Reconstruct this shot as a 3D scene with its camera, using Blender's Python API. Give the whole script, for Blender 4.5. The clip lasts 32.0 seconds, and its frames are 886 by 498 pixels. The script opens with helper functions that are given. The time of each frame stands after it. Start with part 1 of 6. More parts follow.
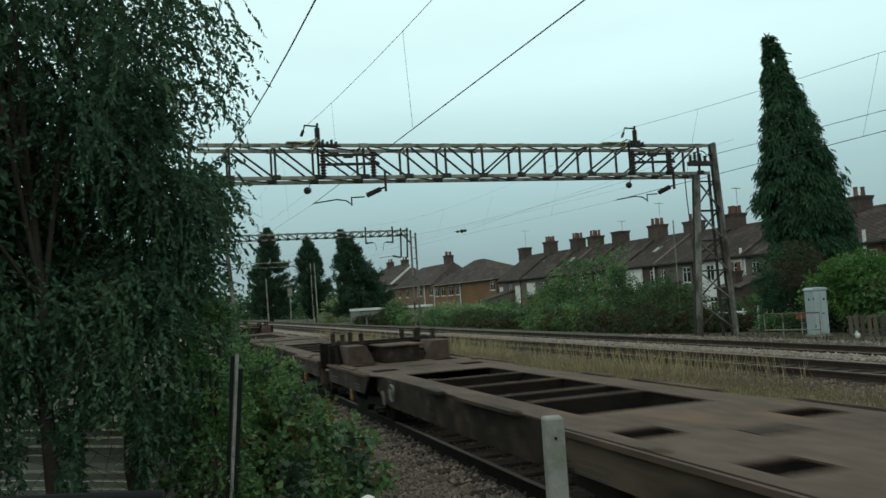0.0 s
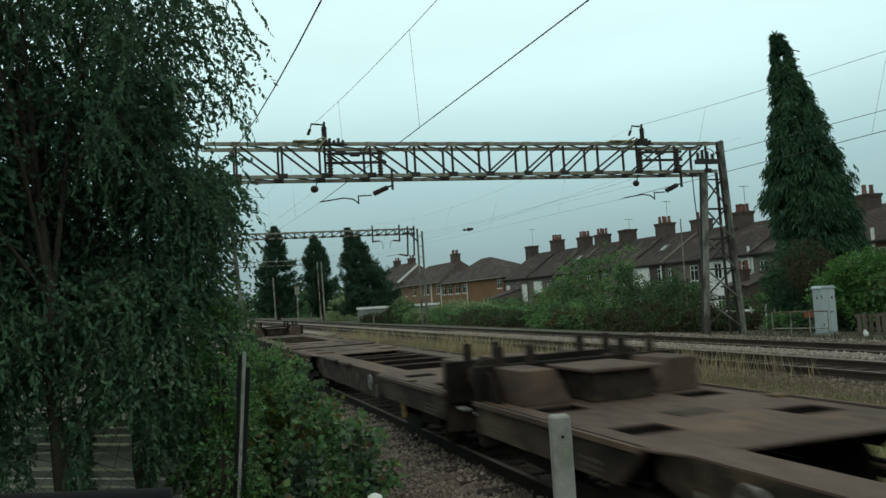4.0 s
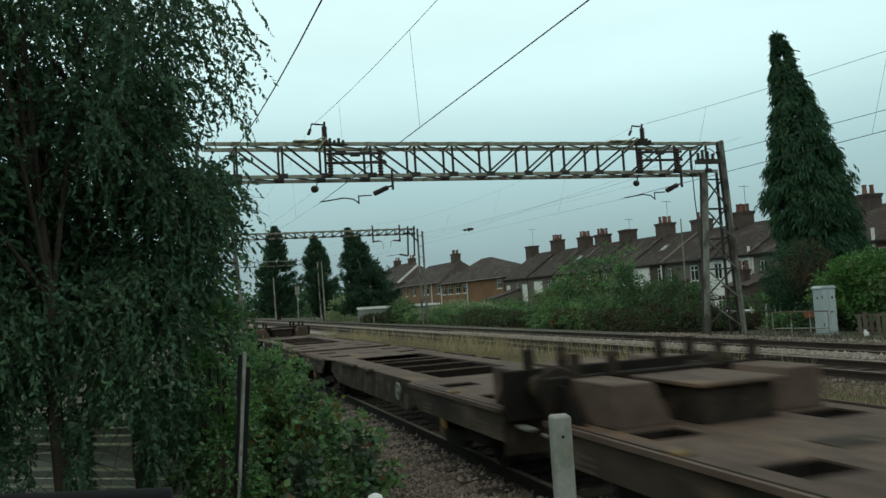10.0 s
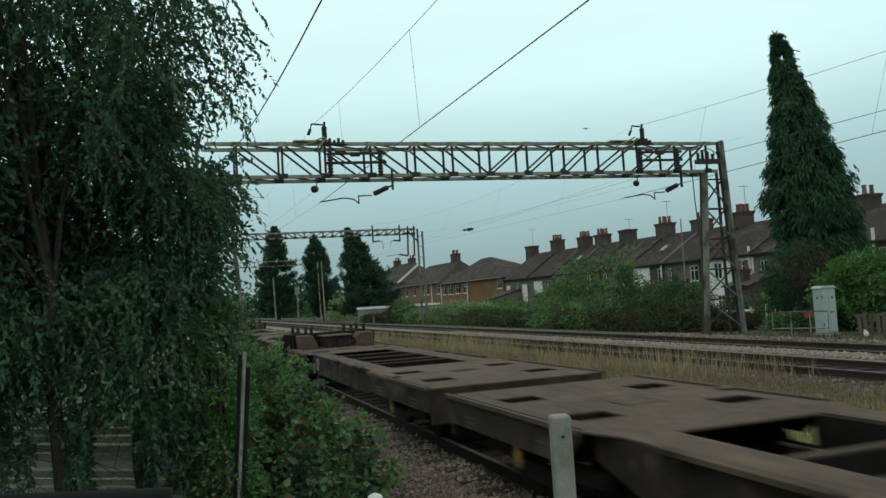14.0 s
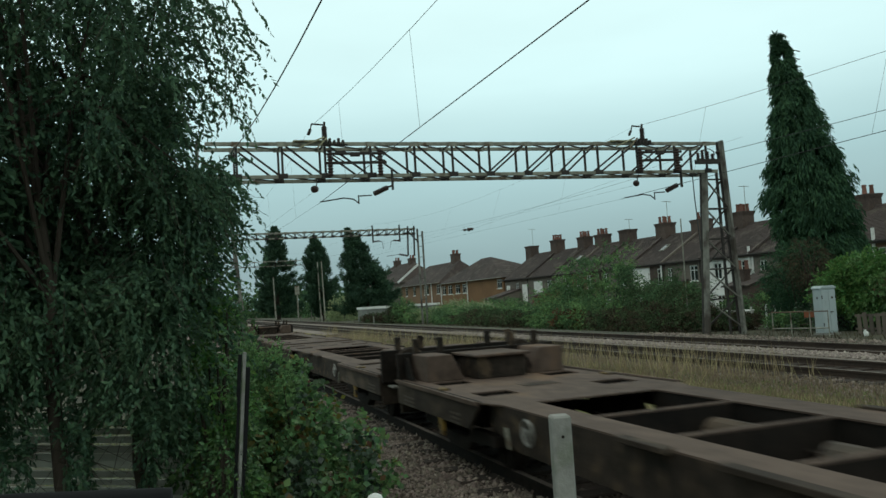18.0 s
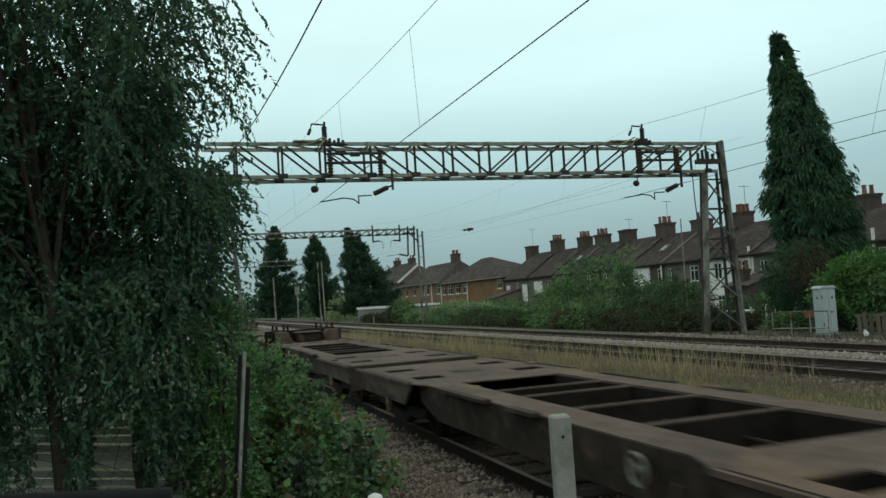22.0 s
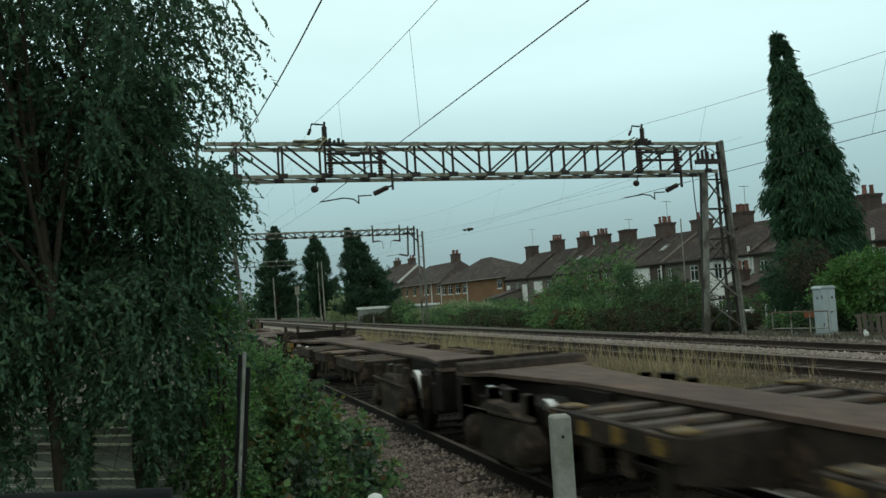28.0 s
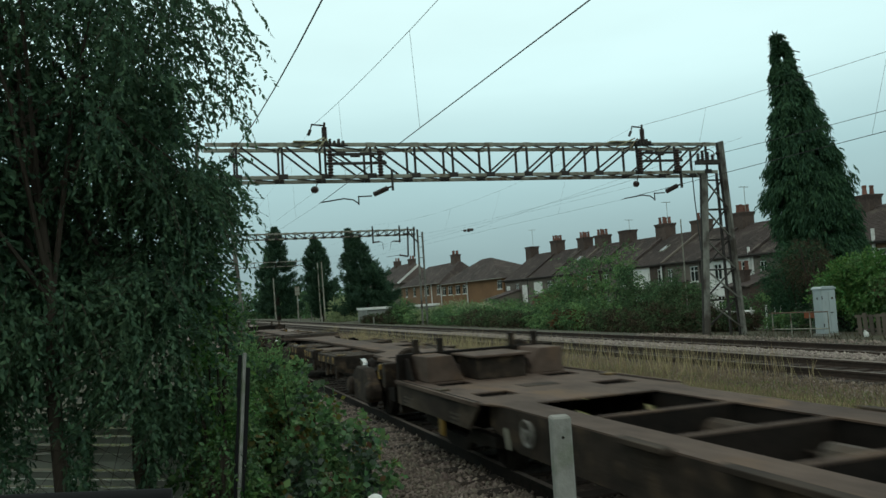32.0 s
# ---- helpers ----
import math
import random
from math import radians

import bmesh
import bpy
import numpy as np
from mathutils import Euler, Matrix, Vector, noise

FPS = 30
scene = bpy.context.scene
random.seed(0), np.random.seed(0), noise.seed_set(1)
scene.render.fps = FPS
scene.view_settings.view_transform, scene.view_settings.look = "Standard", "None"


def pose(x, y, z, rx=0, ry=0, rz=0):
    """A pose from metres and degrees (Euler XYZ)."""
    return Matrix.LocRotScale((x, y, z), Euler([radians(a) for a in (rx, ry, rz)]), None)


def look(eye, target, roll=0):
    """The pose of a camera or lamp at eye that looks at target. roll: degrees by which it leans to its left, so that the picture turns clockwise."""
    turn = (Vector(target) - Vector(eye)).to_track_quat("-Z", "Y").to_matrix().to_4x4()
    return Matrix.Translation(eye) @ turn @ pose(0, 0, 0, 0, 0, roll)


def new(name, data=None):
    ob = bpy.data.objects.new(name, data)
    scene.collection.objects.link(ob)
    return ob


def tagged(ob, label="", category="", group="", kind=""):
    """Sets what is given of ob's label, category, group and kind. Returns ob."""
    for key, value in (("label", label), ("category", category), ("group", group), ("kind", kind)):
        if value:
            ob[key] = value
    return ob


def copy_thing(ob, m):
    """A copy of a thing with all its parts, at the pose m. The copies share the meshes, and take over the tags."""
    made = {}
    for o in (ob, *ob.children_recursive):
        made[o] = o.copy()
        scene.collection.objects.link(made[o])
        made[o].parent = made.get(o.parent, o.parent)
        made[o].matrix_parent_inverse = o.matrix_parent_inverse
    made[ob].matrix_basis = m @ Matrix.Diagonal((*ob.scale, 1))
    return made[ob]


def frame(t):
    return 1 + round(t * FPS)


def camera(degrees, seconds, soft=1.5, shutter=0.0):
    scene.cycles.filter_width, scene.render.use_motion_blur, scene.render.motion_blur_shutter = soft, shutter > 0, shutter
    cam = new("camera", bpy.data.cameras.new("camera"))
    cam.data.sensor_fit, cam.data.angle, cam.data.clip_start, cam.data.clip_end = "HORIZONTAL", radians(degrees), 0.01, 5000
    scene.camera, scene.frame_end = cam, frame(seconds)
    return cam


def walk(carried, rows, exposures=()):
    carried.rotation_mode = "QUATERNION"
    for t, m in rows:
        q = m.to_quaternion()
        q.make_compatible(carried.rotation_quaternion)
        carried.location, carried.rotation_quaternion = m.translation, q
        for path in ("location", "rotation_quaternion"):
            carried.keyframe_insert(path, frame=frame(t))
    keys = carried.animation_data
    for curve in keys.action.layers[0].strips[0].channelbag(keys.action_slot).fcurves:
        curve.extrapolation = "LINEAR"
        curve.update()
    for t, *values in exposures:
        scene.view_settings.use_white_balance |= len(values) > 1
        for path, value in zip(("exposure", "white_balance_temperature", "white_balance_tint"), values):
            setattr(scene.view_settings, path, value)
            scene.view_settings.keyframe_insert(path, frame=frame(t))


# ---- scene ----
# ------------------------------------------------------------------ camera
EYE = (0.0, 0.0, 1.87)


def view(pan, pitch, roll):
    a, b = radians(pan), radians(pitch)
    way = (math.sin(a) * math.cos(b), math.cos(a) * math.cos(b), math.sin(b))
    return look(EYE, [EYE[i] + 10 * way[i] for i in range(3)], -roll)


PAN, PITCH, ROLL = 18.29, 3.41, 3.58
cam = camera(55.8, 32.0, soft=1.5, shutter=1.15)
walk(cam, [(t, view(PAN + a, PITCH + b, ROLL)) for t, a, b in (
    (0.0, 0.484, 0.08), (0.25, 0.26, 0.085), (0.5, 0.095, 0.08), (1.0, 0.04, 0.065), (1.5, 0.0, 0.045), (2.0, 0.03, 0.035),
    (3.0, 0.015, 0.0), (6.0, 0.01, 0.0), (7.5, -0.01, 0.0), (13.0, 0.0, 0.0), (31.0, 0.0, 0.0), (32.0, 0.0, 0.045))])

# ------------------------------------------------------------------ light: a dull overcast evening
world = bpy.data.worlds.new("world")
scene.world = world
world.use_nodes = True


def sky():
    n, l = world.node_tree.nodes, world.node_tree.links
    bg = n["Background"]
    tex = n.new("ShaderNodeTexSky")
    tex.sky_type, tex.sun_disc = "NISHITA", False
    tex.sun_elevation, tex.sun_rotation = radians(28), radians(215)
    tex.air_density, tex.dust_density, tex.ozone_density = 1.0, 3.0, 1.0
    # a sheet of cloud: lighter and darker bands, paler overhead
    co = n.new("ShaderNodeTexCoord")
    sep = n.new("ShaderNodeSeparateXYZ")
    l.new(co.outputs["Generated"], sep.inputs[0])
    grad = n.new("ShaderNodeValToRGB")
    ramp = grad.color_ramp
    ramp.elements[0].position, ramp.elements[0].color = 0.0, (0.31, 0.43, 0.455, 1)
    ramp.elements[1].position, ramp.elements[1].color = 1.0, (0.74, 0.79, 0.70, 1)
    for at, c in ((0.05, (0.295, 0.435, 0.452)), (0.15, (0.425, 0.64, 0.65)), (0.24, (0.69, 0.96, 0.955)), (0.36, (0.80, 1.07, 1.05)), (0.55, (0.86, 1.0, 0.93))):
        e = ramp.elements.new(at)
        e.color = (*c, 1)
    l.new(sep.outputs["Z"], grad.inputs["Fac"])
    # the cloud is thinner ahead of the line and heavy behind
    dot = n.new("ShaderNodeVectorMath")
    dot.operation = "DOT_PRODUCT"
    dot.inputs[1].default_value = (0.31, 0.95, 0.0)
    l.new(co.outputs["Generated"], dot.inputs[0])
    back = n.new("ShaderNodeMapRange")
    back.interpolation_type = "SMOOTHSTEP"
    back.inputs[1].default_value, back.inputs[2].default_value = -0.5, 0.75
    back.inputs[3].default_value, back.inputs[4].default_value = 0.86, 1.0
    l.new(dot.outputs["Value"], back.inputs[0])
    mp = n.new("ShaderNodeMapping")
    mp.inputs["Scale"].default_value = (1.0, 1.0, 4.0)
    l.new(co.outputs["Generated"], mp.inputs[0])
    ns = n.new("ShaderNodeTexNoise")
    ns.inputs["Scale"].default_value, ns.inputs["Detail"].default_value = 1.6, 5
    l.new(mp.outputs[0], ns.inputs["Vector"])
    mr = n.new("ShaderNodeMapRange")
    mr.inputs[1].default_value, mr.inputs[2].default_value = 0.3, 0.7
    mr.inputs[3].default_value, mr.inputs[4].default_value = 0.92, 1.07
    l.new(ns.outputs["Fac"], mr.inputs[0])
    mul = n.new("ShaderNodeVectorMath")
    mul.operation = "SCALE"
    l.new(grad.outputs[0], mul.inputs[0])
    both = n.new("ShaderNodeMath")
    both.operation = "MULTIPLY"
    l.new(mr.outputs[0], both.inputs[0])
    l.new(back.outputs[0], both.inputs[1])
    l.new(both.outputs[0], mul.inputs["Scale"])
    mix = n.new("ShaderNodeMix")
    mix.data_type = "RGBA"
    mix.inputs[0].default_value = 0.93
    sc = n.new("ShaderNodeVectorMath")
    sc.operation = "SCALE"
    sc.inputs["Scale"].default_value = 0.12
    l.new(tex.outputs[0], sc.inputs[0])
    l.new(sc.outputs[0], mix.inputs[6])
    l.new(mul.outputs[0], mix.inputs[7])
    l.new(mix.outputs[2], bg.inputs["Color"])
    bg.inputs["Strength"].default_value = 1.0


sky()
sun = new("sun", bpy.data.lights.new("sun", "SUN"))
sun.data.energy, sun.data.angle, sun.data.color = 0.25, radians(25), (1.0, 0.97, 0.92)
sun.matrix_world = look((0, 0, 50), (20, 25, 0))
scene.view_settings.exposure = 0.0

# ------------------------------------------------------------------ materials
MATS = {}


def rgba(c):
    return (*c, 1.0)


def material(name, col, col2=None, rough=0.85, metal=0.0, scale=6.0, big=0.5, bump=0.15, bscale=30.0, vary=0.0, spec=0.3,
             stain=None, stain_at=0.62, stain_scale=1.3, stretch=(1, 1, 1), island=0.0, trans=0.0):
    """Two colours mixed by a fine and a broad noise, stains with soft rims, a bump, and a change from object to object."""
    if name in MATS:
        return MATS[name]
    m = bpy.data.materials.new(name)
    m.use_nodes = True
    n, l = m.node_tree.nodes, m.node_tree.links
    b = n["Principled BSDF"]
    b.inputs["Roughness"].default_value, b.inputs["Metallic"].default_value = rough, metal
    b.inputs["Specular IOR Level"].default_value = spec
    col2 = col2 or tuple(c * 0.7 for c in col)
    co = n.new("ShaderNodeTexCoord")
    mp = n.new("ShaderNodeMapping")
    mp.inputs["Scale"].default_value = stretch
    l.new(co.outputs["Object"], mp.inputs[0])
    info = n.new("ShaderNodeObjectInfo")
    shift = n.new("ShaderNodeVectorMath")
    shift.operation = "MULTIPLY_ADD"
    shift.inputs[1].default_value = (37, 53, 71)
    comb = n.new("ShaderNodeCombineXYZ")
    for i in range(3):
        l.new(info.outputs["Random"], comb.inputs[i])
    l.new(comb.outputs[0], shift.inputs[0])
    l.new(mp.outputs[0], shift.inputs[2])
    fine, broad = n.new("ShaderNodeTexNoise"), n.new("ShaderNodeTexNoise")
    fine.inputs["Scale"].default_value, fine.inputs["Detail"].default_value = scale, 6
    broad.inputs["Scale"].default_value, broad.inputs["Detail"].default_value = big, 3
    for t in (fine, broad):
        l.new(shift.outputs[0], t.inputs["Vector"])
    add = n.new("ShaderNodeMath")
    add.operation = "ADD"
    l.new(fine.outputs["Fac"], add.inputs[0])
    l.new(broad.outputs["Fac"], add.inputs[1])
    mr = n.new("ShaderNodeMapRange")
    mr.inputs[1].default_value, mr.inputs[2].default_value = 0.72, 1.28
    l.new(add.outputs[0], mr.inputs[0])
    mix = n.new("ShaderNodeMix")
    mix.data_type = "RGBA"
    mix.inputs[6].default_value, mix.inputs[7].default_value = rgba(col), rgba(col2)
    l.new(mr.outputs[0], mix.inputs[0])
    out = mix.outputs[2]
    if stain:
        st = n.new("ShaderNodeTexNoise")
        st.inputs["Scale"].default_value, st.inputs["Detail"].default_value = stain_scale, 8
        l.new(shift.outputs[0], st.inputs["Vector"])
        r2 = n.new("ShaderNodeMapRange")
        r2.inputs[1].default_value, r2.inputs[2].default_value = stain_at - 0.06, stain_at + 0.06
        l.new(st.outputs["Fac"], r2.inputs[0])
        mx = n.new("ShaderNodeMix")
        mx.data_type = "RGBA"
        mx.inputs[7].default_value = rgba(stain)
        l.new(out, mx.inputs[6])
        l.new(r2.outputs[0], mx.inputs[0])
        out = mx.outputs[2]
    if vary or island:
        hs = n.new("ShaderNodeHueSaturation")
        src = info.outputs["Random"]
        if island:
            src = n.new("ShaderNodeNewGeometry").outputs["Random Per Island"]
        r3 = n.new("ShaderNodeMapRange")
        k = vary or island
        r3.inputs[3].default_value, r3.inputs[4].default_value = 1 - k, 1 + k
        l.new(src, r3.inputs[0])
        l.new(r3.outputs[0], hs.inputs["Value"])
        if island:
            r4 = n.new("ShaderNodeMapRange")
            r4.inputs[3].default_value, r4.inputs[4].default_value = 0.5 - 0.03, 0.5 + 0.03
            wn = n.new("ShaderNodeTexWhiteNoise")
            wn.noise_dimensions = "1D"
            l.new(src, wn.inputs["W"])
            l.new(wn.outputs["Value"], r4.inputs[0])
            l.new(r4.outputs[0], hs.inputs["Hue"])
        l.new(out, hs.inputs["Color"])
        out = hs.outputs["Color"]
    l.new(out, b.inputs["Base Color"])
    if bump:
        bn = n.new("ShaderNodeTexNoise")
        bn.inputs["Scale"].default_value, bn.inputs["Detail"].default_value = bscale, 4
        l.new(shift.outputs[0], bn.inputs["Vector"])
        bp = n.new("ShaderNodeBump")
        bp.inputs["Strength"].default_value, bp.inputs["Distance"].default_value = bump, 0.02
        l.new(bn.outputs["Fac"], bp.inputs["Height"])
        l.new(bp.outputs[0], b.inputs["Normal"])
    if trans:
        tr = n.new("ShaderNodeBsdfTranslucent")
        l.new(out, tr.inputs["Color"])
        ms = n.new("ShaderNodeMixShader")
        ms.inputs[0].default_value = trans
        l.new(b.outputs[0], ms.inputs[1])
        l.new(tr.outputs[0], ms.inputs[2])
        l.new(ms.outputs[0], n["Material Output"].inputs["Surface"])
    MATS[name] = m
    return m


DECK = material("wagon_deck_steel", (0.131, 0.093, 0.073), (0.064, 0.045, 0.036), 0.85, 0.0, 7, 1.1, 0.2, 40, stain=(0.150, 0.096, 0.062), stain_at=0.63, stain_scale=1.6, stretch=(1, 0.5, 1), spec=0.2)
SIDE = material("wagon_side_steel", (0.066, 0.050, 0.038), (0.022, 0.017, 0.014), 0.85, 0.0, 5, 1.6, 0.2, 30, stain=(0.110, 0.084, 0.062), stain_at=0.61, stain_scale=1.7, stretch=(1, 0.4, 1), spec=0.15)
# greasy gear, and recesses whose shade is put into the colour
GREASE_SHADE = material("greasy_shaded_iron", (0.022, 0.017, 0.014), (0.009, 0.008, 0.007), 0.85, 0.0, 12, 2, 0.2, 50, spec=0.12)
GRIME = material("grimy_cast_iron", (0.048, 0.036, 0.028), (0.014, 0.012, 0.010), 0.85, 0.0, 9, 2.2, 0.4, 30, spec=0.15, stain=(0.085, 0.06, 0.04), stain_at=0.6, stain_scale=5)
BRIGHT = material("bright_steel", (0.62, 0.63, 0.63), (0.5, 0.5, 0.5), 0.28, 0.95, 30, 4, 0.02, 80)
WHEELRIM = material("worn_bare_steel", (0.34, 0.34, 0.32), (0.20, 0.19, 0.17), 0.5, 0.4, 20, 3, 0.05, 60)
LETTERING = material("faded_lettering", (0.100, 0.086, 0.070), (0.05, 0.042, 0.035), 0.85, 0, 14, 2, 0.05, 40, stain=(0.08, 0.06, 0.045), stain_at=0.5, stain_scale=9)
YELLOW = material("yellow_paint", (0.31, 0.185, 0.03), (0.14, 0.088, 0.025), 0.6, 0, 12, 2, 0.1, 40, stain=(0.035, 0.028, 0.022), stain_at=0.54, stain_scale=9)
WORN = material("worn_outrigger_steel", (0.145, 0.118, 0.096), (0.07, 0.055, 0.044), 0.75, 0.1, 6, 1.2, 0.15, 40, stain=(0.16, 0.085, 0.045), stain_at=0.60, stain_scale=3)
DULLYELLOW = material("worn_yellow_paint", (0.19, 0.125, 0.04), (0.09, 0.062, 0.032), 0.75, 0, 12, 2, 0.1, 40, stain=(0.06, 0.045, 0.032), stain_at=0.47, stain_scale=7)
RAILHEAD = material("rail_steel", (0.060, 0.040, 0.029), (0.030, 0.021, 0.017), 0.8, 0.1, 12, 1, 0.1, 60)
RAILTOP = material("worn_rail_top", (0.20, 0.165, 0.140), (0.11, 0.088, 0.074), 0.6, 0.3, 12, 1, 0.05, 60)
SLEEPER = material("sleeper_concrete", (0.115, 0.098, 0.084), (0.060, 0.050, 0.042), 0.95, 0, 9, 2, 0.3, 40, vary=0.2)
OLD_SLEEPER = material("oily_shaded_sleeper", (0.052, 0.040, 0.032), (0.030, 0.023, 0.019), 0.95, 0, 9, 2, 0.3, 40, vary=0.2)
# near track: the shade under the train is put into the sleeper colour
SHADED_SLEEPER = material("oily_shaded_sleeper", (0.040, 0.033, 0.028), (0.018, 0.015, 0.013), 0.9, 0, 9, 2, 0.3, 40, vary=0.2)
BALLAST = material("ballast_stone", (0.26, 0.215, 0.185), (0.14, 0.112, 0.095), 0.95, 0, 16, 0.6, 0.8, 26)
PALE_BALLAST = material("pale_ballast_stone", (0.23, 0.192, 0.165), (0.12, 0.10, 0.085), 0.95, 0, 14, 1.2, 0.9, 18)
STONE = material("ballast_chips", (0.270, 0.225, 0.190), (0.115, 0.093, 0.077), 0.95, 0, 30, 3, 0.2, 60, island=0.45)
# chips between the near rails carry the train's shade in their colour
SHADED_CHIPS = material("shaded_ballast_chips", (0.11, 0.088, 0.072), (0.055, 0.044, 0.036), 0.9, 0, 30, 3, 0.2, 60, island=0.45)
PALE_CHIPS = material("pale_ballast_chips", (0.33, 0.282, 0.25), (0.18, 0.152, 0.132), 0.95, 0, 30, 3, 0.2, 60, island=0.35)
# oily between the far rails; the near bed's colour also holds the train's shade
DARK_BALLAST = material("oily_shaded_ballast", (0.084, 0.064, 0.053), (0.046, 0.036, 0.030), 0.95, 0, 14, 1.2, 0.9, 18)
EARTH = material("earth", (0.075, 0.075, 0.045), (0.045, 0.042, 0.03), 0.97, 0, 3, 0.3, 0.6, 9)
TURF = material("dry_turf", (0.20, 0.175, 0.095), (0.135, 0.135, 0.065), 0.97, 0, 5, 0.22, 0.6, 20)
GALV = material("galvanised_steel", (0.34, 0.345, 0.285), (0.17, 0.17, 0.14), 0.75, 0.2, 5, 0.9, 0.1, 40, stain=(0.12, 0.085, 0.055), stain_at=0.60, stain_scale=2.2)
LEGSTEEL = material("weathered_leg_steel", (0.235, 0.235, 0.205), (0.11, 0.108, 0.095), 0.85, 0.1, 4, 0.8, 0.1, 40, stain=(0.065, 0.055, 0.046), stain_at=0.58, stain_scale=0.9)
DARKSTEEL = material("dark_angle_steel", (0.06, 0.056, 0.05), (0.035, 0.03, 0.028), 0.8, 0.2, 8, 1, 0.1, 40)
WIRE = material("weathered_wire", (0.05, 0.055, 0.055), (0.035, 0.04, 0.04), 0.6, 0.3, 20, 2, 0.0)
PORCELAIN = material("brown_porcelain", (0.055, 0.032, 0.026), (0.03, 0.02, 0.017), 0.3, 0, 20, 3, 0.05, 50)
CONCRETE = material("post_concrete", (0.31, 0.31, 0.285), (0.20, 0.20, 0.185), 0.95, 0, 18, 2, 0.25, 60, stain=(0.17, 0.19, 0.14), stain_at=0.6, stain_scale=5)
ROOF = material("roof_tiles", (0.086, 0.066, 0.060), (0.042, 0.034, 0.032), 0.92, 0, 5.5, 0.2, 0.4, 8, stain=(0.115, 0.098, 0.082), stain_at=0.60, stain_scale=1.1)
BRICK = material("brown_brick", (0.23, 0.145, 0.085), (0.16, 0.095, 0.06), 0.92, 0, 7, 0.5, 0.3, 18, vary=0.12)
REDBRICK = material("red_brick", (0.106, 0.077, 0.064), (0.058, 0.043, 0.037), 0.92, 0, 7, 0.8, 0.3, 18, vary=0.12)
RENDERED = material("painted_wall", (0.80, 0.80, 0.77), (0.66, 0.66, 0.63), 0.92, 0, 3, 0.4, 0.1, 20, stain=(0.33, 0.32, 0.28), stain_at=0.66)
PEBBLE = material("pebbledash_wall", (0.185, 0.16, 0.135), (0.125, 0.108, 0.092), 0.95, 0, 9, 0.5, 0.5, 40)
WHITE = material("white_paint", (0.74, 0.76, 0.73), (0.58, 0.6, 0.57), 0.6, 0, 5, 0.6, 0.05, 30)
PANE = material("window_glass", (0.025, 0.03, 0.032), (0.018, 0.02, 0.022), 0.08, 0, 3, 0.5, 0.0, spec=0.6)
POT = material("clay_pot", (0.21, 0.098, 0.072), (0.13, 0.068, 0.054), 0.9, 0, 9, 1, 0.1, 30, vary=0.2)
CABGREY = material("cabinet_grey_paint", (0.40, 0.47, 0.48), (0.34, 0.40, 0.41), 0.55, 0, 3, 0.5, 0.03, 20, stain=(0.25, 0.27, 0.26), stain_at=0.68)
BARK = material("bark", (0.07, 0.055, 0.042), (0.038, 0.03, 0.024), 0.95, 0, 10, 2, 0.6, 20, stretch=(1, 1, 0.3))
LEAF_BIRCH = material("birch_leaves", (0.090, 0.166, 0.090), (0.050, 0.102, 0.062), 0.65, 0, 3, 0.6, 0, island=0.35, trans=0.35, spec=0.16)
LEAF_CONIFER = material("conifer_sprays", (0.058, 0.124, 0.064), (0.031, 0.073, 0.042), 0.8, 0, 2, 0.35, 0, island=0.3, trans=0.2, spec=0.08)
LEAF_DARK = material("cypress_sprays", (0.066, 0.125, 0.074), (0.037, 0.076, 0.048), 0.8, 0, 2, 0.35, 0, island=0.3, trans=0.1, spec=0.08)
LEAF_BRIGHT = material("bright_leaves", (0.105, 0.215, 0.055), (0.06, 0.14, 0.04), 0.65, 0, 2, 0.5, 0, island=0.3, trans=0.35, spec=0.16)
LEAF_BUSH = material("bush_leaves", (0.112, 0.208, 0.076), (0.054, 0.112, 0.050), 0.5, 0, 2, 0.5, 0, island=0.5, trans=0.3, spec=0.4)
LEAF_BANK = material("bank_leaves", (0.102, 0.182, 0.085), (0.054, 0.106, 0.052), 0.75, 0, 1, 0.25, 0, island=0.4, trans=0.25, spec=0.1)
LEAF_LUSH = material("lush_bank_leaves", (0.175, 0.295, 0.115), (0.100, 0.188, 0.076), 0.75, 0, 1, 0.4, 0, island=0.4, trans=0.3, spec=0.1)
LEAF_DEEP = material("deep_bank_leaves", (0.078, 0.118, 0.056), (0.044, 0.070, 0.036), 0.75, 0, 1, 0.4, 0, island=0.4, trans=0.2, spec=0.1)
LEAF_FLOWER = material("pale_flowering_leaves", (0.38, 0.41, 0.28), (0.22, 0.27, 0.14), 0.8, 0, 1, 0.5, 0, island=0.4, trans=0.3, spec=0.1)
ORANGEBRICK = material("orange_brick", (0.27, 0.150, 0.075), (0.19, 0.105, 0.055), 0.92, 0, 7, 0.5, 0.3, 18, vary=0.12)
LEAF_RUST = material("rusty_leaves", (0.15, 0.075, 0.035), (0.09, 0.05, 0.025), 0.8, 0, 2, 0.5, 0, island=0.4, trans=0.2)
BROWNGRASS = material("brown_grass_blades", (0.27, 0.205, 0.14), (0.17, 0.135, 0.09), 0.9, 0, 3, 0.3, 0, island=0.4, trans=0.3)
STRAW = material("dry_grass_blades", (0.39, 0.325, 0.185), (0.26, 0.215, 0.12), 0.9, 0, 3, 0.3, 0, island=0.4, trans=0.3)
GREENGRASS = material("green_grass_blades", (0.20, 0.24, 0.085), (0.13, 0.165, 0.06), 0.9, 0, 3, 0.3, 0, island=0.4, trans=0.3)
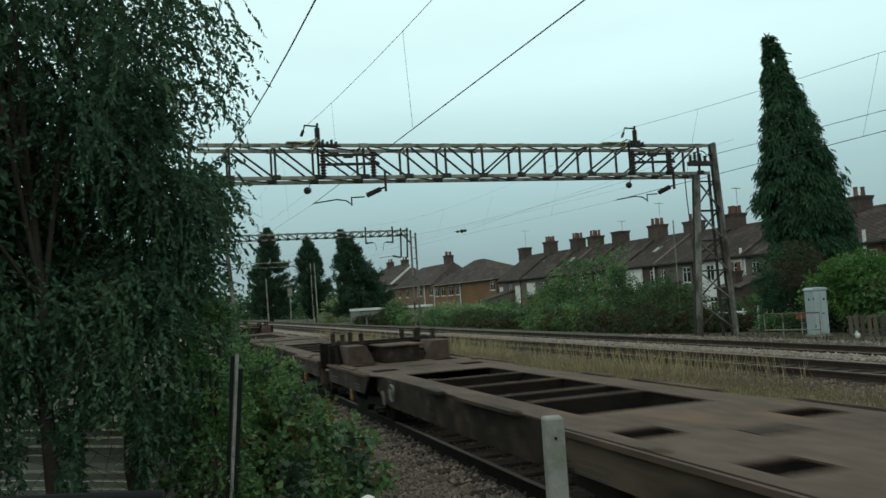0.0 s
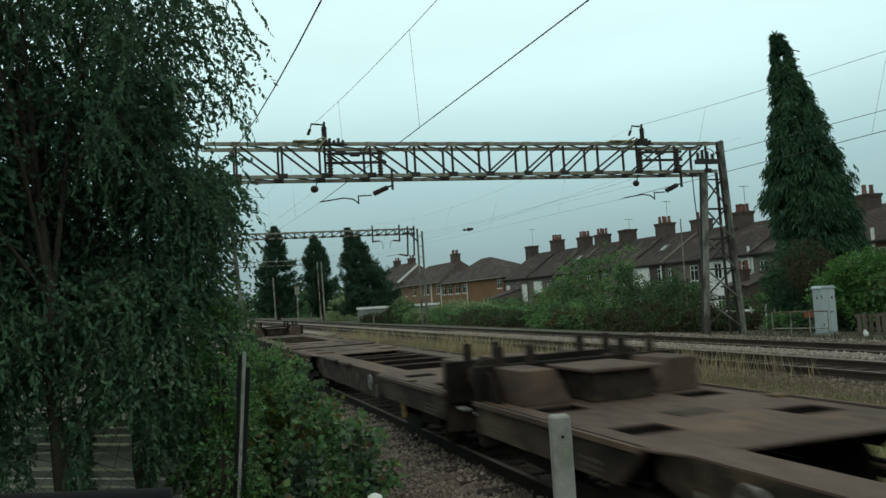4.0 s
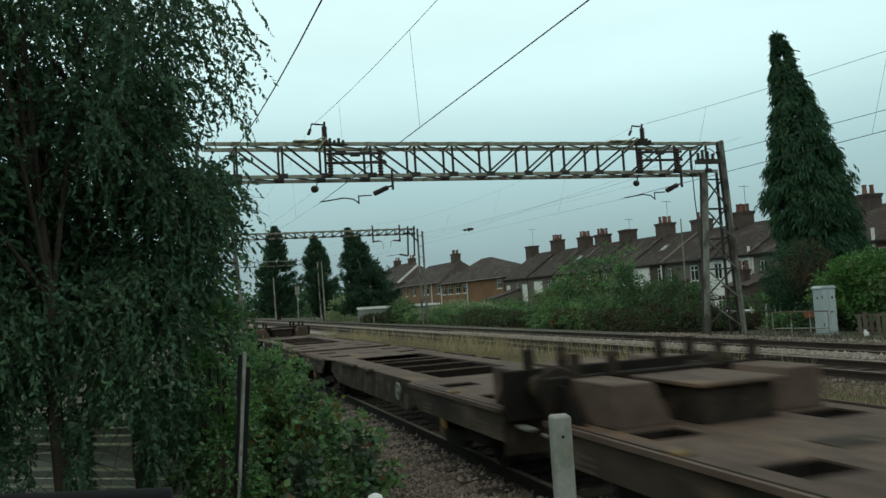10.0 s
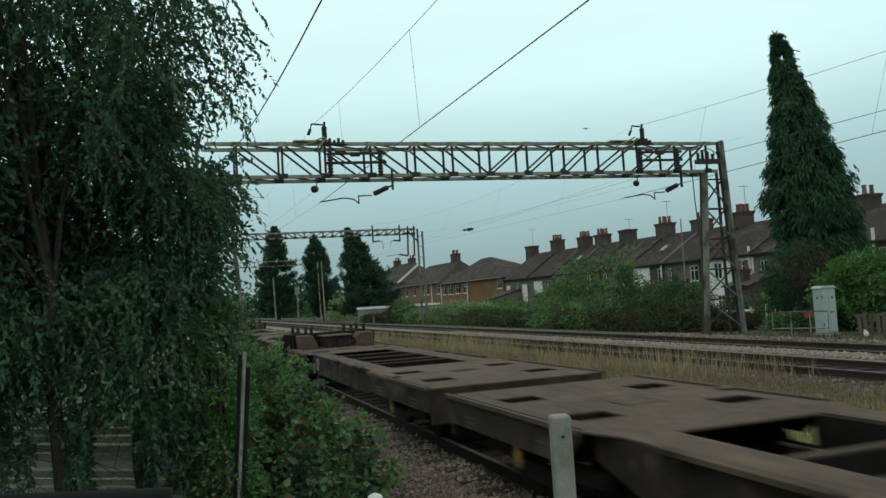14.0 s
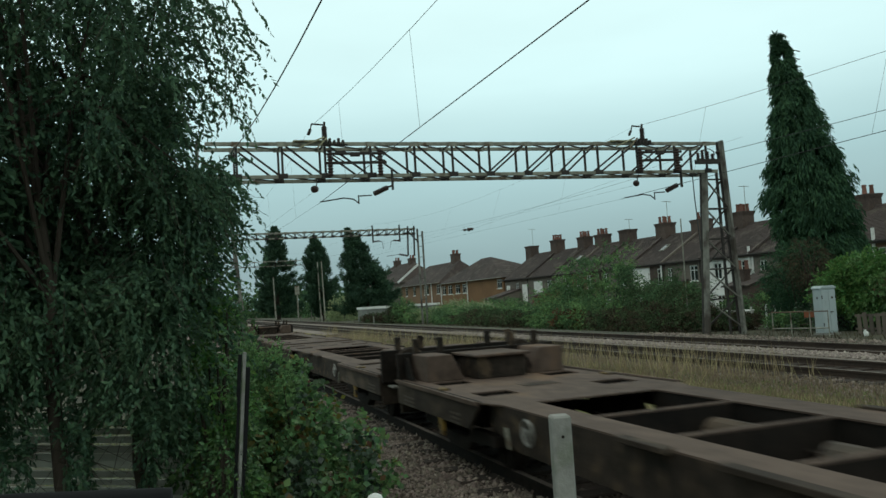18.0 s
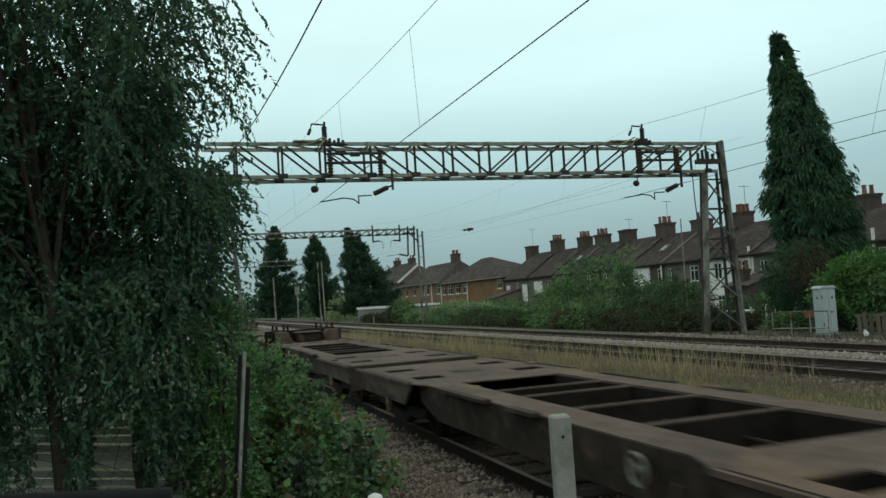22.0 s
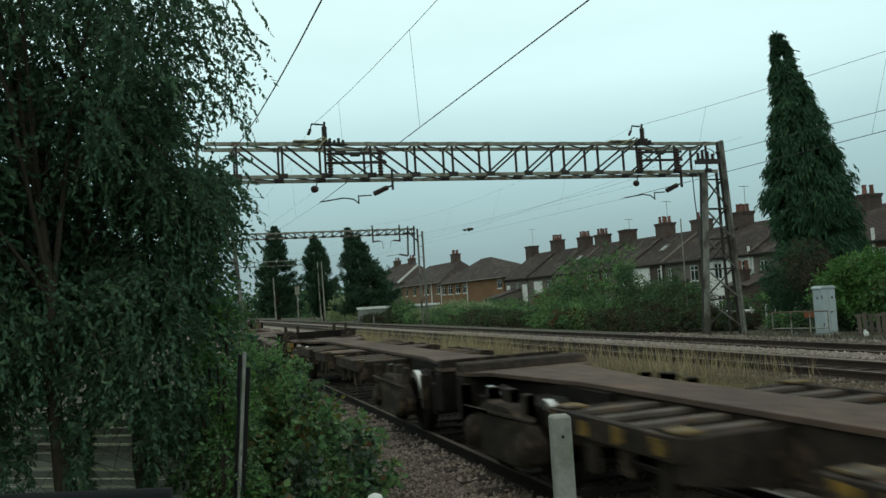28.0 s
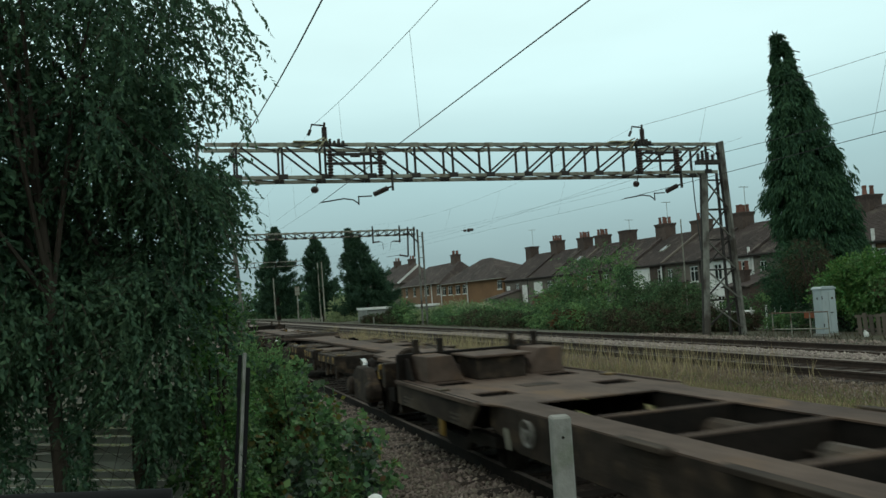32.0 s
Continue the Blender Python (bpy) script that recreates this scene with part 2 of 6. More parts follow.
LICHEN = material("lichened_timber", (0.40, 0.39, 0.25), (0.26, 0.25, 0.17), 0.95, 0, 9, 2, 0.3, 40, stain=(0.14, 0.10, 0.07), stain_at=0.58, stain_scale=4)
BOARD = material("weathered_boards", (0.72, 0.72, 0.66), (0.52, 0.52, 0.47), 0.9, 0, 6, 1, 0.2, 30, stretch=(0.2, 1, 1), vary=0.15)
RUSTY = material("rusty_tube", (0.165, 0.105, 0.07), (0.12, 0.10, 0.08), 0.85, 0.1, 8, 1.5, 0.1, 40)
PALING = material("grey_palings", (0.13, 0.11, 0.088), (0.07, 0.06, 0.05), 0.95, 0, 6, 1, 0.2, 30, stretch=(1, 1, 0.2), vary=0.2)
BLACKRAIL = material("black_rail_paint", (0.010, 0.011, 0.012), (0.006, 0.006, 0.007), 0.95, 0, 6, 1, 0.1, 30)
REDPAINT = material("red_paint", (0.42, 0.05, 0.035), (0.25, 0.03, 0.025), 0.6, 0, 8, 1, 0.05, 30)
GARAGE = material("pale_shed_panel", (0.22, 0.23, 0.21), (0.15, 0.16, 0.145), 0.8, 0, 4, 0.5, 0.1, 20)


# ------------------------------------------------------------------ mesh helpers
def box(bm, x0, y0, z0, x1, y1, z1, m=None):
    vs = [bm.verts.new((x, y, z)) for x in (x0, x1) for y in (y0, y1) for z in (z0, z1)]
    if m is not None:
        for v in vs:
            v.co = m @ v.co
    for q in ((0, 1, 3, 2), (4, 6, 7, 5), (0, 4, 5, 1), (2, 3, 7, 6), (0, 2, 6, 4), (1, 5, 7, 3)):
        bm.faces.new([vs[i] for i in q])
    return vs


def bar(bm, a, b, w, h=None, up=(0, 0, 1)):
    """A straight bar of a rectangular section from a to b."""
    a, b = Vector(a), Vector(b)
    d = b - a
    z = d.normalized()
    x = Vector(up).cross(z)
    if x.length < 1e-4:
        x = Vector((1, 0, 0)).cross(z)
    x.normalize()
    y = z.cross(x)
    h = h or w
    m = Matrix((x, y, z)).transposed().to_4x4()
    m.translation = a
    return box(bm, -w / 2, -h / 2, 0, w / 2, h / 2, d.length, m)


def tube(bm, a, b, r0, r1=None, n=8, caps=True):
    a, b = Vector(a), Vector(b)
    r1 = r0 if r1 is None else r1
    z = (b - a).normalized()
    x = z.orthogonal().normalized()
    y = z.cross(x)
    rings = []
    for p, r in ((a, r0), (b, r1)):
        rings.append([bm.verts.new(p + r * (math.cos(k * math.tau / n) * x + math.sin(k * math.tau / n) * y)) for k in range(n)])
    for k in range(n):
        bm.faces.new((rings[0][k], rings[0][(k + 1) % n], rings[1][(k + 1) % n], rings[1][k]))
    if caps:
        bm.faces.new(rings[0][::-1])
        bm.faces.new(rings[1])


def lathe(bm, a, axis, prof, n=12):
    """A turned form: prof is rows of (distance along the axis, radius)."""
    a, z = Vector(a), Vector(axis).normalized()
    x = z.orthogonal().normalized()
    y = z.cross(x)
    rings = [[bm.verts.new(a + z * d + r * (math.cos(k * math.tau / n) * x + math.sin(k * math.tau / n) * y)) for k in range(n)] for d, r in prof]
    for i in range(len(rings) - 1):
        for k in range(n):
            bm.faces.new((rings[i][k], rings[i][(k + 1) % n], rings[i + 1][(k + 1) % n], rings[i + 1][k]))
    bm.faces.new(rings[0][::-1])
    bm.faces.new(rings[-1])


def prism(bm, pts, axis, lo, hi):
    """A polygon pushed from lo to hi along an axis; pts are in the other two axes, in order."""
    rings = []
    for v in (lo, hi):
        ring = []
        for p, q in pts:
            c = {"x": (v, p, q), "y": (p, v, q), "z": (p, q, v)}[axis]
            ring.append(bm.verts.new(c))
        rings.append(ring)
    k = len(pts)
    bm.faces.new(rings[0])
    bm.faces.new(rings[1][::-1])
    for i in range(k):
        bm.faces.new((rings[0][i], rings[1][i], rings[1][(i + 1) % k], rings[0][(i + 1) % k]))


def mesh(name, bm, mat, bevel=0.0, smooth=False):
    bmesh.ops.recalc_face_normals(bm, faces=bm.faces)
    if bevel:
        bmesh.ops.bevel(bm, geom=bm.edges[:], offset=bevel, segments=1, affect="EDGES", clamp_overlap=True)
    me = bpy.data.meshes.new(name)
    bm.to_mesh(me)
    bm.free()
    me.materials.append(mat)
    if smooth:
        me.polygons.foreach_set("use_smooth", [True] * len(me.polygons))
    return me


def part(name, bm, mat, parent, label="", bevel=0.0, smooth=False, at=None):
    ob = new(name, mesh(name, bm, mat, bevel, smooth) if isinstance(bm, bmesh.types.BMesh) else bm)
    ob.parent = parent
    if at is not None:
        ob.matrix_basis = at
    if label:
        ob["label"] = label
    return ob


def thing(name, label, category, group="", kind="", at=None):
    ob = tagged(new(name), label, category, group, kind)
    ob.empty_display_size = 0.2
    if at is not None:
        ob.matrix_basis = at
    return ob


def solid(name, bm, mat, label="", category="", group="", kind="", bevel=0.0, smooth=False, at=None):
    ob = tagged(new(name, mesh(name, bm, mat, bevel, smooth)), label, category, group, kind)
    if at is not None:
        ob.matrix_basis = at
    return ob


def soup(name, verts, faces, mat, smooth=False):
    me = bpy.data.meshes.new(name)
    me.from_pydata([tuple(v) for v in verts], [], faces)
    me.materials.append(mat)
    if smooth:
        me.polygons.foreach_set("use_smooth", [True] * len(me.polygons))
    return me


# ------------------------------------------------------------------ ground
TRACK_1, TRACK_2, TRACK_3 = 4.19, 13.2, 16.5


def ground_z(x, y):
    """The lie of the land across the line: ballast beds on a flat formation, a grass strip between, gardens a little lower."""
    pts = ((-60, -0.9), (-6, -0.75), (0.5, -0.62), (1.6, -0.55), (2.6, -0.17), (5.8, -0.17), (6.6, -0.30), (10.8, -0.26), (11.7, -0.17),
           (14.02, -0.17), (14.25, -0.03), (15.35, -0.03), (15.6, -0.17), (17.45, -0.17), (17.65, -0.05), (18.8, -0.06), (19.4, -0.34), (26, -0.45), (38, -1.2), (400, -1.2))
    for (a, p), (b, q) in zip(pts, pts[1:]):
        if a <= x <= b:
            return p + (q - p) * (x - a) / (b - a)
    return -1.2


def make_ground():
    xs = [-2500, -600, -150, -60, -20, -6, -2, 0.5, 1.6, 2.6, 3.2, 5.8, 6.6, 8.7, 10.2, 10.8, 11.7, 14.02, 14.25, 15.35, 15.6, 17.45, 17.65, 18.8, 19.4, 22, 26, 32, 38, 60, 120, 400, 2500]
    ys = [-600, -120, -30, -10, 0, 5, 10, 15, 20, 26, 32, 40, 50, 62, 76, 95, 120, 150, 200, 320, 700, 3500]
    vs = [(x, y, (ground_z(x, y) if abs(x) < 400 else -1.0) + (0.06 * noise.noise((x * 0.7, y * 0.5, 3)) if x < 1.6 or x > 19.5 else 0)) for y in ys for x in xs]
    k = len(xs)
    fs = [(j * k + i, j * k + i + 1, (j + 1) * k + i + 1, (j + 1) * k + i) for j in range(len(ys) - 1) for i in range(k - 1)]
    me = soup("ground", vs, fs, EARTH)
    me.materials.append(BALLAST)
    me.materials.append(TURF)
    me.materials.append(PALE_BALLAST)
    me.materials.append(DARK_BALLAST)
    for p in me.polygons:
        x = p.center[0]
        if 18.0 < x < 19.5:
            continue
        if 14.02 < x < 15.6:
            p.material_index = 3
        # the near bed (3.2 to 5.8) is coloured dark for shade under the train
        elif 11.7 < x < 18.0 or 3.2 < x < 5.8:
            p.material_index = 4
        elif 1.6 < x < 5.9 or 11.0 < x < 19.4:
            p.material_index = 1
        elif 5.9 < x < 11.2:
            p.material_index = 2
    tagged(new("ground", me), "flat railway land with ballast beds, rough turf and earth", "ground", kind="structure")


make_ground()


def rail_section(x, side):
    return [(x + a, z) for a, z in ((-0.036, 0), (0.036, 0), (0.036, -0.035), (0.009, -0.045), (0.009, -0.135), (0.07, -0.15), (0.07, -0.158),
                                    (-0.07, -0.158), (-0.07, -0.15), (-0.009, -0.135), (-0.009, -0.045), (-0.036, -0.035))]


def make_track(cx, y0, y1, gap, name, tie=SLEEPER, steel=RAILHEAD):
    root = thing(name, "railway track of brown rails on dark sleepers in stone ballast", "railway track", "railway tracks", "structure")
    for s in (-1, 1):
        bm = bmesh.new()
        prism(bm, rail_section(cx + s * 0.7535, s), "y", -40, 420)
        rail = part("rail", bm, steel, root, "brown worn steel rail")
        bm = bmesh.new()
        box(bm, cx + s * 0.7535 - 0.031, -40, 0.001, cx + s * 0.7535 + 0.031, 420, 0.005)
        part("rail_top", bm, RAILTOP, rail, "paler worn rail top")
    bm = bmesh.new()
    box(bm, -1.28, -0.13, -0.20, 1.28, 0.13, 0)
    me = mesh("sleeper", bm, tie, 0.015)
    far = bmesh.new()
    y = -8.0
    while y < 150:
        if y0 < y < y1:
            part("sleeper", me, None, root, at=pose(cx + random.uniform(-0.02, 0.02), y, -0.135, 0, 0, random.uniform(-0.4, 0.4)))
        else:
            box(far, cx - 1.28, y - 0.13, -0.33, cx + 1.28, y + 0.13, -0.135)
        y += gap
    tagged(part("far_sleepers", far, SLEEPER, root), kind="stuff")


# near rails and sleepers are coloured dark for the shade under the train
make_track(TRACK_1, 3, 26, 0.65, "track_1", SHADED_SLEEPER, GREASE_SHADE)
make_track(TRACK_2, 11, 45, 0.65, "track_2", OLD_SLEEPER)
make_track(TRACK_3, 15, 50, 0.65, "track_3", OLD_SLEEPER)


# ------------------------------------------------------------------ overhead line portals
def make_portal(y, x0, x1, zb, zt, posts, wide=1.1, slim=False):
    """A lattice boom of two faces with posts and diagonals that lean towards its middle, on a leg at each end."""
    root = thing("overhead_line_portal", "grey lattice steel portal spanning all tracks", "portal", "overhead line portals", at=pose(0, y, 0))
    thick = 0.06 if slim else 0.075
    mid = min(posts, key=lambda p: abs(p - 12.0))
    for dy in (-0.275, wide - 0.275):
        for z in (zb, zt):
            bm = bmesh.new()
            bar(bm, (x0 - 0.25, dy, z), (x1 + 0.1, dy, z), 0.10, 0.09 if slim else 0.13)
            part("chord", bm, GALV, root, "weathered pale grey chord", bevel=0.008)
        for i, x in enumerate(posts):
            bm = bmesh.new()
            bar(bm, (x, dy, zb), (x, dy, zt), thick, thick)
            part("lattice_post", bm, DARKSTEEL, root)
            if i + 1 < len(posts):
                xb = posts[i + 1]
                bm = bmesh.new()
                if x < mid:
                    bar(bm, (x + 0.05, dy, zt), (xb - 0.05, dy, zb), thick * 0.85, thick * 0.85)
                else:
                    bar(bm, (x + 0.05, dy, zb), (xb - 0.05, dy, zt), thick * 0.85, thick * 0.85)
                part("lattice_diagonal", bm, DARKSTEEL, root)
            for z, s in ((zb, 1), (zt, -1)):
                bm = bmesh.new()
                box(bm, x - 0.17, dy - 0.075, z + s * 0.02 - 0.09, x + 0.17, dy - 0.060, z + s * 0.02 + 0.09)
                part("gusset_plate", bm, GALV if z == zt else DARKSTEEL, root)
    for i, xa in enumerate(posts):
        for z in (zb, zt):
            if i + 1 < len(posts):
                bm = bmesh.new()
                bar(bm, (xa, -0.275, z), (posts[i + 1], wide - 0.275, z), 0.045, 0.045)
                part("plan_brace", bm, DARKSTEEL, root)
            bm = bmesh.new()
            bar(bm, (xa, -0.275, z), (xa, wide - 0.275, z), 0.05, 0.05)
            part("cross_tie", bm, DARKSTEEL, root)
    for x, s in ((x0, -1), (x1, 1)):
        if slim:
            straight_leg(root, x + 0.78 * s, zb, zt)
        else:
            make_leg(root, x, s, zb, zt)
    return root


def straight_leg(root, x, zb, zt):
    """A plain leg of two close columns with battens."""
    gz = ground_z(x, 0) - 0.3
    for dx in (-0.24, 0.24):
        bm = bmesh.new()
        bar(bm, (x + dx, 0.1, gz), (x + dx, 0.1, zt if dx < 0 else zt - 0.25), 0.13, 0.16)
        part("column", bm, LEGSTEEL, root, bevel=0.01)
    for k in range(9):
        z = gz + 0.6 + k * (zb - gz - 0.8) / 8
        bm = bmesh.new()
        bar(bm, (x - 0.24, 0.1, z), (x + 0.24, 0.1, z), 0.08, 0.05)
        part("batten", bm, DARKSTEEL, root)


def make_leg(root, x, s, zb, zt):
    """A leg of two columns that lean together, laced by diagonals."""
    gz = ground_z(x + s, 0) - 0.25

    def xi(z):
        return x - s * (0.95 - 0.52 * (z - gz) / (zb - gz))

    def xr(z):
        return x + s * (0.92 - 0.42 * (z - gz) / (zt + 0.15 - gz))
    for dy in (-0.12, 0.12):
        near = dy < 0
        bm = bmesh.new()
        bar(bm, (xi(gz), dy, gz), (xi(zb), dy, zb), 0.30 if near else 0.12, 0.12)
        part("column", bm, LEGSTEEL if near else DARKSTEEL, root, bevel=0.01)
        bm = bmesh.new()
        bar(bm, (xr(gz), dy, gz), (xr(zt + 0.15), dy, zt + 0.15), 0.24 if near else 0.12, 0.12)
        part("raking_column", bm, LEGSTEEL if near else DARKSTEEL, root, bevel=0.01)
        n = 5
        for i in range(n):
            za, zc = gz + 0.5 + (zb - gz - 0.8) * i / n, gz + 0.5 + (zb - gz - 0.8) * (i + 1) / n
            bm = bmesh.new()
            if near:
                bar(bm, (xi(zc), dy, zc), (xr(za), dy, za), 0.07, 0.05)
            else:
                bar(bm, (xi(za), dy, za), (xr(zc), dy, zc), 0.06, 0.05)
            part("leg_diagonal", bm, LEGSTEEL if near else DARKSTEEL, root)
            if i % 2 or not near:
                bm = bmesh.new()
                bar(bm, (xi(zc), dy, zc), (xr(zc), dy, zc), 0.09, 0.06)
                part("leg_strut", bm, DARKSTEEL, root)
    bm = bmesh.new()
    bar(bm, (xr(gz) - s * 0.55, 0.05, gz), (xr(zb) - s * 0.28, 0.05, zb), 0.09, 0.09)
    part("cable_conduit", bm, DARKSTEEL, root)
    bm = bmesh.new()
    box(bm, xi(gz) - 0.35, -0.45, gz - 0.1, xi(gz) + 0.35, 0.45, gz + 0.25)
    part("footing", bm, CONCRETE, root, "concrete footing block", bevel=0.02)


PORTALS = ((30.2, 6.57, 7.76), (76.5, 8.24, 8.73), (142.0, 9.1, 9.9))
NEAR_POSTS = (2.45, 4.05, 5.60, 7.30, 9.00, 10.50, 12.01, 13.60, 15.20, 16.73, 18.55, 20.35, 21.90)
FAR_POSTS = [1.7 + 0.86 * k for k in range(25)]
make_portal(*PORTALS[0][:1], 1.65, 22.3, *PORTALS[0][1:], NEAR_POSTS)
make_portal(*PORTALS[1][:1], 1.65, 22.3, *PORTALS[1][1:], FAR_POSTS, 0.55, True)
make_portal(*PORTALS[2][:1], 1.65, 22.3, *PORTALS[2][1:], FAR_POSTS[::2], 0.55, True)


# ------------------------------------------------------------------ wires
def wire(name, pts, r, label, mat=None):
    cu = bpy.data.curves.new(name, "CURVE")
    cu.dimensions, cu.bevel_depth, cu.bevel_resolution = "3D", r, 1
    sp = cu.splines.new("POLY")
    sp.points.add(len(pts) - 1)
    for p, q in zip(sp.points, pts):
        p.co = (*q, 1)
    cu.materials.append(mat or WIRE)
    return tagged(new(name, cu), label, "wire", "overhead wires")


def span(x0, z0, y0, x1, z1, y1, sag, n=14):
    return [(x0 + (x1 - x0) * k / n, y0 + (y1 - y0) * k / n, z0 + (z1 - z0) * k / n - 4 * sag * (k / n) * (1 - k / n)) for k in range(n + 1)]




# ------------------------------------------------------------------ the freight train
LONG, WIDE, TOPZ = 12.9, 1.215, 0.78


def make_platform():
    """A low container platform. Its box end lies at y = 0, its plain end at y = -LONG; x across, z from the rail."""
    root = thing("container_wagon", "rusty brown low-deck container wagon with empty deck", "wagon", "wagons of the freight train")
    holes = []
    for u in (0.84, 2.32, LONG - 2.75, LONG - 1.24):
        for s in (-1, 1):
            holes.append((s * 0.755 - 0.22, s * 0.755 + 0.22, -u - 0.42, -u))
    bars = (3.55, 4.85, 6.08, 7.30, 8.02, 9.27)
    lad = [(-0.72, 0.65, -(q - 0.035), -(p + 0.035)) for p, q in zip(bars, bars[1:])]
    cuts = holes + lad
    xs = sorted({-WIDE, WIDE, *[v for c in cuts for v in c[:2]]})
    ys = sorted({-LONG, 0.0, -3.2, -LONG + 3.2, *[v for c in cuts for v in c[2:]]})
    bm = bmesh.new()
    nar = 0.14

    def solid_cell(i, j):
        cx, cy = (xs[i] + xs[i + 1]) / 2, (ys[j] + ys[j + 1]) / 2
        return not any(a < cx < b and c < cy < d for a, b, c, d in cuts)

    ver = {}

    def vert(i, j, z):
        k = (i, j, z)
        if k not in ver:
            x = xs[i]
            y = ys[j]
            if abs(x) == WIDE and -LONG + 3.2 < y < -3.2:
                x = math.copysign(WIDE - nar, x)
            ver[k] = bm.verts.new((x, y, z))
        return ver[k]
    for i in range(len(xs) - 1):
        for j in range(len(ys) - 1):
            if not solid_cell(i, j):
                continue
            for z, order in ((TOPZ, 1), (TOPZ - 0.016, -1)):
                q = [vert(i, j, z), vert(i + 1, j, z), vert(i + 1, j + 1, z), vert(i, j + 1, z)]
                bm.faces.new(q[::order])
            for di, dj, a, b in ((-1, 0, (i, j), (i, j + 1)), (1, 0, (i + 1, j), (i + 1, j + 1)), (0, -1, (i, j), (i + 1, j)), (0, 1, (i, j + 1), (i + 1, j + 1))):
                ii, jj = i + di, j + dj
                if not (0 <= ii < len(xs) - 1 and 0 <= jj < len(ys) - 1) or not solid_cell(ii, jj):
                    bm.faces.new((vert(*a, TOPZ), vert(*b, TOPZ), vert(*b, TOPZ - 0.016), vert(*a, TOPZ - 0.016)))
    part("deck", bm, DECK, root, "flat rusty steel deck with square openings")
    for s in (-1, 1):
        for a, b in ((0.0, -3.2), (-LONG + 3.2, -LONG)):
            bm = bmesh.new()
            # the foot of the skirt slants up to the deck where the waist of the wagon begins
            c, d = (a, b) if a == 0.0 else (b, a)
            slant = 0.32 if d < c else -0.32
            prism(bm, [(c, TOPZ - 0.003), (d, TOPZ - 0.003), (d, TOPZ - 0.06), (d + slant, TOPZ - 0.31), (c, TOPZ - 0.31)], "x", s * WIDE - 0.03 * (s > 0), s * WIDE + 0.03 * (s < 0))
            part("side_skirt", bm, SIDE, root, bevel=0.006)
            bm = bmesh.new()
            box(bm, s * (WIDE + 0.015) - 0.02, b, TOPZ - 0.03, s * (WIDE + 0.015) + 0.02, a, TOPZ + 0.012)
            part("edge_strip", bm, DECK, root)
            bm = bmesh.new()
            box(bm, s * (WIDE - 0.045) - 0.012, b + 0.02, TOPZ + 0.001, s * (WIDE - 0.045) + 0.012, a - 0.02, TOPZ + 0.005)
            part("edge_groove", bm, GREASE_SHADE, root)
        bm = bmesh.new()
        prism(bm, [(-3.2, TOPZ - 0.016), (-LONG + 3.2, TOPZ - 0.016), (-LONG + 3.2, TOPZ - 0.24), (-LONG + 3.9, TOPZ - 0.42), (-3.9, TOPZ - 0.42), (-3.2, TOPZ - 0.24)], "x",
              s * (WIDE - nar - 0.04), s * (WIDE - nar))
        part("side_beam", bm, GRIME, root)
        # dark colour holds the shade inside the long opening
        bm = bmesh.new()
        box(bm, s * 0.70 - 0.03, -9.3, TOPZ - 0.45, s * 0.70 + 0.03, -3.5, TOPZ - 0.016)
        part("inner_beam", bm, GREASE_SHADE, root)
        # shunting hook in yellow below the skirt
        for u in (1.9, LONG - 1.9):
            bm = bmesh.new()
            box(bm, s * (WIDE - 0.02) - 0.02, -u - 0.07, TOPZ - 0.50, s * (WIDE - 0.02) + 0.02, -u + 0.07, TOPZ - 0.29)
            part("rope_hook", bm, YELLOW, root, "worn yellow rope hook", bevel=0.01)
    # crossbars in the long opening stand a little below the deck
    # below the deck their colour is darkened for the shade in the opening
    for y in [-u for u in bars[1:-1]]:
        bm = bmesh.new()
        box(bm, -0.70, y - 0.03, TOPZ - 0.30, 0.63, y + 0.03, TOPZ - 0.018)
        part("crossbar", bm, GREASE_SHADE, root)
    # dark liners are added below the holes to fill them with shade
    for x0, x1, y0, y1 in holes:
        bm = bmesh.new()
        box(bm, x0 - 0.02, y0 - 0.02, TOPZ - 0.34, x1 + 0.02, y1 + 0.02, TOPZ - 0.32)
        part("pocket_floor", bm, GREASE_SHADE, root)
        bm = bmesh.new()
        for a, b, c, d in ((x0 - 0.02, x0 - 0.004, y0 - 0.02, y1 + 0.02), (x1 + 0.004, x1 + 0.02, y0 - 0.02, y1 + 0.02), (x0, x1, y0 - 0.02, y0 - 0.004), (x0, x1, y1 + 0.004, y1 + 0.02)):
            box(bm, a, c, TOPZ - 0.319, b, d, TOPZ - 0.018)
        part("pocket_wall", bm, GREASE_SHADE, root)
    # pipes, a tank and rigging seen through the long opening
    bm = bmesh.new()
    box(bm, -0.18, -9.2, TOPZ - 0.52, 0.18, -3.6, TOPZ - 0.46)
    part("centre_sill", bm, GRIME, root)
    for x, z, r in ((-0.45, 0.50, 0.03), (0.36, 0.54, 0.022), (-0.30, 0.58, 0.018)):
        bm = bmesh.new()
        tube(bm, (x, -9.25, z), (x + 0.05, -3.58, z), r, n=6)
        part("brake_pipe", bm, GRIME, root)
    bm = bmesh.new()
    lathe(bm, (0.36, -4.95, 0.53), (0, -1, 0), [(0, 0.08), (0.05, 0.15), (0.65, 0.15), (0.70, 0.08)], 14)
    part("air_tank", bm, SIDE, root, smooth=False)
    bm = bmesh.new()
    lathe(bm, (0.32, -6.35, 0.54), (0, -1, 0), [(0, 0.06), (0.08, 0.13), (0.42, 0.13), (0.46, 0.04), (0.62, 0.03)], 12)
    part("brake_cylinder", bm, LETTERING, root, "pale dusty brake cylinder")
    for y0 in (0.0, -LONG):
        bm = bmesh.new()
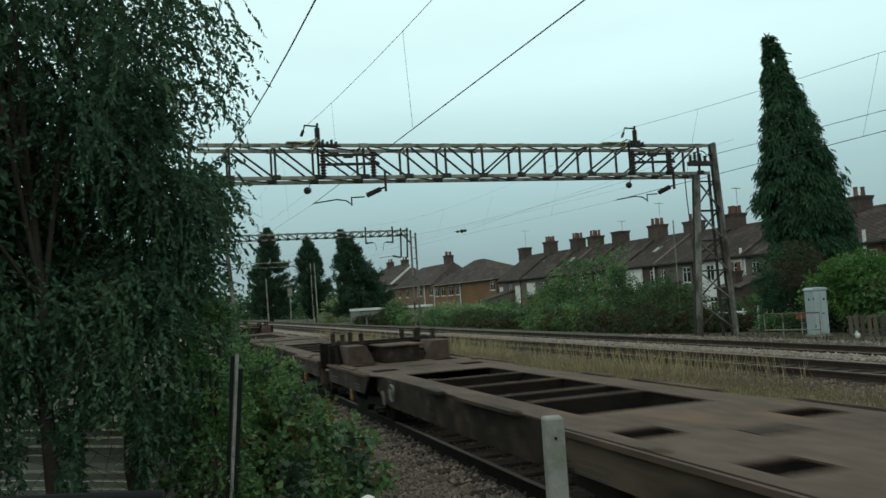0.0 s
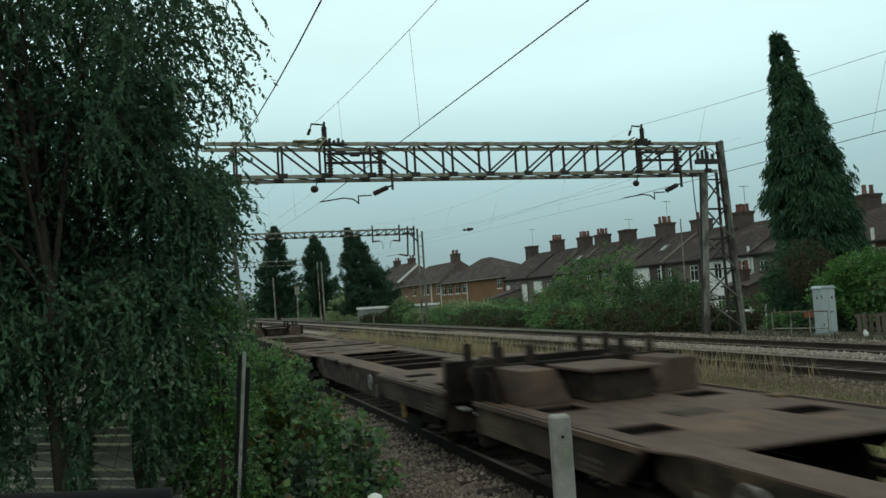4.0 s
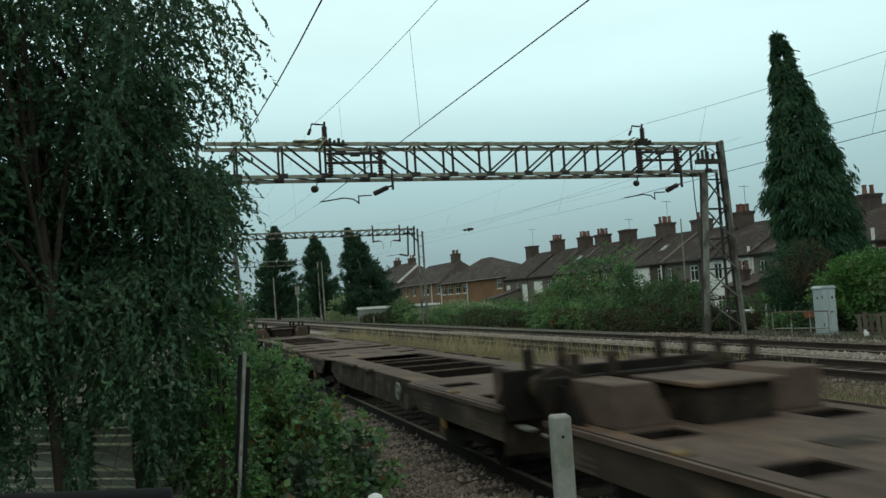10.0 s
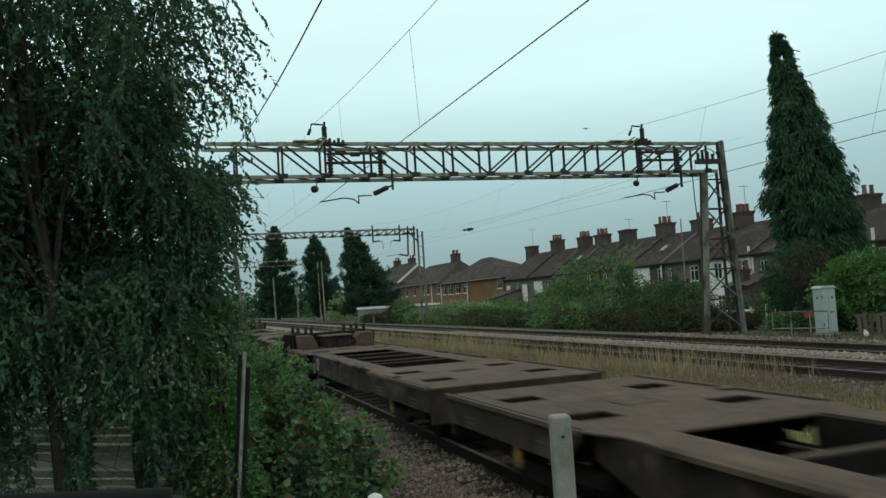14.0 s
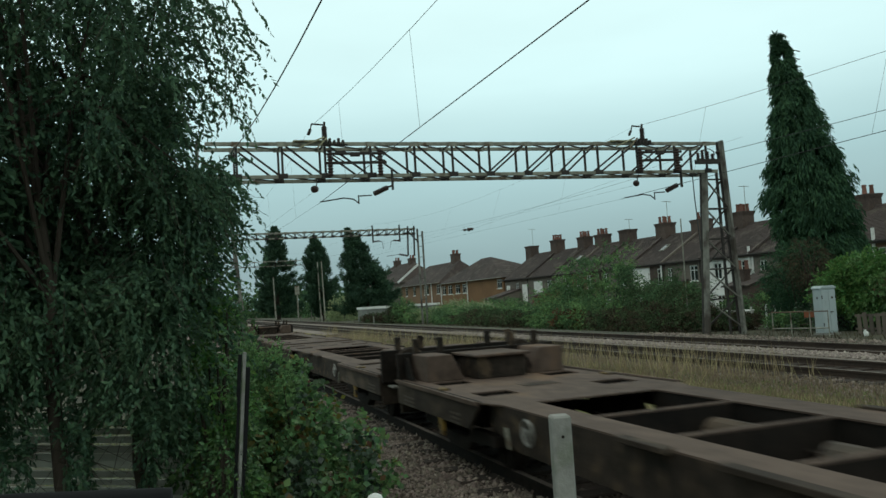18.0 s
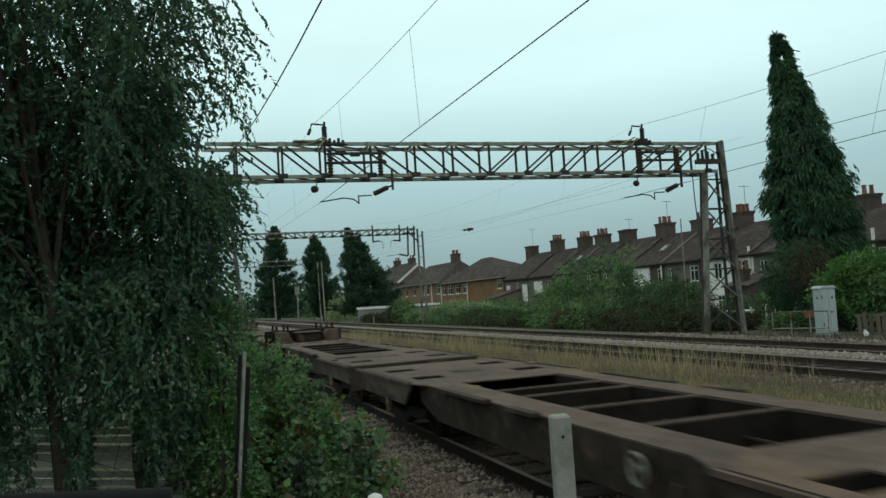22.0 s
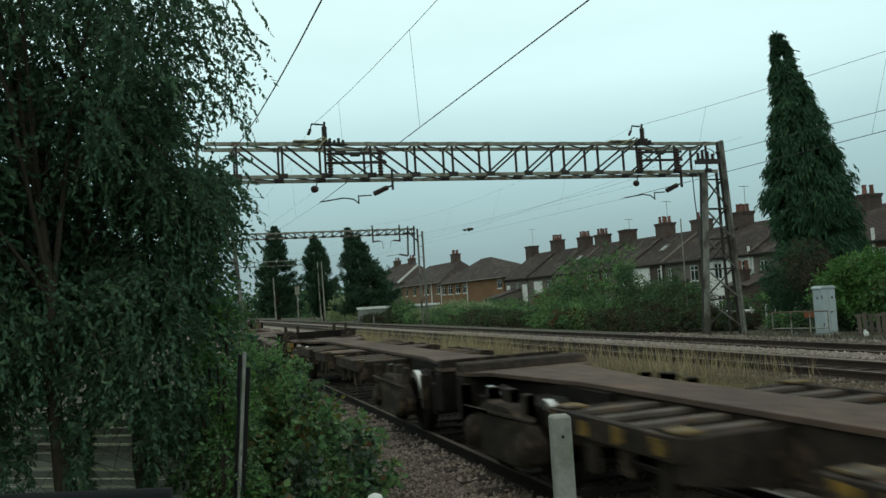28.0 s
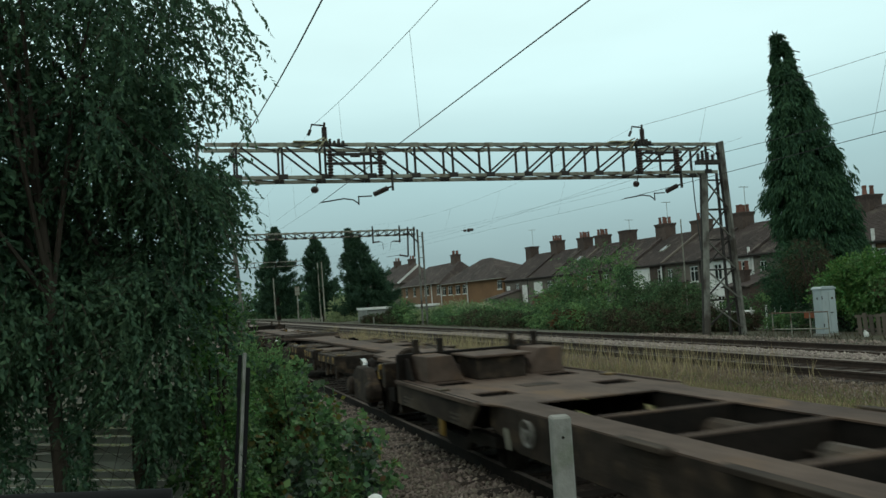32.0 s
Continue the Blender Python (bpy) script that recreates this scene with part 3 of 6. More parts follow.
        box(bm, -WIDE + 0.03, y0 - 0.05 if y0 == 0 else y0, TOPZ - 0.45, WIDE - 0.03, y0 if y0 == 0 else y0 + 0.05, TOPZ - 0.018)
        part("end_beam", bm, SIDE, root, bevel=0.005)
    # a flat dark plate stands for the shade in the coupling recess
    bm = bmesh.new()
    box(bm, -0.32, -LONG - 0.006, TOPZ - 0.34, 0.34, -LONG - 0.001, TOPZ - 0.10)
    part("coupling_recess", bm, GREASE_SHADE, root)
    bm = bmesh.new()
    prism(bm, [(-0.20, TOPZ - 0.33), (0.22, TOPZ - 0.33), (0.16, TOPZ - 0.22), (-0.12, TOPZ - 0.22)], "y", -LONG - 0.10, -LONG - 0.007)
    part("coupling_casting", bm, WORN, root, "worn steel coupling casting", bevel=0.012)
    bm = bmesh.new()
    tube(bm, (0.70, -LONG - 0.05, TOPZ - 0.14), (0.86, -LONG - 0.07, TOPZ - 0.18), 0.025, n=8)
    part("brake_tap", bm, REDPAINT, root, "red painted brake tap")
    bm = bmesh.new()
    box(bm, -0.12, -LONG - 0.46, 0.42, 0.12, -LONG + 0.4, 0.60)
    part("drawbar", bm, GREASE_SHADE, root)
    # raised box end: tapered brackets, central box, buffer beam with buffers and stanchions
    for s in (-1, 1):
        bm = bmesh.new()
        prism(bm, [(s * 0.99, TOPZ), (s * 0.47, TOPZ), (s * 0.64, TOPZ + 0.345), (s * 0.99, TOPZ + 0.345)], "y", -0.74, -0.02)
        part("end_bracket", bm, DECK, root, "tapered raised end bracket", bevel=0.01)
        bm = bmesh.new()
        prism(bm, [(-0.03, TOPZ + 0.01), (-0.40, TOPZ + 0.01), (-0.12, TOPZ + 0.30), (-0.03, TOPZ + 0.30)], "x", s * 1.08 - 0.02, s * 1.08 + 0.02)
        part("gusset", bm, GREASE_SHADE, root)
        bm = bmesh.new()
        lathe(bm, (s * 0.865, 0.10, 0.98), (0, 1, 0), [(0, 0.11), (0.18, 0.11), (0.18, 0.08), (0.36, 0.08), (0.36, 0.2), (0.40, 0.22), (0.42, 0.20)], 14)
        part("buffer", bm, GRIME, root, "round greasy buffer")
        for dx in (0.0, 0.36):
            bm = bmesh.new()
            box(bm, s * (0.55 + dx) - 0.04, -0.01, TOPZ + 0.34, s * (0.55 + dx) + 0.04, 0.07, TOPZ + 0.55)
            part("stanchion", bm, GRIME, root, bevel=0.005)
        bm = bmesh.new()
        tube(bm, (s * 0.45, -0.12, TOPZ + 0.12), (s * 0.50, -0.60, TOPZ + 0.20), 0.02, n=6)
        tube(bm, (s * 0.50, -0.60, TOPZ + 0.20), (s * 0.52, -0.72, TOPZ + 0.01), 0.02, n=6)
        part("brake_hose", bm, GREASE_SHADE, root)
    bm = bmesh.new()
    box(bm, -0.34, -0.93, TOPZ + 0.004, 0.34, 0.0, TOPZ + 0.29)
    part("centre_box", bm, GRIME, root, bevel=0.008)
    bm = bmesh.new()
    box(bm, -0.40, -1.0, TOPZ + 0.29, 0.40, 0.0, TOPZ + 0.325)
    part("box_lid", bm, DECK, root, bevel=0.008)
    bm = bmesh.new()
    box(bm, -1.19, 0.0, TOPZ - 0.12, 1.19, 0.10, TOPZ + 0.36)
    part("buffer_beam", bm, GREASE_SHADE, root, bevel=0.01)
    bm = bmesh.new()
    box(bm, -0.05, 0.10, 0.9, 0.05, 0.44, 1.0)
    part("draw_hook", bm, GREASE_SHADE, root)
    for s in (-1, 1):
        bm = bmesh.new()
        # a hand wheel: rim, hub and spokes
        hub = Vector((s * (WIDE - 0.10), -4.22, TOPZ - 0.19))
        for k in range(18):
            a0, a1 = math.tau * k / 18, math.tau * (k + 1) / 18
            tube(bm, hub + 0.115 * Vector((0, math.cos(a0), math.sin(a0))), hub + 0.115 * Vector((0, math.cos(a1), math.sin(a1))), 0.014, n=5, caps=False)
        for k in range(3):
            a0 = math.tau * k / 3 + 0.4
            tube(bm, hub, hub + 0.11 * Vector((0, math.cos(a0), math.sin(a0))), 0.009, n=5)
        tube(bm, hub - Vector((s * 0.05, 0, 0)), hub + Vector((s * 0.02, 0, 0)), 0.028, n=8)
        part("brake_wheel", bm, WHEELRIM, root, "pale worn brake hand wheel")
        bm = bmesh.new()
        box(bm, s * 1.06 - 0.05, 0.10, 0.60, s * 1.06 + 0.05, 0.36, 0.63)
        part("end_plate", bm, WHEELRIM, root, "pale bare metal end plate", bevel=0.006)
        bm = bmesh.new()
        bar(bm, (s * (WIDE - 0.09), -3.72, TOPZ - 0.20), (s * (WIDE - 0.09), -3.78, TOPZ - 0.40), 0.03, 0.015)
        part("brake_lever", bm, GALV, root, "grey brake lever")
        # dirty painted panels with lettering bars on the skirts
        for u, w in ((0.55, 0.5), (2.45, 0.34), (LONG - 2.6, 0.45), (LONG - 0.7, 0.3)):
            bm = bmesh.new()
            for k in range(3):
                for j in range(3):
                    y = -u - w / 2 + w * j / 3
                    box(bm, s * (WIDE + 0.001) - 0.003, y, TOPZ - 0.20 - 0.05 * k, s * (WIDE + 0.001) + 0.003, y + w / 3 - 0.02 - 0.02 * ((k + j) % 2), TOPZ - 0.175 - 0.05 * k)
            part("lettering_panel", bm, LETTERING, root, "faded pale lettering bars")
    # a drain grid between the openings, a painted corner mark and small lashing plates on the deck
    for u in (2.05, LONG - 2.05):
        bm = bmesh.new()
        box(bm, -0.22, -u - 0.16, TOPZ, 0.22, -u + 0.16, TOPZ + 0.006)
        part("deck_plate", bm, SIDE, root)
    for u, s in ((1.75, -1), (LONG - 1.9, -1), (1.75, 1)):
        bm = bmesh.new()
        box(bm, s * 1.12 - 0.07, -u - 0.09, TOPZ, s * 1.12 + 0.07, -u + 0.09, TOPZ + 0.025)
        part("container_spigot", bm, DULLYELLOW, root, "worn yellow container spigot", bevel=0.006)
    for u, w in ((6.22, 0.32), (7.92, 0.80)):
        for s in (-1, 1):
            bm = bmesh.new()
            box(bm, s * 1.115 - 0.05, -u - w, TOPZ - 0.02, s * 1.115 + 0.05, -u + w, TOPZ + 0.022)
            part("lashing_rail", bm, SIDE, root, bevel=0.005)
    for yb in (-2.0, -LONG + 2.0):
        make_bogie(root, yb)
    return root


def make_bogie(root, yb):
    for s in (-1, 1):
        bm = bmesh.new()
        prism(bm, [(yb - 1.25, 0.30), (yb - 1.25, 0.42), (yb - 0.5, 0.42), (yb - 0.35, 0.30), (yb + 0.35, 0.30), (yb + 0.5, 0.42), (yb + 1.25, 0.42), (yb + 1.25, 0.30),
                   (yb + 0.5, 0.26), (yb + 0.3, 0.14), (yb - 0.3, 0.14), (yb - 0.5, 0.26)], "x", s * 1.0 - 0.05, s * 1.0 + 0.05)
        part("bogie_frame", bm, GREASE_SHADE, root, bevel=0.008)
    for dy in (-0.9, 0.9):
        wheelset(root, yb + dy, 0.33, 0.33)


def wheelset(root, y, z, r):
    bm = bmesh.new()
    prof = [(0.86, 0.05), (0.82, 0.08), (0.82, r - 0.06), (0.80, r), (0.75, r + 0.005), (0.71, r + 0.025), (0.69, r + 0.025), (0.69, 0.09)]
    lathe(bm, (0, 0, 0), (1, 0, 0), [(-d, q) for d, q in prof] + [(d, q) for d, q in prof[::-1]], 20)
    for k in range(6):
        a = k * math.tau / 6
        for s in (-1, 1):
            bar(bm, (s * 0.825, 0.08 * math.cos(a), 0.08 * math.sin(a)), (s * 0.825, (r - 0.07) * math.cos(a), (r - 0.07) * math.sin(a)), 0.02, 0.03)
    w = part("wheelset", bm, GREASE_SHADE, root, "dark steel wheelset", at=pose(0, y, z))
    w["radius"] = r


PLATFORM = make_platform()
GAP_J, GAP_B = 0.8, 1.05
PAIR = 2 * LONG + GAP_J + GAP_B
TRAIN = []          # (thing, offset of its origin from the joint of pair 0, turned)


def add_pair(k, first):
    """The leading platform has its box end in front, the trailing one behind."""
    off = -PAIR * k
    a = PLATFORM if first else copy_thing(PLATFORM, pose(0, 0, 0))
    TRAIN.append((a, off + GAP_J / 2 + LONG, 0))
    TRAIN.append((copy_thing(PLATFORM, pose(0, 0, 0)), off - GAP_J / 2 - LONG, 180))


for i, k in enumerate((-4, -3, -2, -1, 0, 1, 2)):
    add_pair(k, i == 0)




# the odd pair of spine wagons in the train
SPINE_LONG, SPINE_GAP, SZ = 13.9, 0.55, 0.965


def make_spine():
    """A skeleton container wagon: a narrow spine with outriggers. Its headstock end lies at y = 0."""
    root = thing("skeletal_wagon", "brown skeletal container wagon with narrow spine and outriggers", "wagon", "skeletal wagons of the freight train")
    bm = bmesh.new()
    half = [(0.0, 0.95), (-1.2, 0.95), (-1.45, 0.76), (-2.45, 0.72), (-2.5, 0.62), (-2.75, 0.40), (-3.1, 0.34), (-SPINE_LONG + 2.4, 0.34), (-SPINE_LONG + 1.3, 0.50), (-SPINE_LONG + 0.6, 0.60), (-SPINE_LONG + 0.3, 0.85), (-SPINE_LONG, 0.85)]
    prism(bm, [(x, y) for y, x in half] + [(-x, y) for y, x in half[::-1]], "z", SZ - 0.05, SZ)
    part("deck", bm, DECK, root, "narrow brown steel spine deck", bevel=0.006)
    for s in (-1, 1):
        bm = bmesh.new()
        box(bm, s * 0.28 - 0.03, -SPINE_LONG + 0.8, SZ - 0.42, s * 0.28 + 0.03, -1.9, SZ - 0.052)
        part("spine_web", bm, GRIME, root)
        bm = bmesh.new()
        box(bm, s * 0.30 - 0.11, -SPINE_LONG + 3.2, SZ - 0.46, s * 0.30 + 0.11, -3.4, SZ - 0.422)
        part("spine_flange", bm, GRIME, root)
        for a, b, rungs in ((3.6, 5.45, 4), (6.25, 7.35, 0), (8.65, 10.45, 4)):
            outrigger(root, s, a, b, rungs)
        for yb in (-1.95, -SPINE_LONG + 1.92):
            bm = bmesh.new()
            prism(bm, [(-1.32, 0.30), (-1.32, 0.46), (-1.12, 0.56), (-0.80, 0.70), (-0.45, 0.79), (0.45, 0.79), (0.80, 0.70), (1.12, 0.56), (1.32, 0.46), (1.32, 0.30), (1.0, 0.24), (0.5, 0.20), (-0.5, 0.20), (-1.0, 0.24)],
                  "x", s * 1.0 - 0.09, s * 1.0 + 0.09)
            for v in bm.verts:
                v.co.y = v.co.y * 0.66 + yb
            part("bogie_side_frame", bm, GRIME, root, "dark rounded cast bogie frame", bevel=0.025)
            bm = bmesh.new()
            for k in range(4):
                tube(bm, (s * 1.0, yb - 0.24 + 0.16 * k, 0.24), (s * 1.0, yb - 0.24 + 0.16 * k, 0.58), 0.06, n=8)
            part("spring_nest", bm, GREASE_SHADE, root)
            for dy in (-0.70, 0.70):
                bm = bmesh.new()
                lathe(bm, (s * 1.06, yb + dy, 0.42), (s, 0, 0), [(0, 0.17), (0.06, 0.17), (0.10, 0.13), (0.12, 0.08)], 14)
                part("axle_box", bm, GRIME, root)
        for u in (0.30, 0.72):
            bm = bmesh.new()
            box(bm, s * 1.0 - 0.06, -u - 0.06, SZ - 0.30, s * 1.0 + 0.05, -u + 0.05, SZ - 0.07)
            part("end_step", bm, YELLOW, root, "chipped yellow end step", bevel=0.01)
        bm = bmesh.new()
        lathe(bm, (s * 0.865, 0.10, 0.98), (0, 1, 0), [(0, 0.11), (0.18, 0.11), (0.18, 0.08), (0.36, 0.08), (0.36, 0.2), (0.40, 0.22), (0.42, 0.20)], 14)
        part("buffer", bm, GRIME, root, "round greasy buffer")
        for u in (0.5, 1.0):
            # flat dark plates stand for the shade in the deck slots
            bm = bmesh.new()
            box(bm, s * 0.55 - 0.26, -u - 0.05, SZ, s * 0.55 + 0.26, -u + 0.05, SZ + 0.012)
            part("deck_slot_cover", bm, GREASE_SHADE, root)
            # brake rigging, hangers and a side bearer crowd the space round each bogie
            for j, (dy, z0, z1, w) in enumerate(((-1.35, 0.40, 0.86, 0.10), (-0.45, 0.58, 0.90, 0.14), (0.0, 0.60, 0.92, 0.24), (0.45, 0.58, 0.90, 0.14), (1.35, 0.40, 0.86, 0.10))):
                bm = bmesh.new()
                box(bm, s * 0.93 - 0.05, yb + dy - w / 2, z0, s * 0.93 + 0.05, yb + dy + w / 2, z1)
                part("hanger", bm, GRIME, root, bevel=0.012)
            bm = bmesh.new()
            for dy in (-0.22, 0.22):
                prism(bm, [(yb + dy - 0.05, 0.24), (yb + dy + 0.05, 0.24), (yb + dy + 0.09, 0.62), (yb + dy - 0.03, 0.62)], "x", s * 0.80 - 0.04, s * 0.80 + 0.04)
            part("brake_block", bm, GREASE_SHADE, root)
            bm = bmesh.new()
            tube(bm, (s * 1.10, yb - 0.95, 0.66), (s * 1.10, yb + 0.95, 0.70), 0.022, n=6)
            part("brake_rod", bm, GRIME, root)
        bm = bmesh.new()
        tube(bm, (s * 0.62, -3.2, 0.42), (s * 0.62, -SPINE_LONG + 3.6, 0.42), 0.03, n=6)
        part("brake_pipe", bm, GREASE_SHADE, root)
    for y0, y1 in ((-3.6, -0.12), (-SPINE_LONG + 0.3, -SPINE_LONG + 3.0)):
        bm = bmesh.new()
        box(bm, -0.40, y0, SZ - 0.46, 0.40, y1, SZ - 0.056)
        part("box_sill", bm, GREASE_SHADE, root)
    for yb in (-1.95, -SPINE_LONG + 1.92):
        bm = bmesh.new()
        prism(bm, [(-0.90, 0.50), (-0.90, 0.72), (-0.45, 0.80), (0.45, 0.80), (0.90, 0.72), (0.90, 0.50), (0.4, 0.40), (-0.4, 0.40)], "y", yb - 0.25, yb + 0.25)
        part("bogie_bolster", bm, GREASE_SHADE, root)
    # the crowded gear under each end: cross beams, levers and a valve box
    for y0, y1, z0, z1, w in ((-SPINE_LONG + 0.02, -SPINE_LONG + 0.34, 0.40, 0.90, 0.86), (-SPINE_LONG + 0.55, -SPINE_LONG + 0.80, 0.30, 0.72, 0.78), (-0.62, -0.36, 0.32, 0.80, 0.90), (-3.45, -3.15, 0.34, 0.78, 0.62)):
        bm = bmesh.new()
        box(bm, -w, y0, z0, w, y1, z1)
        part("cross_beam", bm, GREASE_SHADE, root, bevel=0.015)
    for x in (-0.62, -0.30, 0.34, 0.66):
        bm = bmesh.new()
        prism(bm, [(-SPINE_LONG - 0.12, 0.50), (-SPINE_LONG + 0.02, 0.44), (-SPINE_LONG + 0.02, 0.86), (-SPINE_LONG - 0.20, 0.74)], "x", x - 0.05, x + 0.05)
        part("coupling_bracket", bm, GRIME, root, bevel=0.01)
    bm = bmesh.new()
    box(bm, -1.15, -0.08, SZ - 0.36, 1.15, 0.10, SZ - 0.004)
    part("headstock", bm, GRIME, root, bevel=0.01)
    bm = bmesh.new()
    prism(bm, [(-SPINE_LONG, SZ), (-SPINE_LONG + 0.28, SZ), (-SPINE_LONG + 0.20, SZ + 0.09), (-SPINE_LONG, SZ + 0.11)], "x", -0.85, 0.85)
    part("end_stop", bm, GRIME, root, "raised curved end stop", bevel=0.01)
    bm = bmesh.new()
    tube(bm, (-0.33, -5.7, 0.50), (-0.33, -6.8, 0.50), 0.17, n=14)
    part("air_tank", bm, SIDE, root, bevel=0.02)
    bm = bmesh.new()
    box(bm, -0.12, -SPINE_LONG - 0.35, 0.55, 0.12, -SPINE_LONG + 0.5, 0.75)
    part("drawbar", bm, GREASE_SHADE, root)
    for dy in (-0.70, 0.70):
        wheelset(root, -1.95 + dy, 0.44, 0.42)
        wheelset(root, -SPINE_LONG + 1.92 + dy, 0.44, 0.42)
    return root


def outrigger(root, s, a, b, rungs):
    """Brackets, an edge beam and rungs that stand out from the spine, a little below its deck; yellow marks on the edge."""
    top = SZ - 0.055
    for u in (a, b):
        bm = bmesh.new()
        prism(bm, [(s * 0.32, top - 0.02), (s * 1.19, top - 0.02), (s * 1.19, top - 0.30), (s * 0.32, top - 0.44)], "y", -u - 0.03, -u + 0.03)
        part("outrigger_bracket", bm, GRIME, root)
    bm = bmesh.new()
    box(bm, s * 1.19 - 0.05, -b - 0.05, top - 0.17, s * 1.19 + 0.03, -a + 0.05, top)
    part("outrigger_edge", bm, GRIME, root, bevel=0.006)
    for k in range(rungs):
        u = a + (b - a) * (k + 0.5) / rungs
        bm = bmesh.new()
        box(bm, s * 0.75 - 0.42, -u - 0.055, top - 0.05, s * 0.75 + 0.40, -u + 0.055, top - 0.012)
        part("outrigger_rung", bm, WORN, root, "worn pale steel rung")
    if not rungs:
        bm = bmesh.new()
        box(bm, s * 0.75 - 0.42, -b + 0.035, top - 0.05, s * 0.75 + 0.385, -a - 0.035, top - 0.006)
        part("outrigger_plate", bm, DECK, root)
    for u in (a + 0.10, b - 0.12):
        bm = bmesh.new()
        box(bm, s * 1.13 - 0.16, -u - 0.11, top + 0.002, s * 1.13 + 0.04, -u + 0.11, top + 0.024)
        part("spigot_plate", bm, DULLYELLOW, root, "chipped yellow spigot plate", bevel=0.006)
    for k in range(4):
        u = a + 0.14 + (b - a - 0.28) * k / 3 + random.uniform(-0.04, 0.04)
        bm = bmesh.new()
        tilt = random.uniform(-0.03, 0.03)
        prism(bm, [(-u - random.uniform(0.06, 0.10), top - 0.155), (-u + random.uniform(0.04, 0.08), top - 0.14 + tilt), (-u + 0.075, top - 0.03), (-u - random.uniform(0.05, 0.09), top - 0.04 + tilt)], "x", s * 1.222 - 0.004, s * 1.222 + 0.006)
        part("yellow_mark", bm, YELLOW, root, "chipped yellow paint mark")
        bm = bmesh.new()
        box(bm, s * 1.14 - 0.03, -u - 0.10, top - 0.44 + 0.06 * (k % 2), s * 1.14 + 0.03, -u + 0.03, top - 0.172)
        part("hanging_bracket", bm, GRIME, root, bevel=0.008)


SPINE = make_spine()
OFF = -PAIR * 2 - GAP_J / 2 - LONG - GAP_B
TRAIN.append((SPINE, OFF, 0))
SPINE_2 = copy_thing(SPINE, pose(0, 0, 0))


def tread_glints(root, way):
    """Bright arcs for the shine on the wheel treads of one side, on the trailing side of each."""
    for s in (-way,):
        for yb in (-1.95, -SPINE_LONG + 1.92):
            for dy in (-0.70, 0.70):
                # the tread's shine is modelled as a fixed bright arc
                bm = bmesh.new()
                lo, steps = (58, 3) if dy * way > 0 else (8, 7)
                for k in range(steps):
                    a0, a1 = radians(lo + k * 10), radians(lo + (k + 1) * 10)
                    ring = [(0.43, a0), (0.43, a1), (0.34, a1), (0.34, a0)]
                    vs = [bm.verts.new((x, yb + dy - way * r * math.cos(a), 0.46 + r * math.sin(a))) for x in (s * 0.84, s * 0.92) for r, a in ring]
                    for q in ((0, 1, 2, 3), (7, 6, 5, 4), (0, 4, 5, 1), (2, 6, 7, 3)):
                        bm.faces.new([vs[i] for i in q])
                bmesh.ops.remove_doubles(bm, verts=bm.verts, dist=0.0005)
                part("wheel_guard", bm, BRIGHT, root, "bright arc added for the shine on the wheel tread")


tread_glints(SPINE, 1)
tread_glints(SPINE_2, -1)
TRAIN.append((SPINE_2, OFF - 2 * SPINE_LONG - SPINE_GAP, 180))
OFF2 = OFF - 2 * SPINE_LONG - SPINE_GAP - GAP_B
TRAIN.append((copy_thing(PLATFORM, pose(0, 0, 0)), OFF2, 0))
TRAIN.append((copy_thing(PLATFORM, pose(0, 0, 0)), OFF2 - 2 * LONG - GAP_J, 180))


# ------------------------------------------------------------------ overhead wires and their fittings
def turned(bm, a, b, n, r0, r1):
    """A ribbed insulator between a and b."""
    a, b = Vector(a), Vector(b)
    d = (b - a).length
    prof = [(0, r0)]
    for k in range(n):
        prof += [(d * (k + 0.15) / n, r0), (d * (k + 0.4) / n, r1), (d * (k + 0.6) / n, r1), (d * (k + 0.85) / n, r0)]
    prof.append((d, r0))
    lathe(bm, a, b - a, prof, 10)


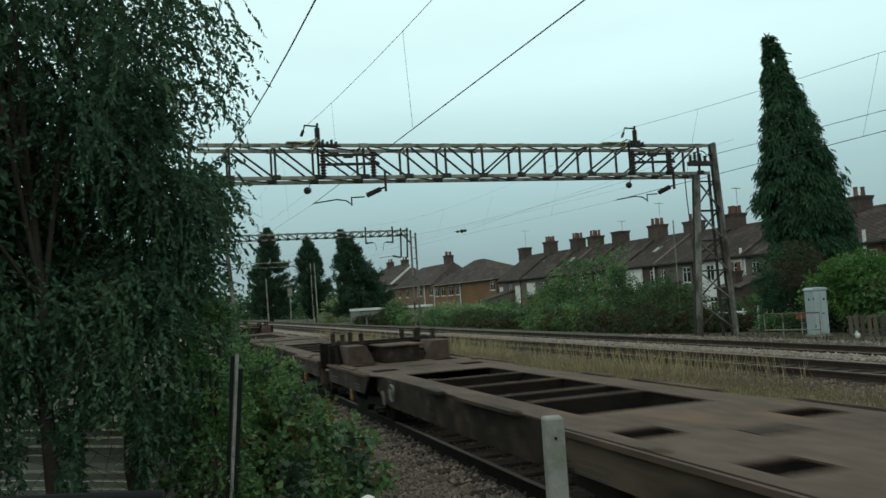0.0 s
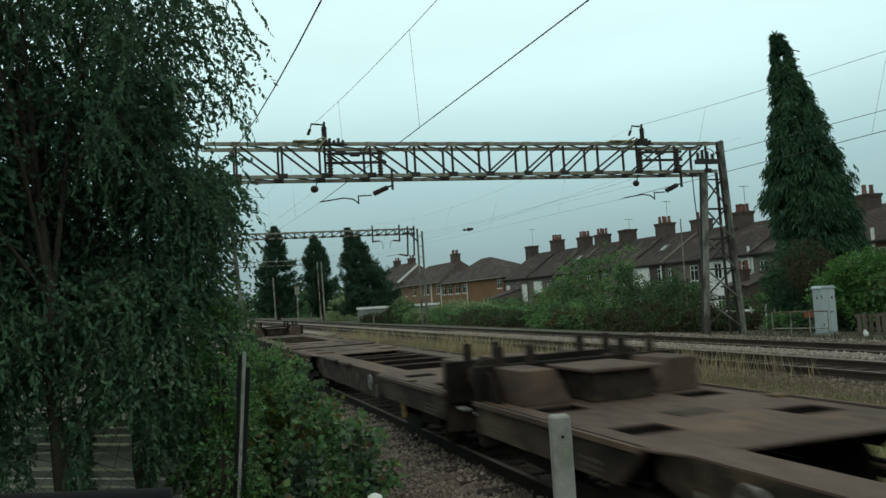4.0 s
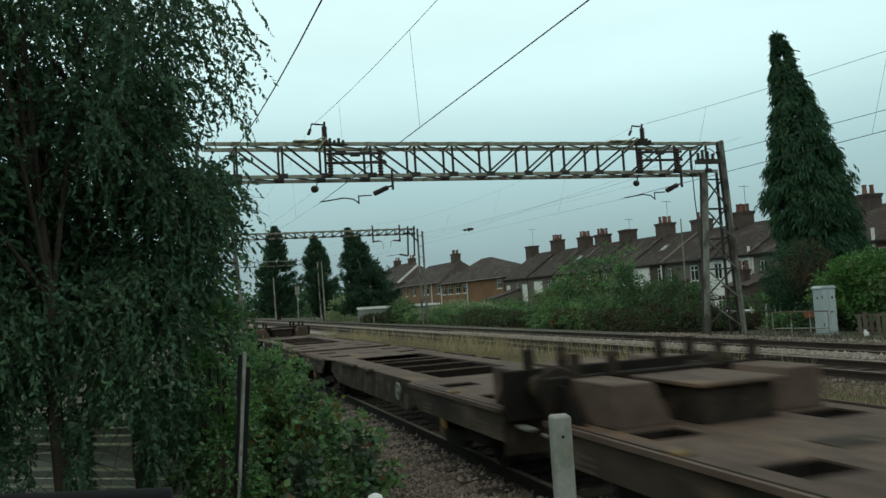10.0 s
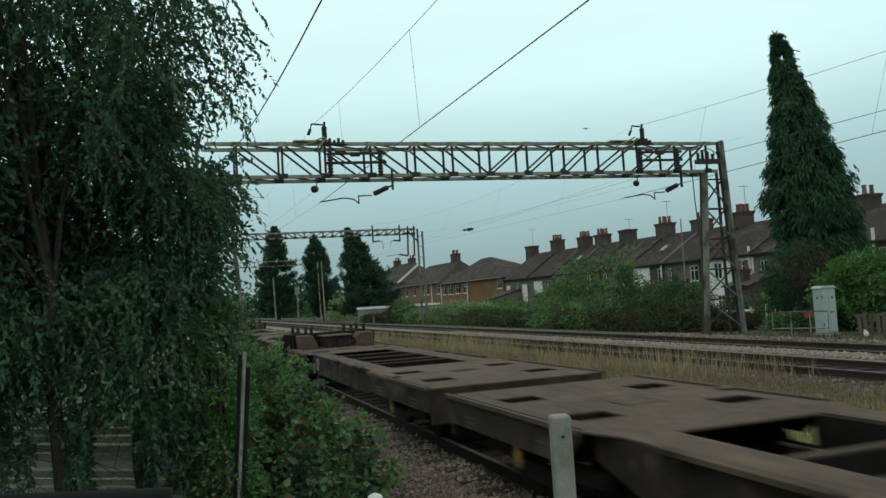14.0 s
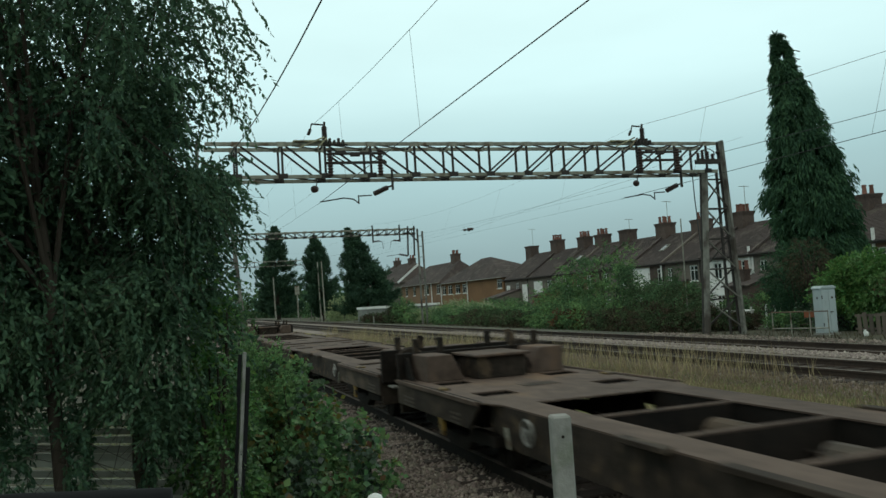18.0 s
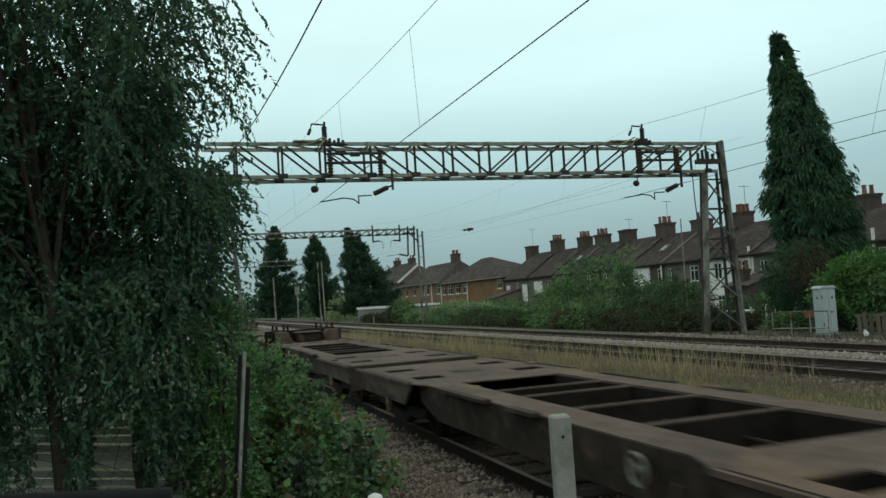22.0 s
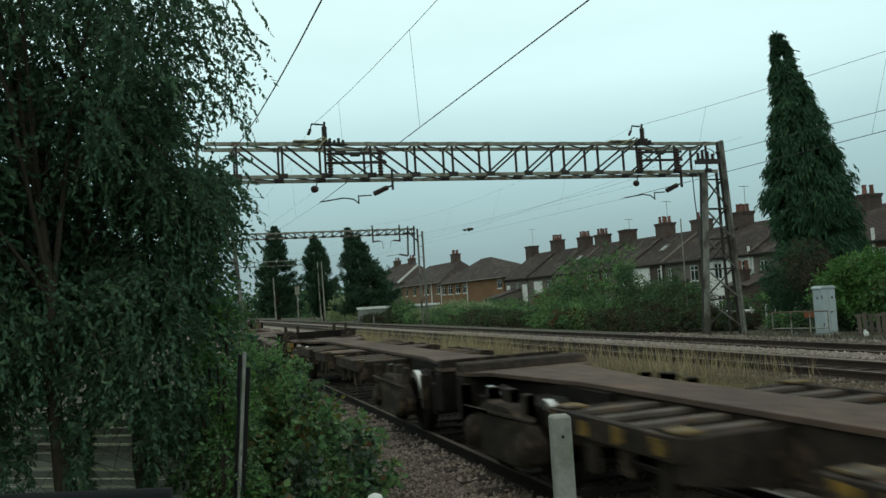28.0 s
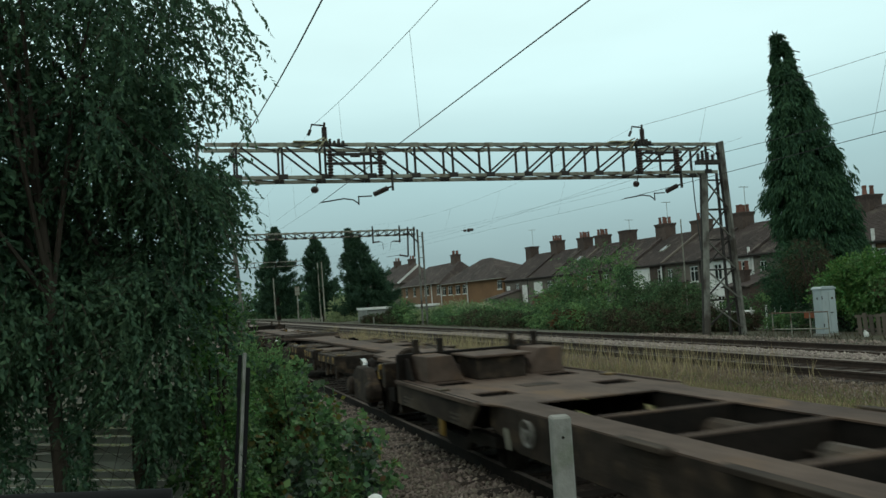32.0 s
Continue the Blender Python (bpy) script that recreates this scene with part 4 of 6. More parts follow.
def contact_arm(y, x, z, xm, zb, zt):
    """The arm that steadies a contact wire at (x, z); its post hangs from the boom at x + 2.72."""
    root = thing("registration_arm", "dark steel wire arm with ribbed brown insulator under the boom", "wire arm", "registration arms", at=pose(0, y, 0))
    xp = x + 2.72
    bm = bmesh.new()
    bar(bm, (xp, -0.38, zb + 0.25), (xp, -0.38, z + 0.40), 0.085, 0.07)
    part("drop_post", bm, DARKSTEEL, root)
    bm = bmesh.new()
    tube(bm, (xp, -0.38, z + 0.56), (xp - 0.20, -0.34, z + 0.50), 0.035, n=6)
    turned(bm, (xp - 0.18, -0.32, z + 0.50), (xp - 0.72, -0.32, z + 0.27), 14, 0.075, 0.10)
    part("insulator", bm, PORCELAIN, root, "ribbed brown insulator")
    bm = bmesh.new()
    for p, q in (((xp - 0.80, z + 0.22), (xp - 1.32, z + 0.20)), ((xp - 1.30, z + 0.23), (xp - 1.30, z - 0.10)), ((xp - 1.30, z - 0.06), (xp - 1.50, z + 0.09)),
                 ((xp - 1.50, z + 0.09), (xp - 1.85, z + 0.14)), ((xp - 1.85, z + 0.14), (x, z + 0.015))):
        tube(bm, (p[0], -0.32, p[1]), (q[0], -0.32, q[1]), 0.024, n=6)
    part("steady_arm", bm, DARKSTEEL, root)
    # a stub mast on top of the boom holds the carrier wire
    bm = bmesh.new()
    turned(bm, (xm + 0.44, 0, zt + 0.02), (xm + 0.44, 0, zt + 0.70), 16, 0.085, 0.105)
    part("post_insulator", bm, PORCELAIN, root, "upright brown insulator on the boom")
    bm = bmesh.new()
    tube(bm, (xm + 0.46, 0, zt + 0.76), (xm - 0.02, 0, zt + 0.80), 0.03, n=6)
    tube(bm, (xm + 0.44, 0, zt + 0.66), (xm + 0.46, 0, zt + 0.88), 0.045, n=6)
    tube(bm, (xm - 0.02, 0, zt + 0.80), (xm - 0.06, 0.02, zt + 0.60), 0.022, n=6)
    lathe(bm, (xm - 0.06, 0.02, zt + 0.62), (-0.10, 0.05, -0.25), [(0, 0.03), (0.02, 0.055), (0.22, 0.055), (0.25, 0.02)], 8)
    part("carrier_bracket", bm, DARKSTEEL, root)
    bm = bmesh.new()
    lathe(bm, (xm - 0.02, 0.0, zb - 0.42), (0.5, 1, 0.2), [(-0.12, 0.05), (-0.08, 0.13), (0.08, 0.13), (0.12, 0.05)], 12)
    bar(bm, (xm + 0.12, 0, zb - 0.05), (xm + 0.02, 0, zb - 0.36), 0.03)
    part("strain_insulator", bm, PORCELAIN, root, "round dark strain insulator")
    return root


PY = [-16.0] + [p[0] for p in PORTALS]
PB = [6.4, 6.5, 7.25, 9.1]
PT = [7.6, 7.72, 8.5, 10.3]
for cx, cz, mx in ((5.33, 5.62, 5.23), (17.79, 5.50, 18.6)):
    contact_arm(PY[1], cx, cz, mx, PORTALS[0][1], PORTALS[0][2])
    for i in range(3):
        la, lb = PB[i] - PB[1] if i else 0.0, PB[i + 1] - PB[1]
        far = 14 if i == 0 else 10
        wire("contact_wire", span(cx, cz + la, PY[i], cx, cz + lb, PY[i + 1], 0.0, 2), 0.010 if i == 0 else 0.004, "dark contact wire over a track")
        pts = span(mx, PT[i] + 0.78, PY[i], mx, PT[i + 1] + 0.78, PY[i + 1], 0.85, far)
        wire("carrier_wire", pts, 0.0068 if i == 0 else 0.003, "thin sagging carrier wire over a track")
        for y in (1.0, 9.0, 17.2, 25.2) if i == 0 else (36.0, 45.0, 54.0, 63.0, 71.0) if i == 1 else ():
            q = (y - PY[i]) / (PY[i + 1] - PY[i])
            z = PT[i] + 0.78 + (PT[i + 1] - PT[i]) * q - 4 * 0.85 * q * (1 - q)
            wire("dropper", [(mx, y, z), (cx, y, cz + la + (lb - la) * q)], 0.004 if i == 0 else 0.0025, "thin dropper between carrier and contact wire")
    wire("strain_wire", [(mx - 0.02, PY[1], PB[1] - 0.42), (cx - 0.3, PY[2], PB[2] - 0.5)], 0.003, "dark strain wire between portals")
for fx, fz in ((2.2, -0.32), (22.85, -0.30)):
    for i in range(3):
        sag = 1.25 if fx < 5 and i == 0 else 0.5
        wire("feeder_wire", span(fx, PT[i] + fz, PY[i], fx, PT[i + 1] + fz, PY[i + 1], sag if fx < 5 else 0.30), 0.006 if i else 0.014 if fx < 5 else 0.011, "dark feeder wire along the portal ends")
    bm = bmesh.new()
    turned(bm, (fx - 0.25 * (1 if fx > 5 else -1), 30.2, PT[1] + fz), (fx, 30.2, PT[1] + fz), 3, 0.04, 0.07)
    solid("line_insulator", bm, PORCELAIN, "brown insulator at the end of the boom", "insulator")
# drop posts with short arms under the second boom, and a strain frame at its end
for x, s in ((18.35, 1), (20.95, -1)):
    root = thing("drop_post_arm", "dark drop post with short arm on the far boom", "wire arm", "drop post arms", at=pose(x, 76.2, 0))
    bm = bmesh.new()
    bar(bm, (0, 0, 9.12), (0, 0, 7.52), 0.12, 0.12)
    part("post", bm, DARKSTEEL, root)
    bm = bmesh.new()
    turned(bm, (s * 0.06, 0, 7.62), (s * 0.62, 0, 7.66), 4, 0.05, 0.10)
    part("insulator", bm, PORCELAIN, root)
    bm = bmesh.new()
    tube(bm, (s * 0.62, 0, 7.66), (s * 0.85, 0, 7.60), 0.03, n=6)
    tube(bm, (s * 0.85, 0, 7.60), (s * 1.0, 0, 6.9), 0.018, n=5)
    part("steady_arm", bm, DARKSTEEL, root)
root = thing("strain_mast", "dark braced strain mast beside the far portal leg", "mast", at=pose(21.75, 76.1, 0))
for x in (0.0, 0.62):
    bm = bmesh.new()
    bar(bm, (x, 0, 8.95), (x - 0.1, 0, 6.15 if x == 0 else 6.1), 0.13, 0.13)
    part("post", bm, DARKSTEEL, root)
bm = bmesh.new()
bar(bm, (0.0, 0.05, 8.5), (1.0, 0.05, 7.4), 0.12, 0.10)
part("brace", bm, DARKSTEEL, root)
bm = bmesh.new()
turned(bm, (-0.1, 0, 6.15), (-0.95, 0, 6.32), 5, 0.05, 0.12)
bar(bm, (-0.95, 0, 6.32), (-2.2, 0, 6.18), 0.04)
part("insulator", bm, PORCELAIN, root)
# a section insulator in the far carrier wire
bm = bmesh.new()
for k, r in ((0, 0.09), (0.35, 0.14), (0.62, 0.11)):
    lathe(bm, (21.55 + k * 0.8, 60.0 - k * 0.3, 7.02 + k * 0.06), (1, 0.1, 0), [(0, 0.03), (0.05, r), (0.22, r), (0.28, 0.03)], 8)
bar(bm, (21.4, 60.0, 7.02), (22.3, 59.7, 7.08), 0.03)
solid("section_insulator", bm, PORCELAIN, "small dark section insulator hanging in a wire", "insulator")
wire("cross_wire", [(24.0, 30.2, 8.1), (22.3, 59.7, 7.08), (21.4, 60.0, 7.02), (19.5, 76.5, 6.75)], 0.004, "thin wire to a section insulator")
# isolator frames bolted to the near boom
for x0, x1 in ((5.62, 7.72), (18.45, 20.45)):
    root = thing("isolator_frame", "dark isolator frame with cross rails on the boom", "isolator", "isolator frames", at=pose(0, 29.72, 0))
    for z, a, b in ((7.02, -0.05, 0.12), (7.36, 0.05, 0.10)):
        bm = bmesh.new()
        bar(bm, (x0 + a, 0, z), (x1 + b, 0, z + 0.02), 0.075, 0.10)
        part("cross_rail", bm, DARKSTEEL, root, bevel=0.008)
    for x in (x0 + 0.12, x1 - 0.12):
        bm = bmesh.new()
        turned(bm, (x, 0, 6.54), (x, 0, 7.52), 9, 0.075, 0.115)
        part("upright_insulator", bm, PORCELAIN, root, "stout ribbed upright insulator")
    for x, z, w in ((x0 + 0.55, 7.40, 0.30), (x0 + 1.05, 7.33, 0.36), (x1 - 0.05, 7.06, 0.22)):
        bm = bmesh.new()
        box(bm, x - w / 2, -0.08, z - 0.07, x + w / 2, 0.06, z + 0.07)
        part("contact_block", bm, DARKSTEEL, root, bevel=0.012)
    bm = bmesh.new()
    bar(bm, (x0 + 0.06, 0.02, 7.42), (x0 + 0.70, -0.02, 7.02), 0.04, 0.04)
    part("blade", bm, DARKSTEEL, root)
    bm = bmesh.new()
    for k in range(5):
        box(bm, x0 - 0.05 + 0.16 * k, -0.05, 7.70, x0 + 0.03 + 0.16 * k, 0.10, 7.86 + 0.07 * (k % 2))
    box(bm, x0 - 0.10, -0.02, 7.66, x0 + 0.80, 0.08, 7.72)
    part("clamp_row", bm, DARKSTEEL, root, bevel=0.006)
    bm = bmesh.new()
    box(bm, x0 - 1.15, 0.06, 7.83, x0 + 0.10, 0.40, 7.88)
    part("walk_board", bm, LICHEN, root, "lichened board along the boom")
    bm = bmesh.new()
    bar(bm, (x0 - 0.95, 0.02, 7.60), (x0 - 0.05, 0.02, 7.98), 0.045, 0.05)
    bar(bm, (x0 - 0.35, -0.02, 7.55), (x0 + 0.05, -0.02, 7.95), 0.045, 0.05)
    part("board_brace", bm, LICHEN, root, "lichened timber brace")
# the switch box with looped cables at the head of the near leg
root = thing("switch_box", "dark switch box with looped cables on the portal leg", "switch box", at=pose(21.75, 29.70, 7.02))
bm = bmesh.new()
box(bm, -0.50, -0.12, -0.16, 0.62, 0.16, 0.02)
part("tray", bm, DARKSTEEL, root, bevel=0.01)
for x, h in ((-0.42, 0.30), (-0.20, 0.42), (0.05, 0.36), (0.30, 0.26)):
    bm = bmesh.new()
    turned(bm, (x, 0, 0.02), (x, 0, h), 4, 0.05, 0.085)
    part("bushing", bm, PORCELAIN, root, "ribbed brown bushing")
bm = bmesh.new()
for k in range(9):
    a0, a1 = math.pi * k / 9, math.pi * (k + 1) / 9
    tube(bm, (0.05 + 0.32 * math.cos(a0), -0.05, 0.20 + 0.26 * math.sin(a0)), (0.05 + 0.32 * math.cos(a1), -0.05, 0.20 + 0.26 * math.sin(a1)), 0.022, n=5)
part("looped_cable", bm, DARKSTEEL, root)
wire("drop_cable", [(20.98, 29.7, 6.45), (21.0, 29.7, 5.5), (21.06, 29.72, 4.6), (21.15, 29.75, 3.2)], 0.022, "dark cable hanging beside the portal leg")


# ------------------------------------------------------------------ plants
RNG = np.random.default_rng(7)


def unit(v):
    return v / np.maximum(np.linalg.norm(v, axis=1, keepdims=True), 1e-9)


def leaf_mesh(name, P, D, L, W, mat, fold=0.18):
    """Leaves as folded pointed blades: base points P, directions D, lengths L and widths W."""
    n = len(P)
    D = unit(D)
    S = unit(np.cross(D, RNG.normal(size=(n, 3))))
    N = np.cross(S, D)
    L = np.broadcast_to(np.asarray(L, float).reshape(-1, 1), (n, 1))
    W = np.broadcast_to(np.asarray(W, float).reshape(-1, 1), (n, 1))
    V = np.stack([P, P + D * L * 0.42 + S * W / 2 + N * W * fold, P + D * L, P + D * L * 0.42 - S * W / 2 + N * W * fold], 1).reshape(-1, 3)
    me = bpy.data.meshes.new(name)
    me.vertices.add(4 * n)
    me.vertices.foreach_set("co", V.astype(np.float32).ravel())
    me.loops.add(6 * n)
    base = (np.arange(n) * 4).reshape(-1, 1)
    idx = np.concatenate([base + np.array([[0, 1, 2]]), base + np.array([[0, 2, 3]])], 1)
    me.loops.foreach_set("vertex_index", idx.astype(np.int32).ravel())
    me.polygons.add(2 * n)
    me.polygons.foreach_set("loop_start", (np.arange(2 * n) * 3).astype(np.int32))
    me.update(calc_edges=True)
    me.materials.append(mat)
    return me


def sprays(P, D, count, length, droop, size, width, spread=0.6):
    """Leaf rows along drooping twigs: returns base points, directions, sizes."""
    n = len(P)
    D = unit(D)
    u = (np.arange(count) + 0.5) / count
    B = P[:, None, :] + D[:, None, :] * (u[None, :, None] * length)
    B[:, :, 2] -= droop * u[None, :] ** 2
    Q = D[:, None, :] + RNG.normal(scale=spread, size=(n, count, 3))
    Q[:, :, 2] -= 0.55
    s = size * RNG.uniform(0.7, 1.25, (n, count))
    return B.reshape(-1, 3), Q.reshape(-1, 3), s.ravel(), s.ravel() * width


def in_ball(n, c, r, hollow=0.0, bumps=0.25, seed=0):
    """Points in an uneven ellipsoid."""
    d = unit(RNG.normal(size=(n, 3)))
    k = RNG.uniform(hollow ** 3, 1, n) ** (1 / 3)
    wob = np.array([1 + bumps * noise.noise(Vector(v) * 2.3 + Vector((seed, 0, 0))) * 1.6 for v in d])
    return np.array(c) + d * (k * wob)[:, None] * np.array(r), d


def clumped(P, d, freq, keep, seed):
    """Only the points inside the swellings of a noise stay: gives masses of leaves with gaps between."""
    k = np.array([noise.noise(Vector(v) * freq + Vector((0, seed * 5.3, 0))) for v in P]) > keep
    return P[k], d[k]


def branchy(bm, base, tips, r):
    """A stem with limbs that bend towards the tips."""
    base = Vector(base)
    for tip in tips:
        tip = Vector(tip)
        a = base
        m1 = base.lerp(tip, 0.4) + Vector((0, 0, 0.18 * (tip - base).length))
        tube(bm, a, m1, r, r * 0.6, 6, False)
        tube(bm, m1, tip, r * 0.6, r * 0.15, 5, False)


def bush(name, c, r, n, leaf, width, mat, label, cat="bush", group="", droop=0.15, seed=0, twigs=8, mat2=None, bumps=0.45, gaps=-0.02):
    root = thing(name, label, cat, group, at=pose(c[0], c[1], 0))
    P, d = in_ball(int(n * 1.75), (0, 0, c[2]), r, 0.45, bumps, seed)
    P, d = clumped(P, d, 3.0 / max(r[0], 0.6), gaps, seed)
    n = len(P)
    gz = ground_z(c[0], c[1])
    P[:, 2] = np.maximum(P[:, 2], gz + 0.05)
    B, Q, s, w = sprays(P, d + RNG.normal(scale=0.5, size=d.shape), 6, leaf * 3.2, droop, leaf, width)
    if mat2:
        k = np.array([noise.noise(Vector(v) * (2.2 / max(r[0], 0.8)) + Vector((seed * 3.1, 0, 0))) for v in B]) + RNG.uniform(-0.12, 0.12, len(B)) > 0.06
        ob = part("mottled_foliage", leaf_mesh("mottled_foliage", B[k], Q[k], s[k], w[k], mat2), None, root)
        ob["kind"] = "stuff"
        B, Q, s, w = B[~k], Q[~k], s[~k], w[~k]
    ob = part("foliage", leaf_mesh("foliage", B, Q, s, w, mat), None, root)
    ob["kind"] = "stuff"
    bm = bmesh.new()
    tips = [tuple(P[i]) for i in range(0, n, max(1, n // twigs))][:twigs]
    branchy(bm, (0, 0, gz - 0.1), tips, 0.05 + 0.015 * max(r))
    part("woody_stem", bm, BARK, root)["kind"] = "stuff"
    return root


def hanging_tree():
    """The large weeping tree, with unseen crown masses added for shade."""
    root = thing("weeping_tree", "large dark green weeping tree with narrow drooping leaves", "tree", at=pose(-1.15, 7.9, 0))
    gz = -0.75
    masses = ((3300, (-0.50, 0.1, 3.65), (1.95, 1.6, 2.3), 0.30), (1900, (-0.45, -0.1, 2.35), (1.60, 1.2, 0.95), 0.25), (1800, (-0.30, 0.1, 5.4), (2.05, 1.6, 1.7), 0.25),
              (950, (0.95, -0.2, 4.4), (0.86, 0.9, 1.75), 0.15), (1150, (1.04, 0.0, 2.95), (0.68, 0.8, 1.2), 0.1), (460, (1.26, 0.0, 3.32), (0.36, 0.6, 0.62), 0.0),
              (950, (1.00, -0.1, 1.65), (0.56, 0.7, 0.85), 0.1), (150, (0.40, -0.45, 0.7), (0.10, 0.3, 0.6), 0.0), (150, (0.93, -0.4, 0.7), (0.10, 0.3, 0.6), 0.0), (170, (-0.10, -0.5, 0.7), (0.16, 0.3, 0.6), 0.0), (300, (-1.25, -0.4, 0.8), (0.5, 0.4, 0.6), 0.0),
              # the mass at 7.0 and the far left one are unseen, added for shade
              (750, (-1.45, 0.5, 4.3), (0.9, 0.8, 2.4), 0.0), (1000, (-0.70, 0.3, 7.0), (2.3, 1.8, 1.4), 0.0),
              (1500, (-3.3, -0.9, 2.7), (1.6, 2.4, 2.4), 0.3))
    sets = [in_ball(n, c, r, h, 0.2, k) for k, (n, c, r, h) in enumerate(masses)]
    P, d = np.concatenate([q[0] for q in sets]), np.concatenate([q[1] for q in sets])
    P, d = clumped(P, d, 1.8, -0.18, 3)
    P, d = clumped(P, d, 4.6, -0.26, 9)
    # a deep hollow in the near side, under the crown
    k = (((P - np.array((0.45, -1.2, 2.75))) / np.array((0.95, 1.15, 0.62))) ** 2).sum(1) > RNG.uniform(0.75, 1.15, len(P))
    P, d = P[k], d[k]
    # shoots start outwards, bend over and hang
    D = d * 0.7 + RNG.normal(scale=0.55, size=d.shape)
    D[:, 2] -= 0.38
    B, Q, s, w = sprays(P, D, 22, 0.42, 0.22, 0.060, 0.47, 0.80)
    Q[:, 2] -= 0.30
    # the hanging skirt of the crown ends above the boards, but for two strands
    gap = (B[:, 0] > 0.06) & (B[:, 0] < 0.31) | (B[:, 0] > 0.49) & (B[:, 0] < 0.84)
    low = np.where(gap, 1.0, np.where((B[:, 0] > 1.02) & (B[:, 0] < 1.30), 0.62, -0.6))
    k = B[:, 2] > low + RNG.uniform(-0.06, 0.06, len(B))
    B, Q, s, w = B[k], Q[k], s[k], w[k]
    ob = part("crown", leaf_mesh("crown", B, Q, s, w, LEAF_BIRCH), None, root)
    ob["kind"] = "stuff"
    inner, di = in_ball(1300, (-0.9, 0.6, 2.9), (1.4, 0.9, 1.9), 0.0, 0.2, 8)
    B, Q, s, w = sprays(inner, di + np.array([0, 0, -0.6]), 9, 0.45, 0.2, 0.12, 0.6, 0.9)
    ob = part("inner_leaves", leaf_mesh("inner_leaves", B, Q, s, w, LEAF_BIRCH), None, root)
    ob["kind"] = "stuff"
    high = P[P[:, 2] > 2.4]
    for x, y, lean in ((0.95, 0.2, -0.03), (0.40, -0.35, -0.05)):
        bm = bmesh.new()
        pts = [Vector((x + lean * k + 0.05 * math.sin(k * 1.7 + x), y + 0.04 * math.cos(k * 2.1), gz - 0.2 + 0.75 * k)) for k in range(8)]
        for k in range(7):
            tube(bm, pts[k], pts[k + 1], 0.085 - 0.010 * k, 0.085 - 0.010 * (k + 1), 9, k == 0)
        part("trunk", bm, BARK, root, smooth=True)
        for k in range(14):
            bm = bmesh.new()
            a = pts[4 + k % 3]
            t = Vector(high[(k * 397 + int(50 * x)) % len(high)])
            m1 = a.lerp(t, 0.5) + Vector((0, 0, 0.35))
            tube(bm, a, m1, 0.026, 0.016, 5, False)
            tube(bm, m1, t, 0.016, 0.005, 5, False)
            part("limb", bm, BARK, root)
    bm = bmesh.new()
    for k in range(0, len(P), 5):
        a = Vector(P[k])
        b = a + Vector(D[k]).normalized() * 0.46 - Vector((0, 0, 0.12))
        tube(bm, a, b, 0.004, 0.002, 3, False)
    part("fine_twig_growth", bm, BARK, root)["kind"] = "stuff"


hanging_tree()


def bramble():
    """The leafy bank of bramble beside the ballast: arching sprays of broad leaves with dark hollows, finer growth on top."""
    root = thing("bramble_bush", "green bramble bush with broad leaves and yellowing patches", "bush", at=pose(1.2, 9.0, 0))
    parts = []
    for c, r, n, sd in (((-0.14, -0.6, 0.22), (0.80, 1.1, 0.74), 1700, 1), ((-0.40, 0.3, 0.66), (0.62, 0.9, 0.66), 1100, 2), ((-0.10, 1.8, 0.40), (0.70, 1.6, 0.72), 600, 3),
                        ((0.08, 0.1, -0.10), (0.48, 1.2, 0.50), 600, 4), ((-0.14, -1.6, -0.2), (0.80, 0.8, 0.55), 900, 6)):
        parts.append(in_ball(n, c, r, 0.72, 0.36, sd))
    P, d = np.concatenate([p[0] for p in parts]), np.concatenate([p[1] for p in parts])
    P, d = clumped(P, d, 3.4, -0.16, 4)
    P[:, 2] = np.maximum(P[:, 2], -0.62)
    B, Q, s, w = sprays(P, d + RNG.normal(scale=0.55, size=d.shape), 6, 0.18, 0.06, 0.070, 0.80, 0.8)
    k = np.array([noise.noise(Vector(v) * 2.6 + Vector((4.0, 1.0, 0))) for v in B]) + RNG.uniform(-0.16, 0.16, len(B))
    j = RNG.uniform(size=len(B))
    old = (k < -0.34) | (j > 0.97)
    pick = (("leaves", LEAF_BUSH, (k >= -0.34) & (k < -0.04) & ~old), ("pale_leaves", LEAF_LUSH, (k >= -0.04) & (k < 0.36) & ~old), ("yellow_leaves", LEAF_YELLOW, (k >= 0.36) & ~old),
            ("dark_leaves", LEAF_SHADE, old & (j <= 0.97)), ("withered_leaves", LEAF_RUST, j > 0.97))
    for name, mat, sel in pick:
        ob = part(name, leaf_mesh(name, B[sel], Q[sel], s[sel], w[sel], mat, 0.10), None, root)
        ob["kind"] = "stuff"
    # upright shoots of finer leaves over the bank
    P, d = in_ball(700, (-0.42, 0.1, 0.98), (0.44, 0.9, 0.46), 0.2, 0.5, 12)
    D = d * 0.35 + RNG.normal(scale=0.25, size=d.shape)
    D[:, 2] += 0.9
    B, Q, s, w = sprays(P, D, 9, 0.26, 0.03, 0.046, 0.42, 0.9)
    Q[:, 2] += 0.4
    ob = part("fine_growth", leaf_mesh("fine_growth", B, Q, s, w, LEAF_LUSH), None, root)
    ob["kind"] = "stuff"
    bm = bmesh.new()
    branchy(bm, (0, -0.2, -0.7), [tuple(P[i]) for i in range(0, len(P), 30)], 0.02)
    part("woody_stem", bm, BARK, root)["kind"] = "stuff"


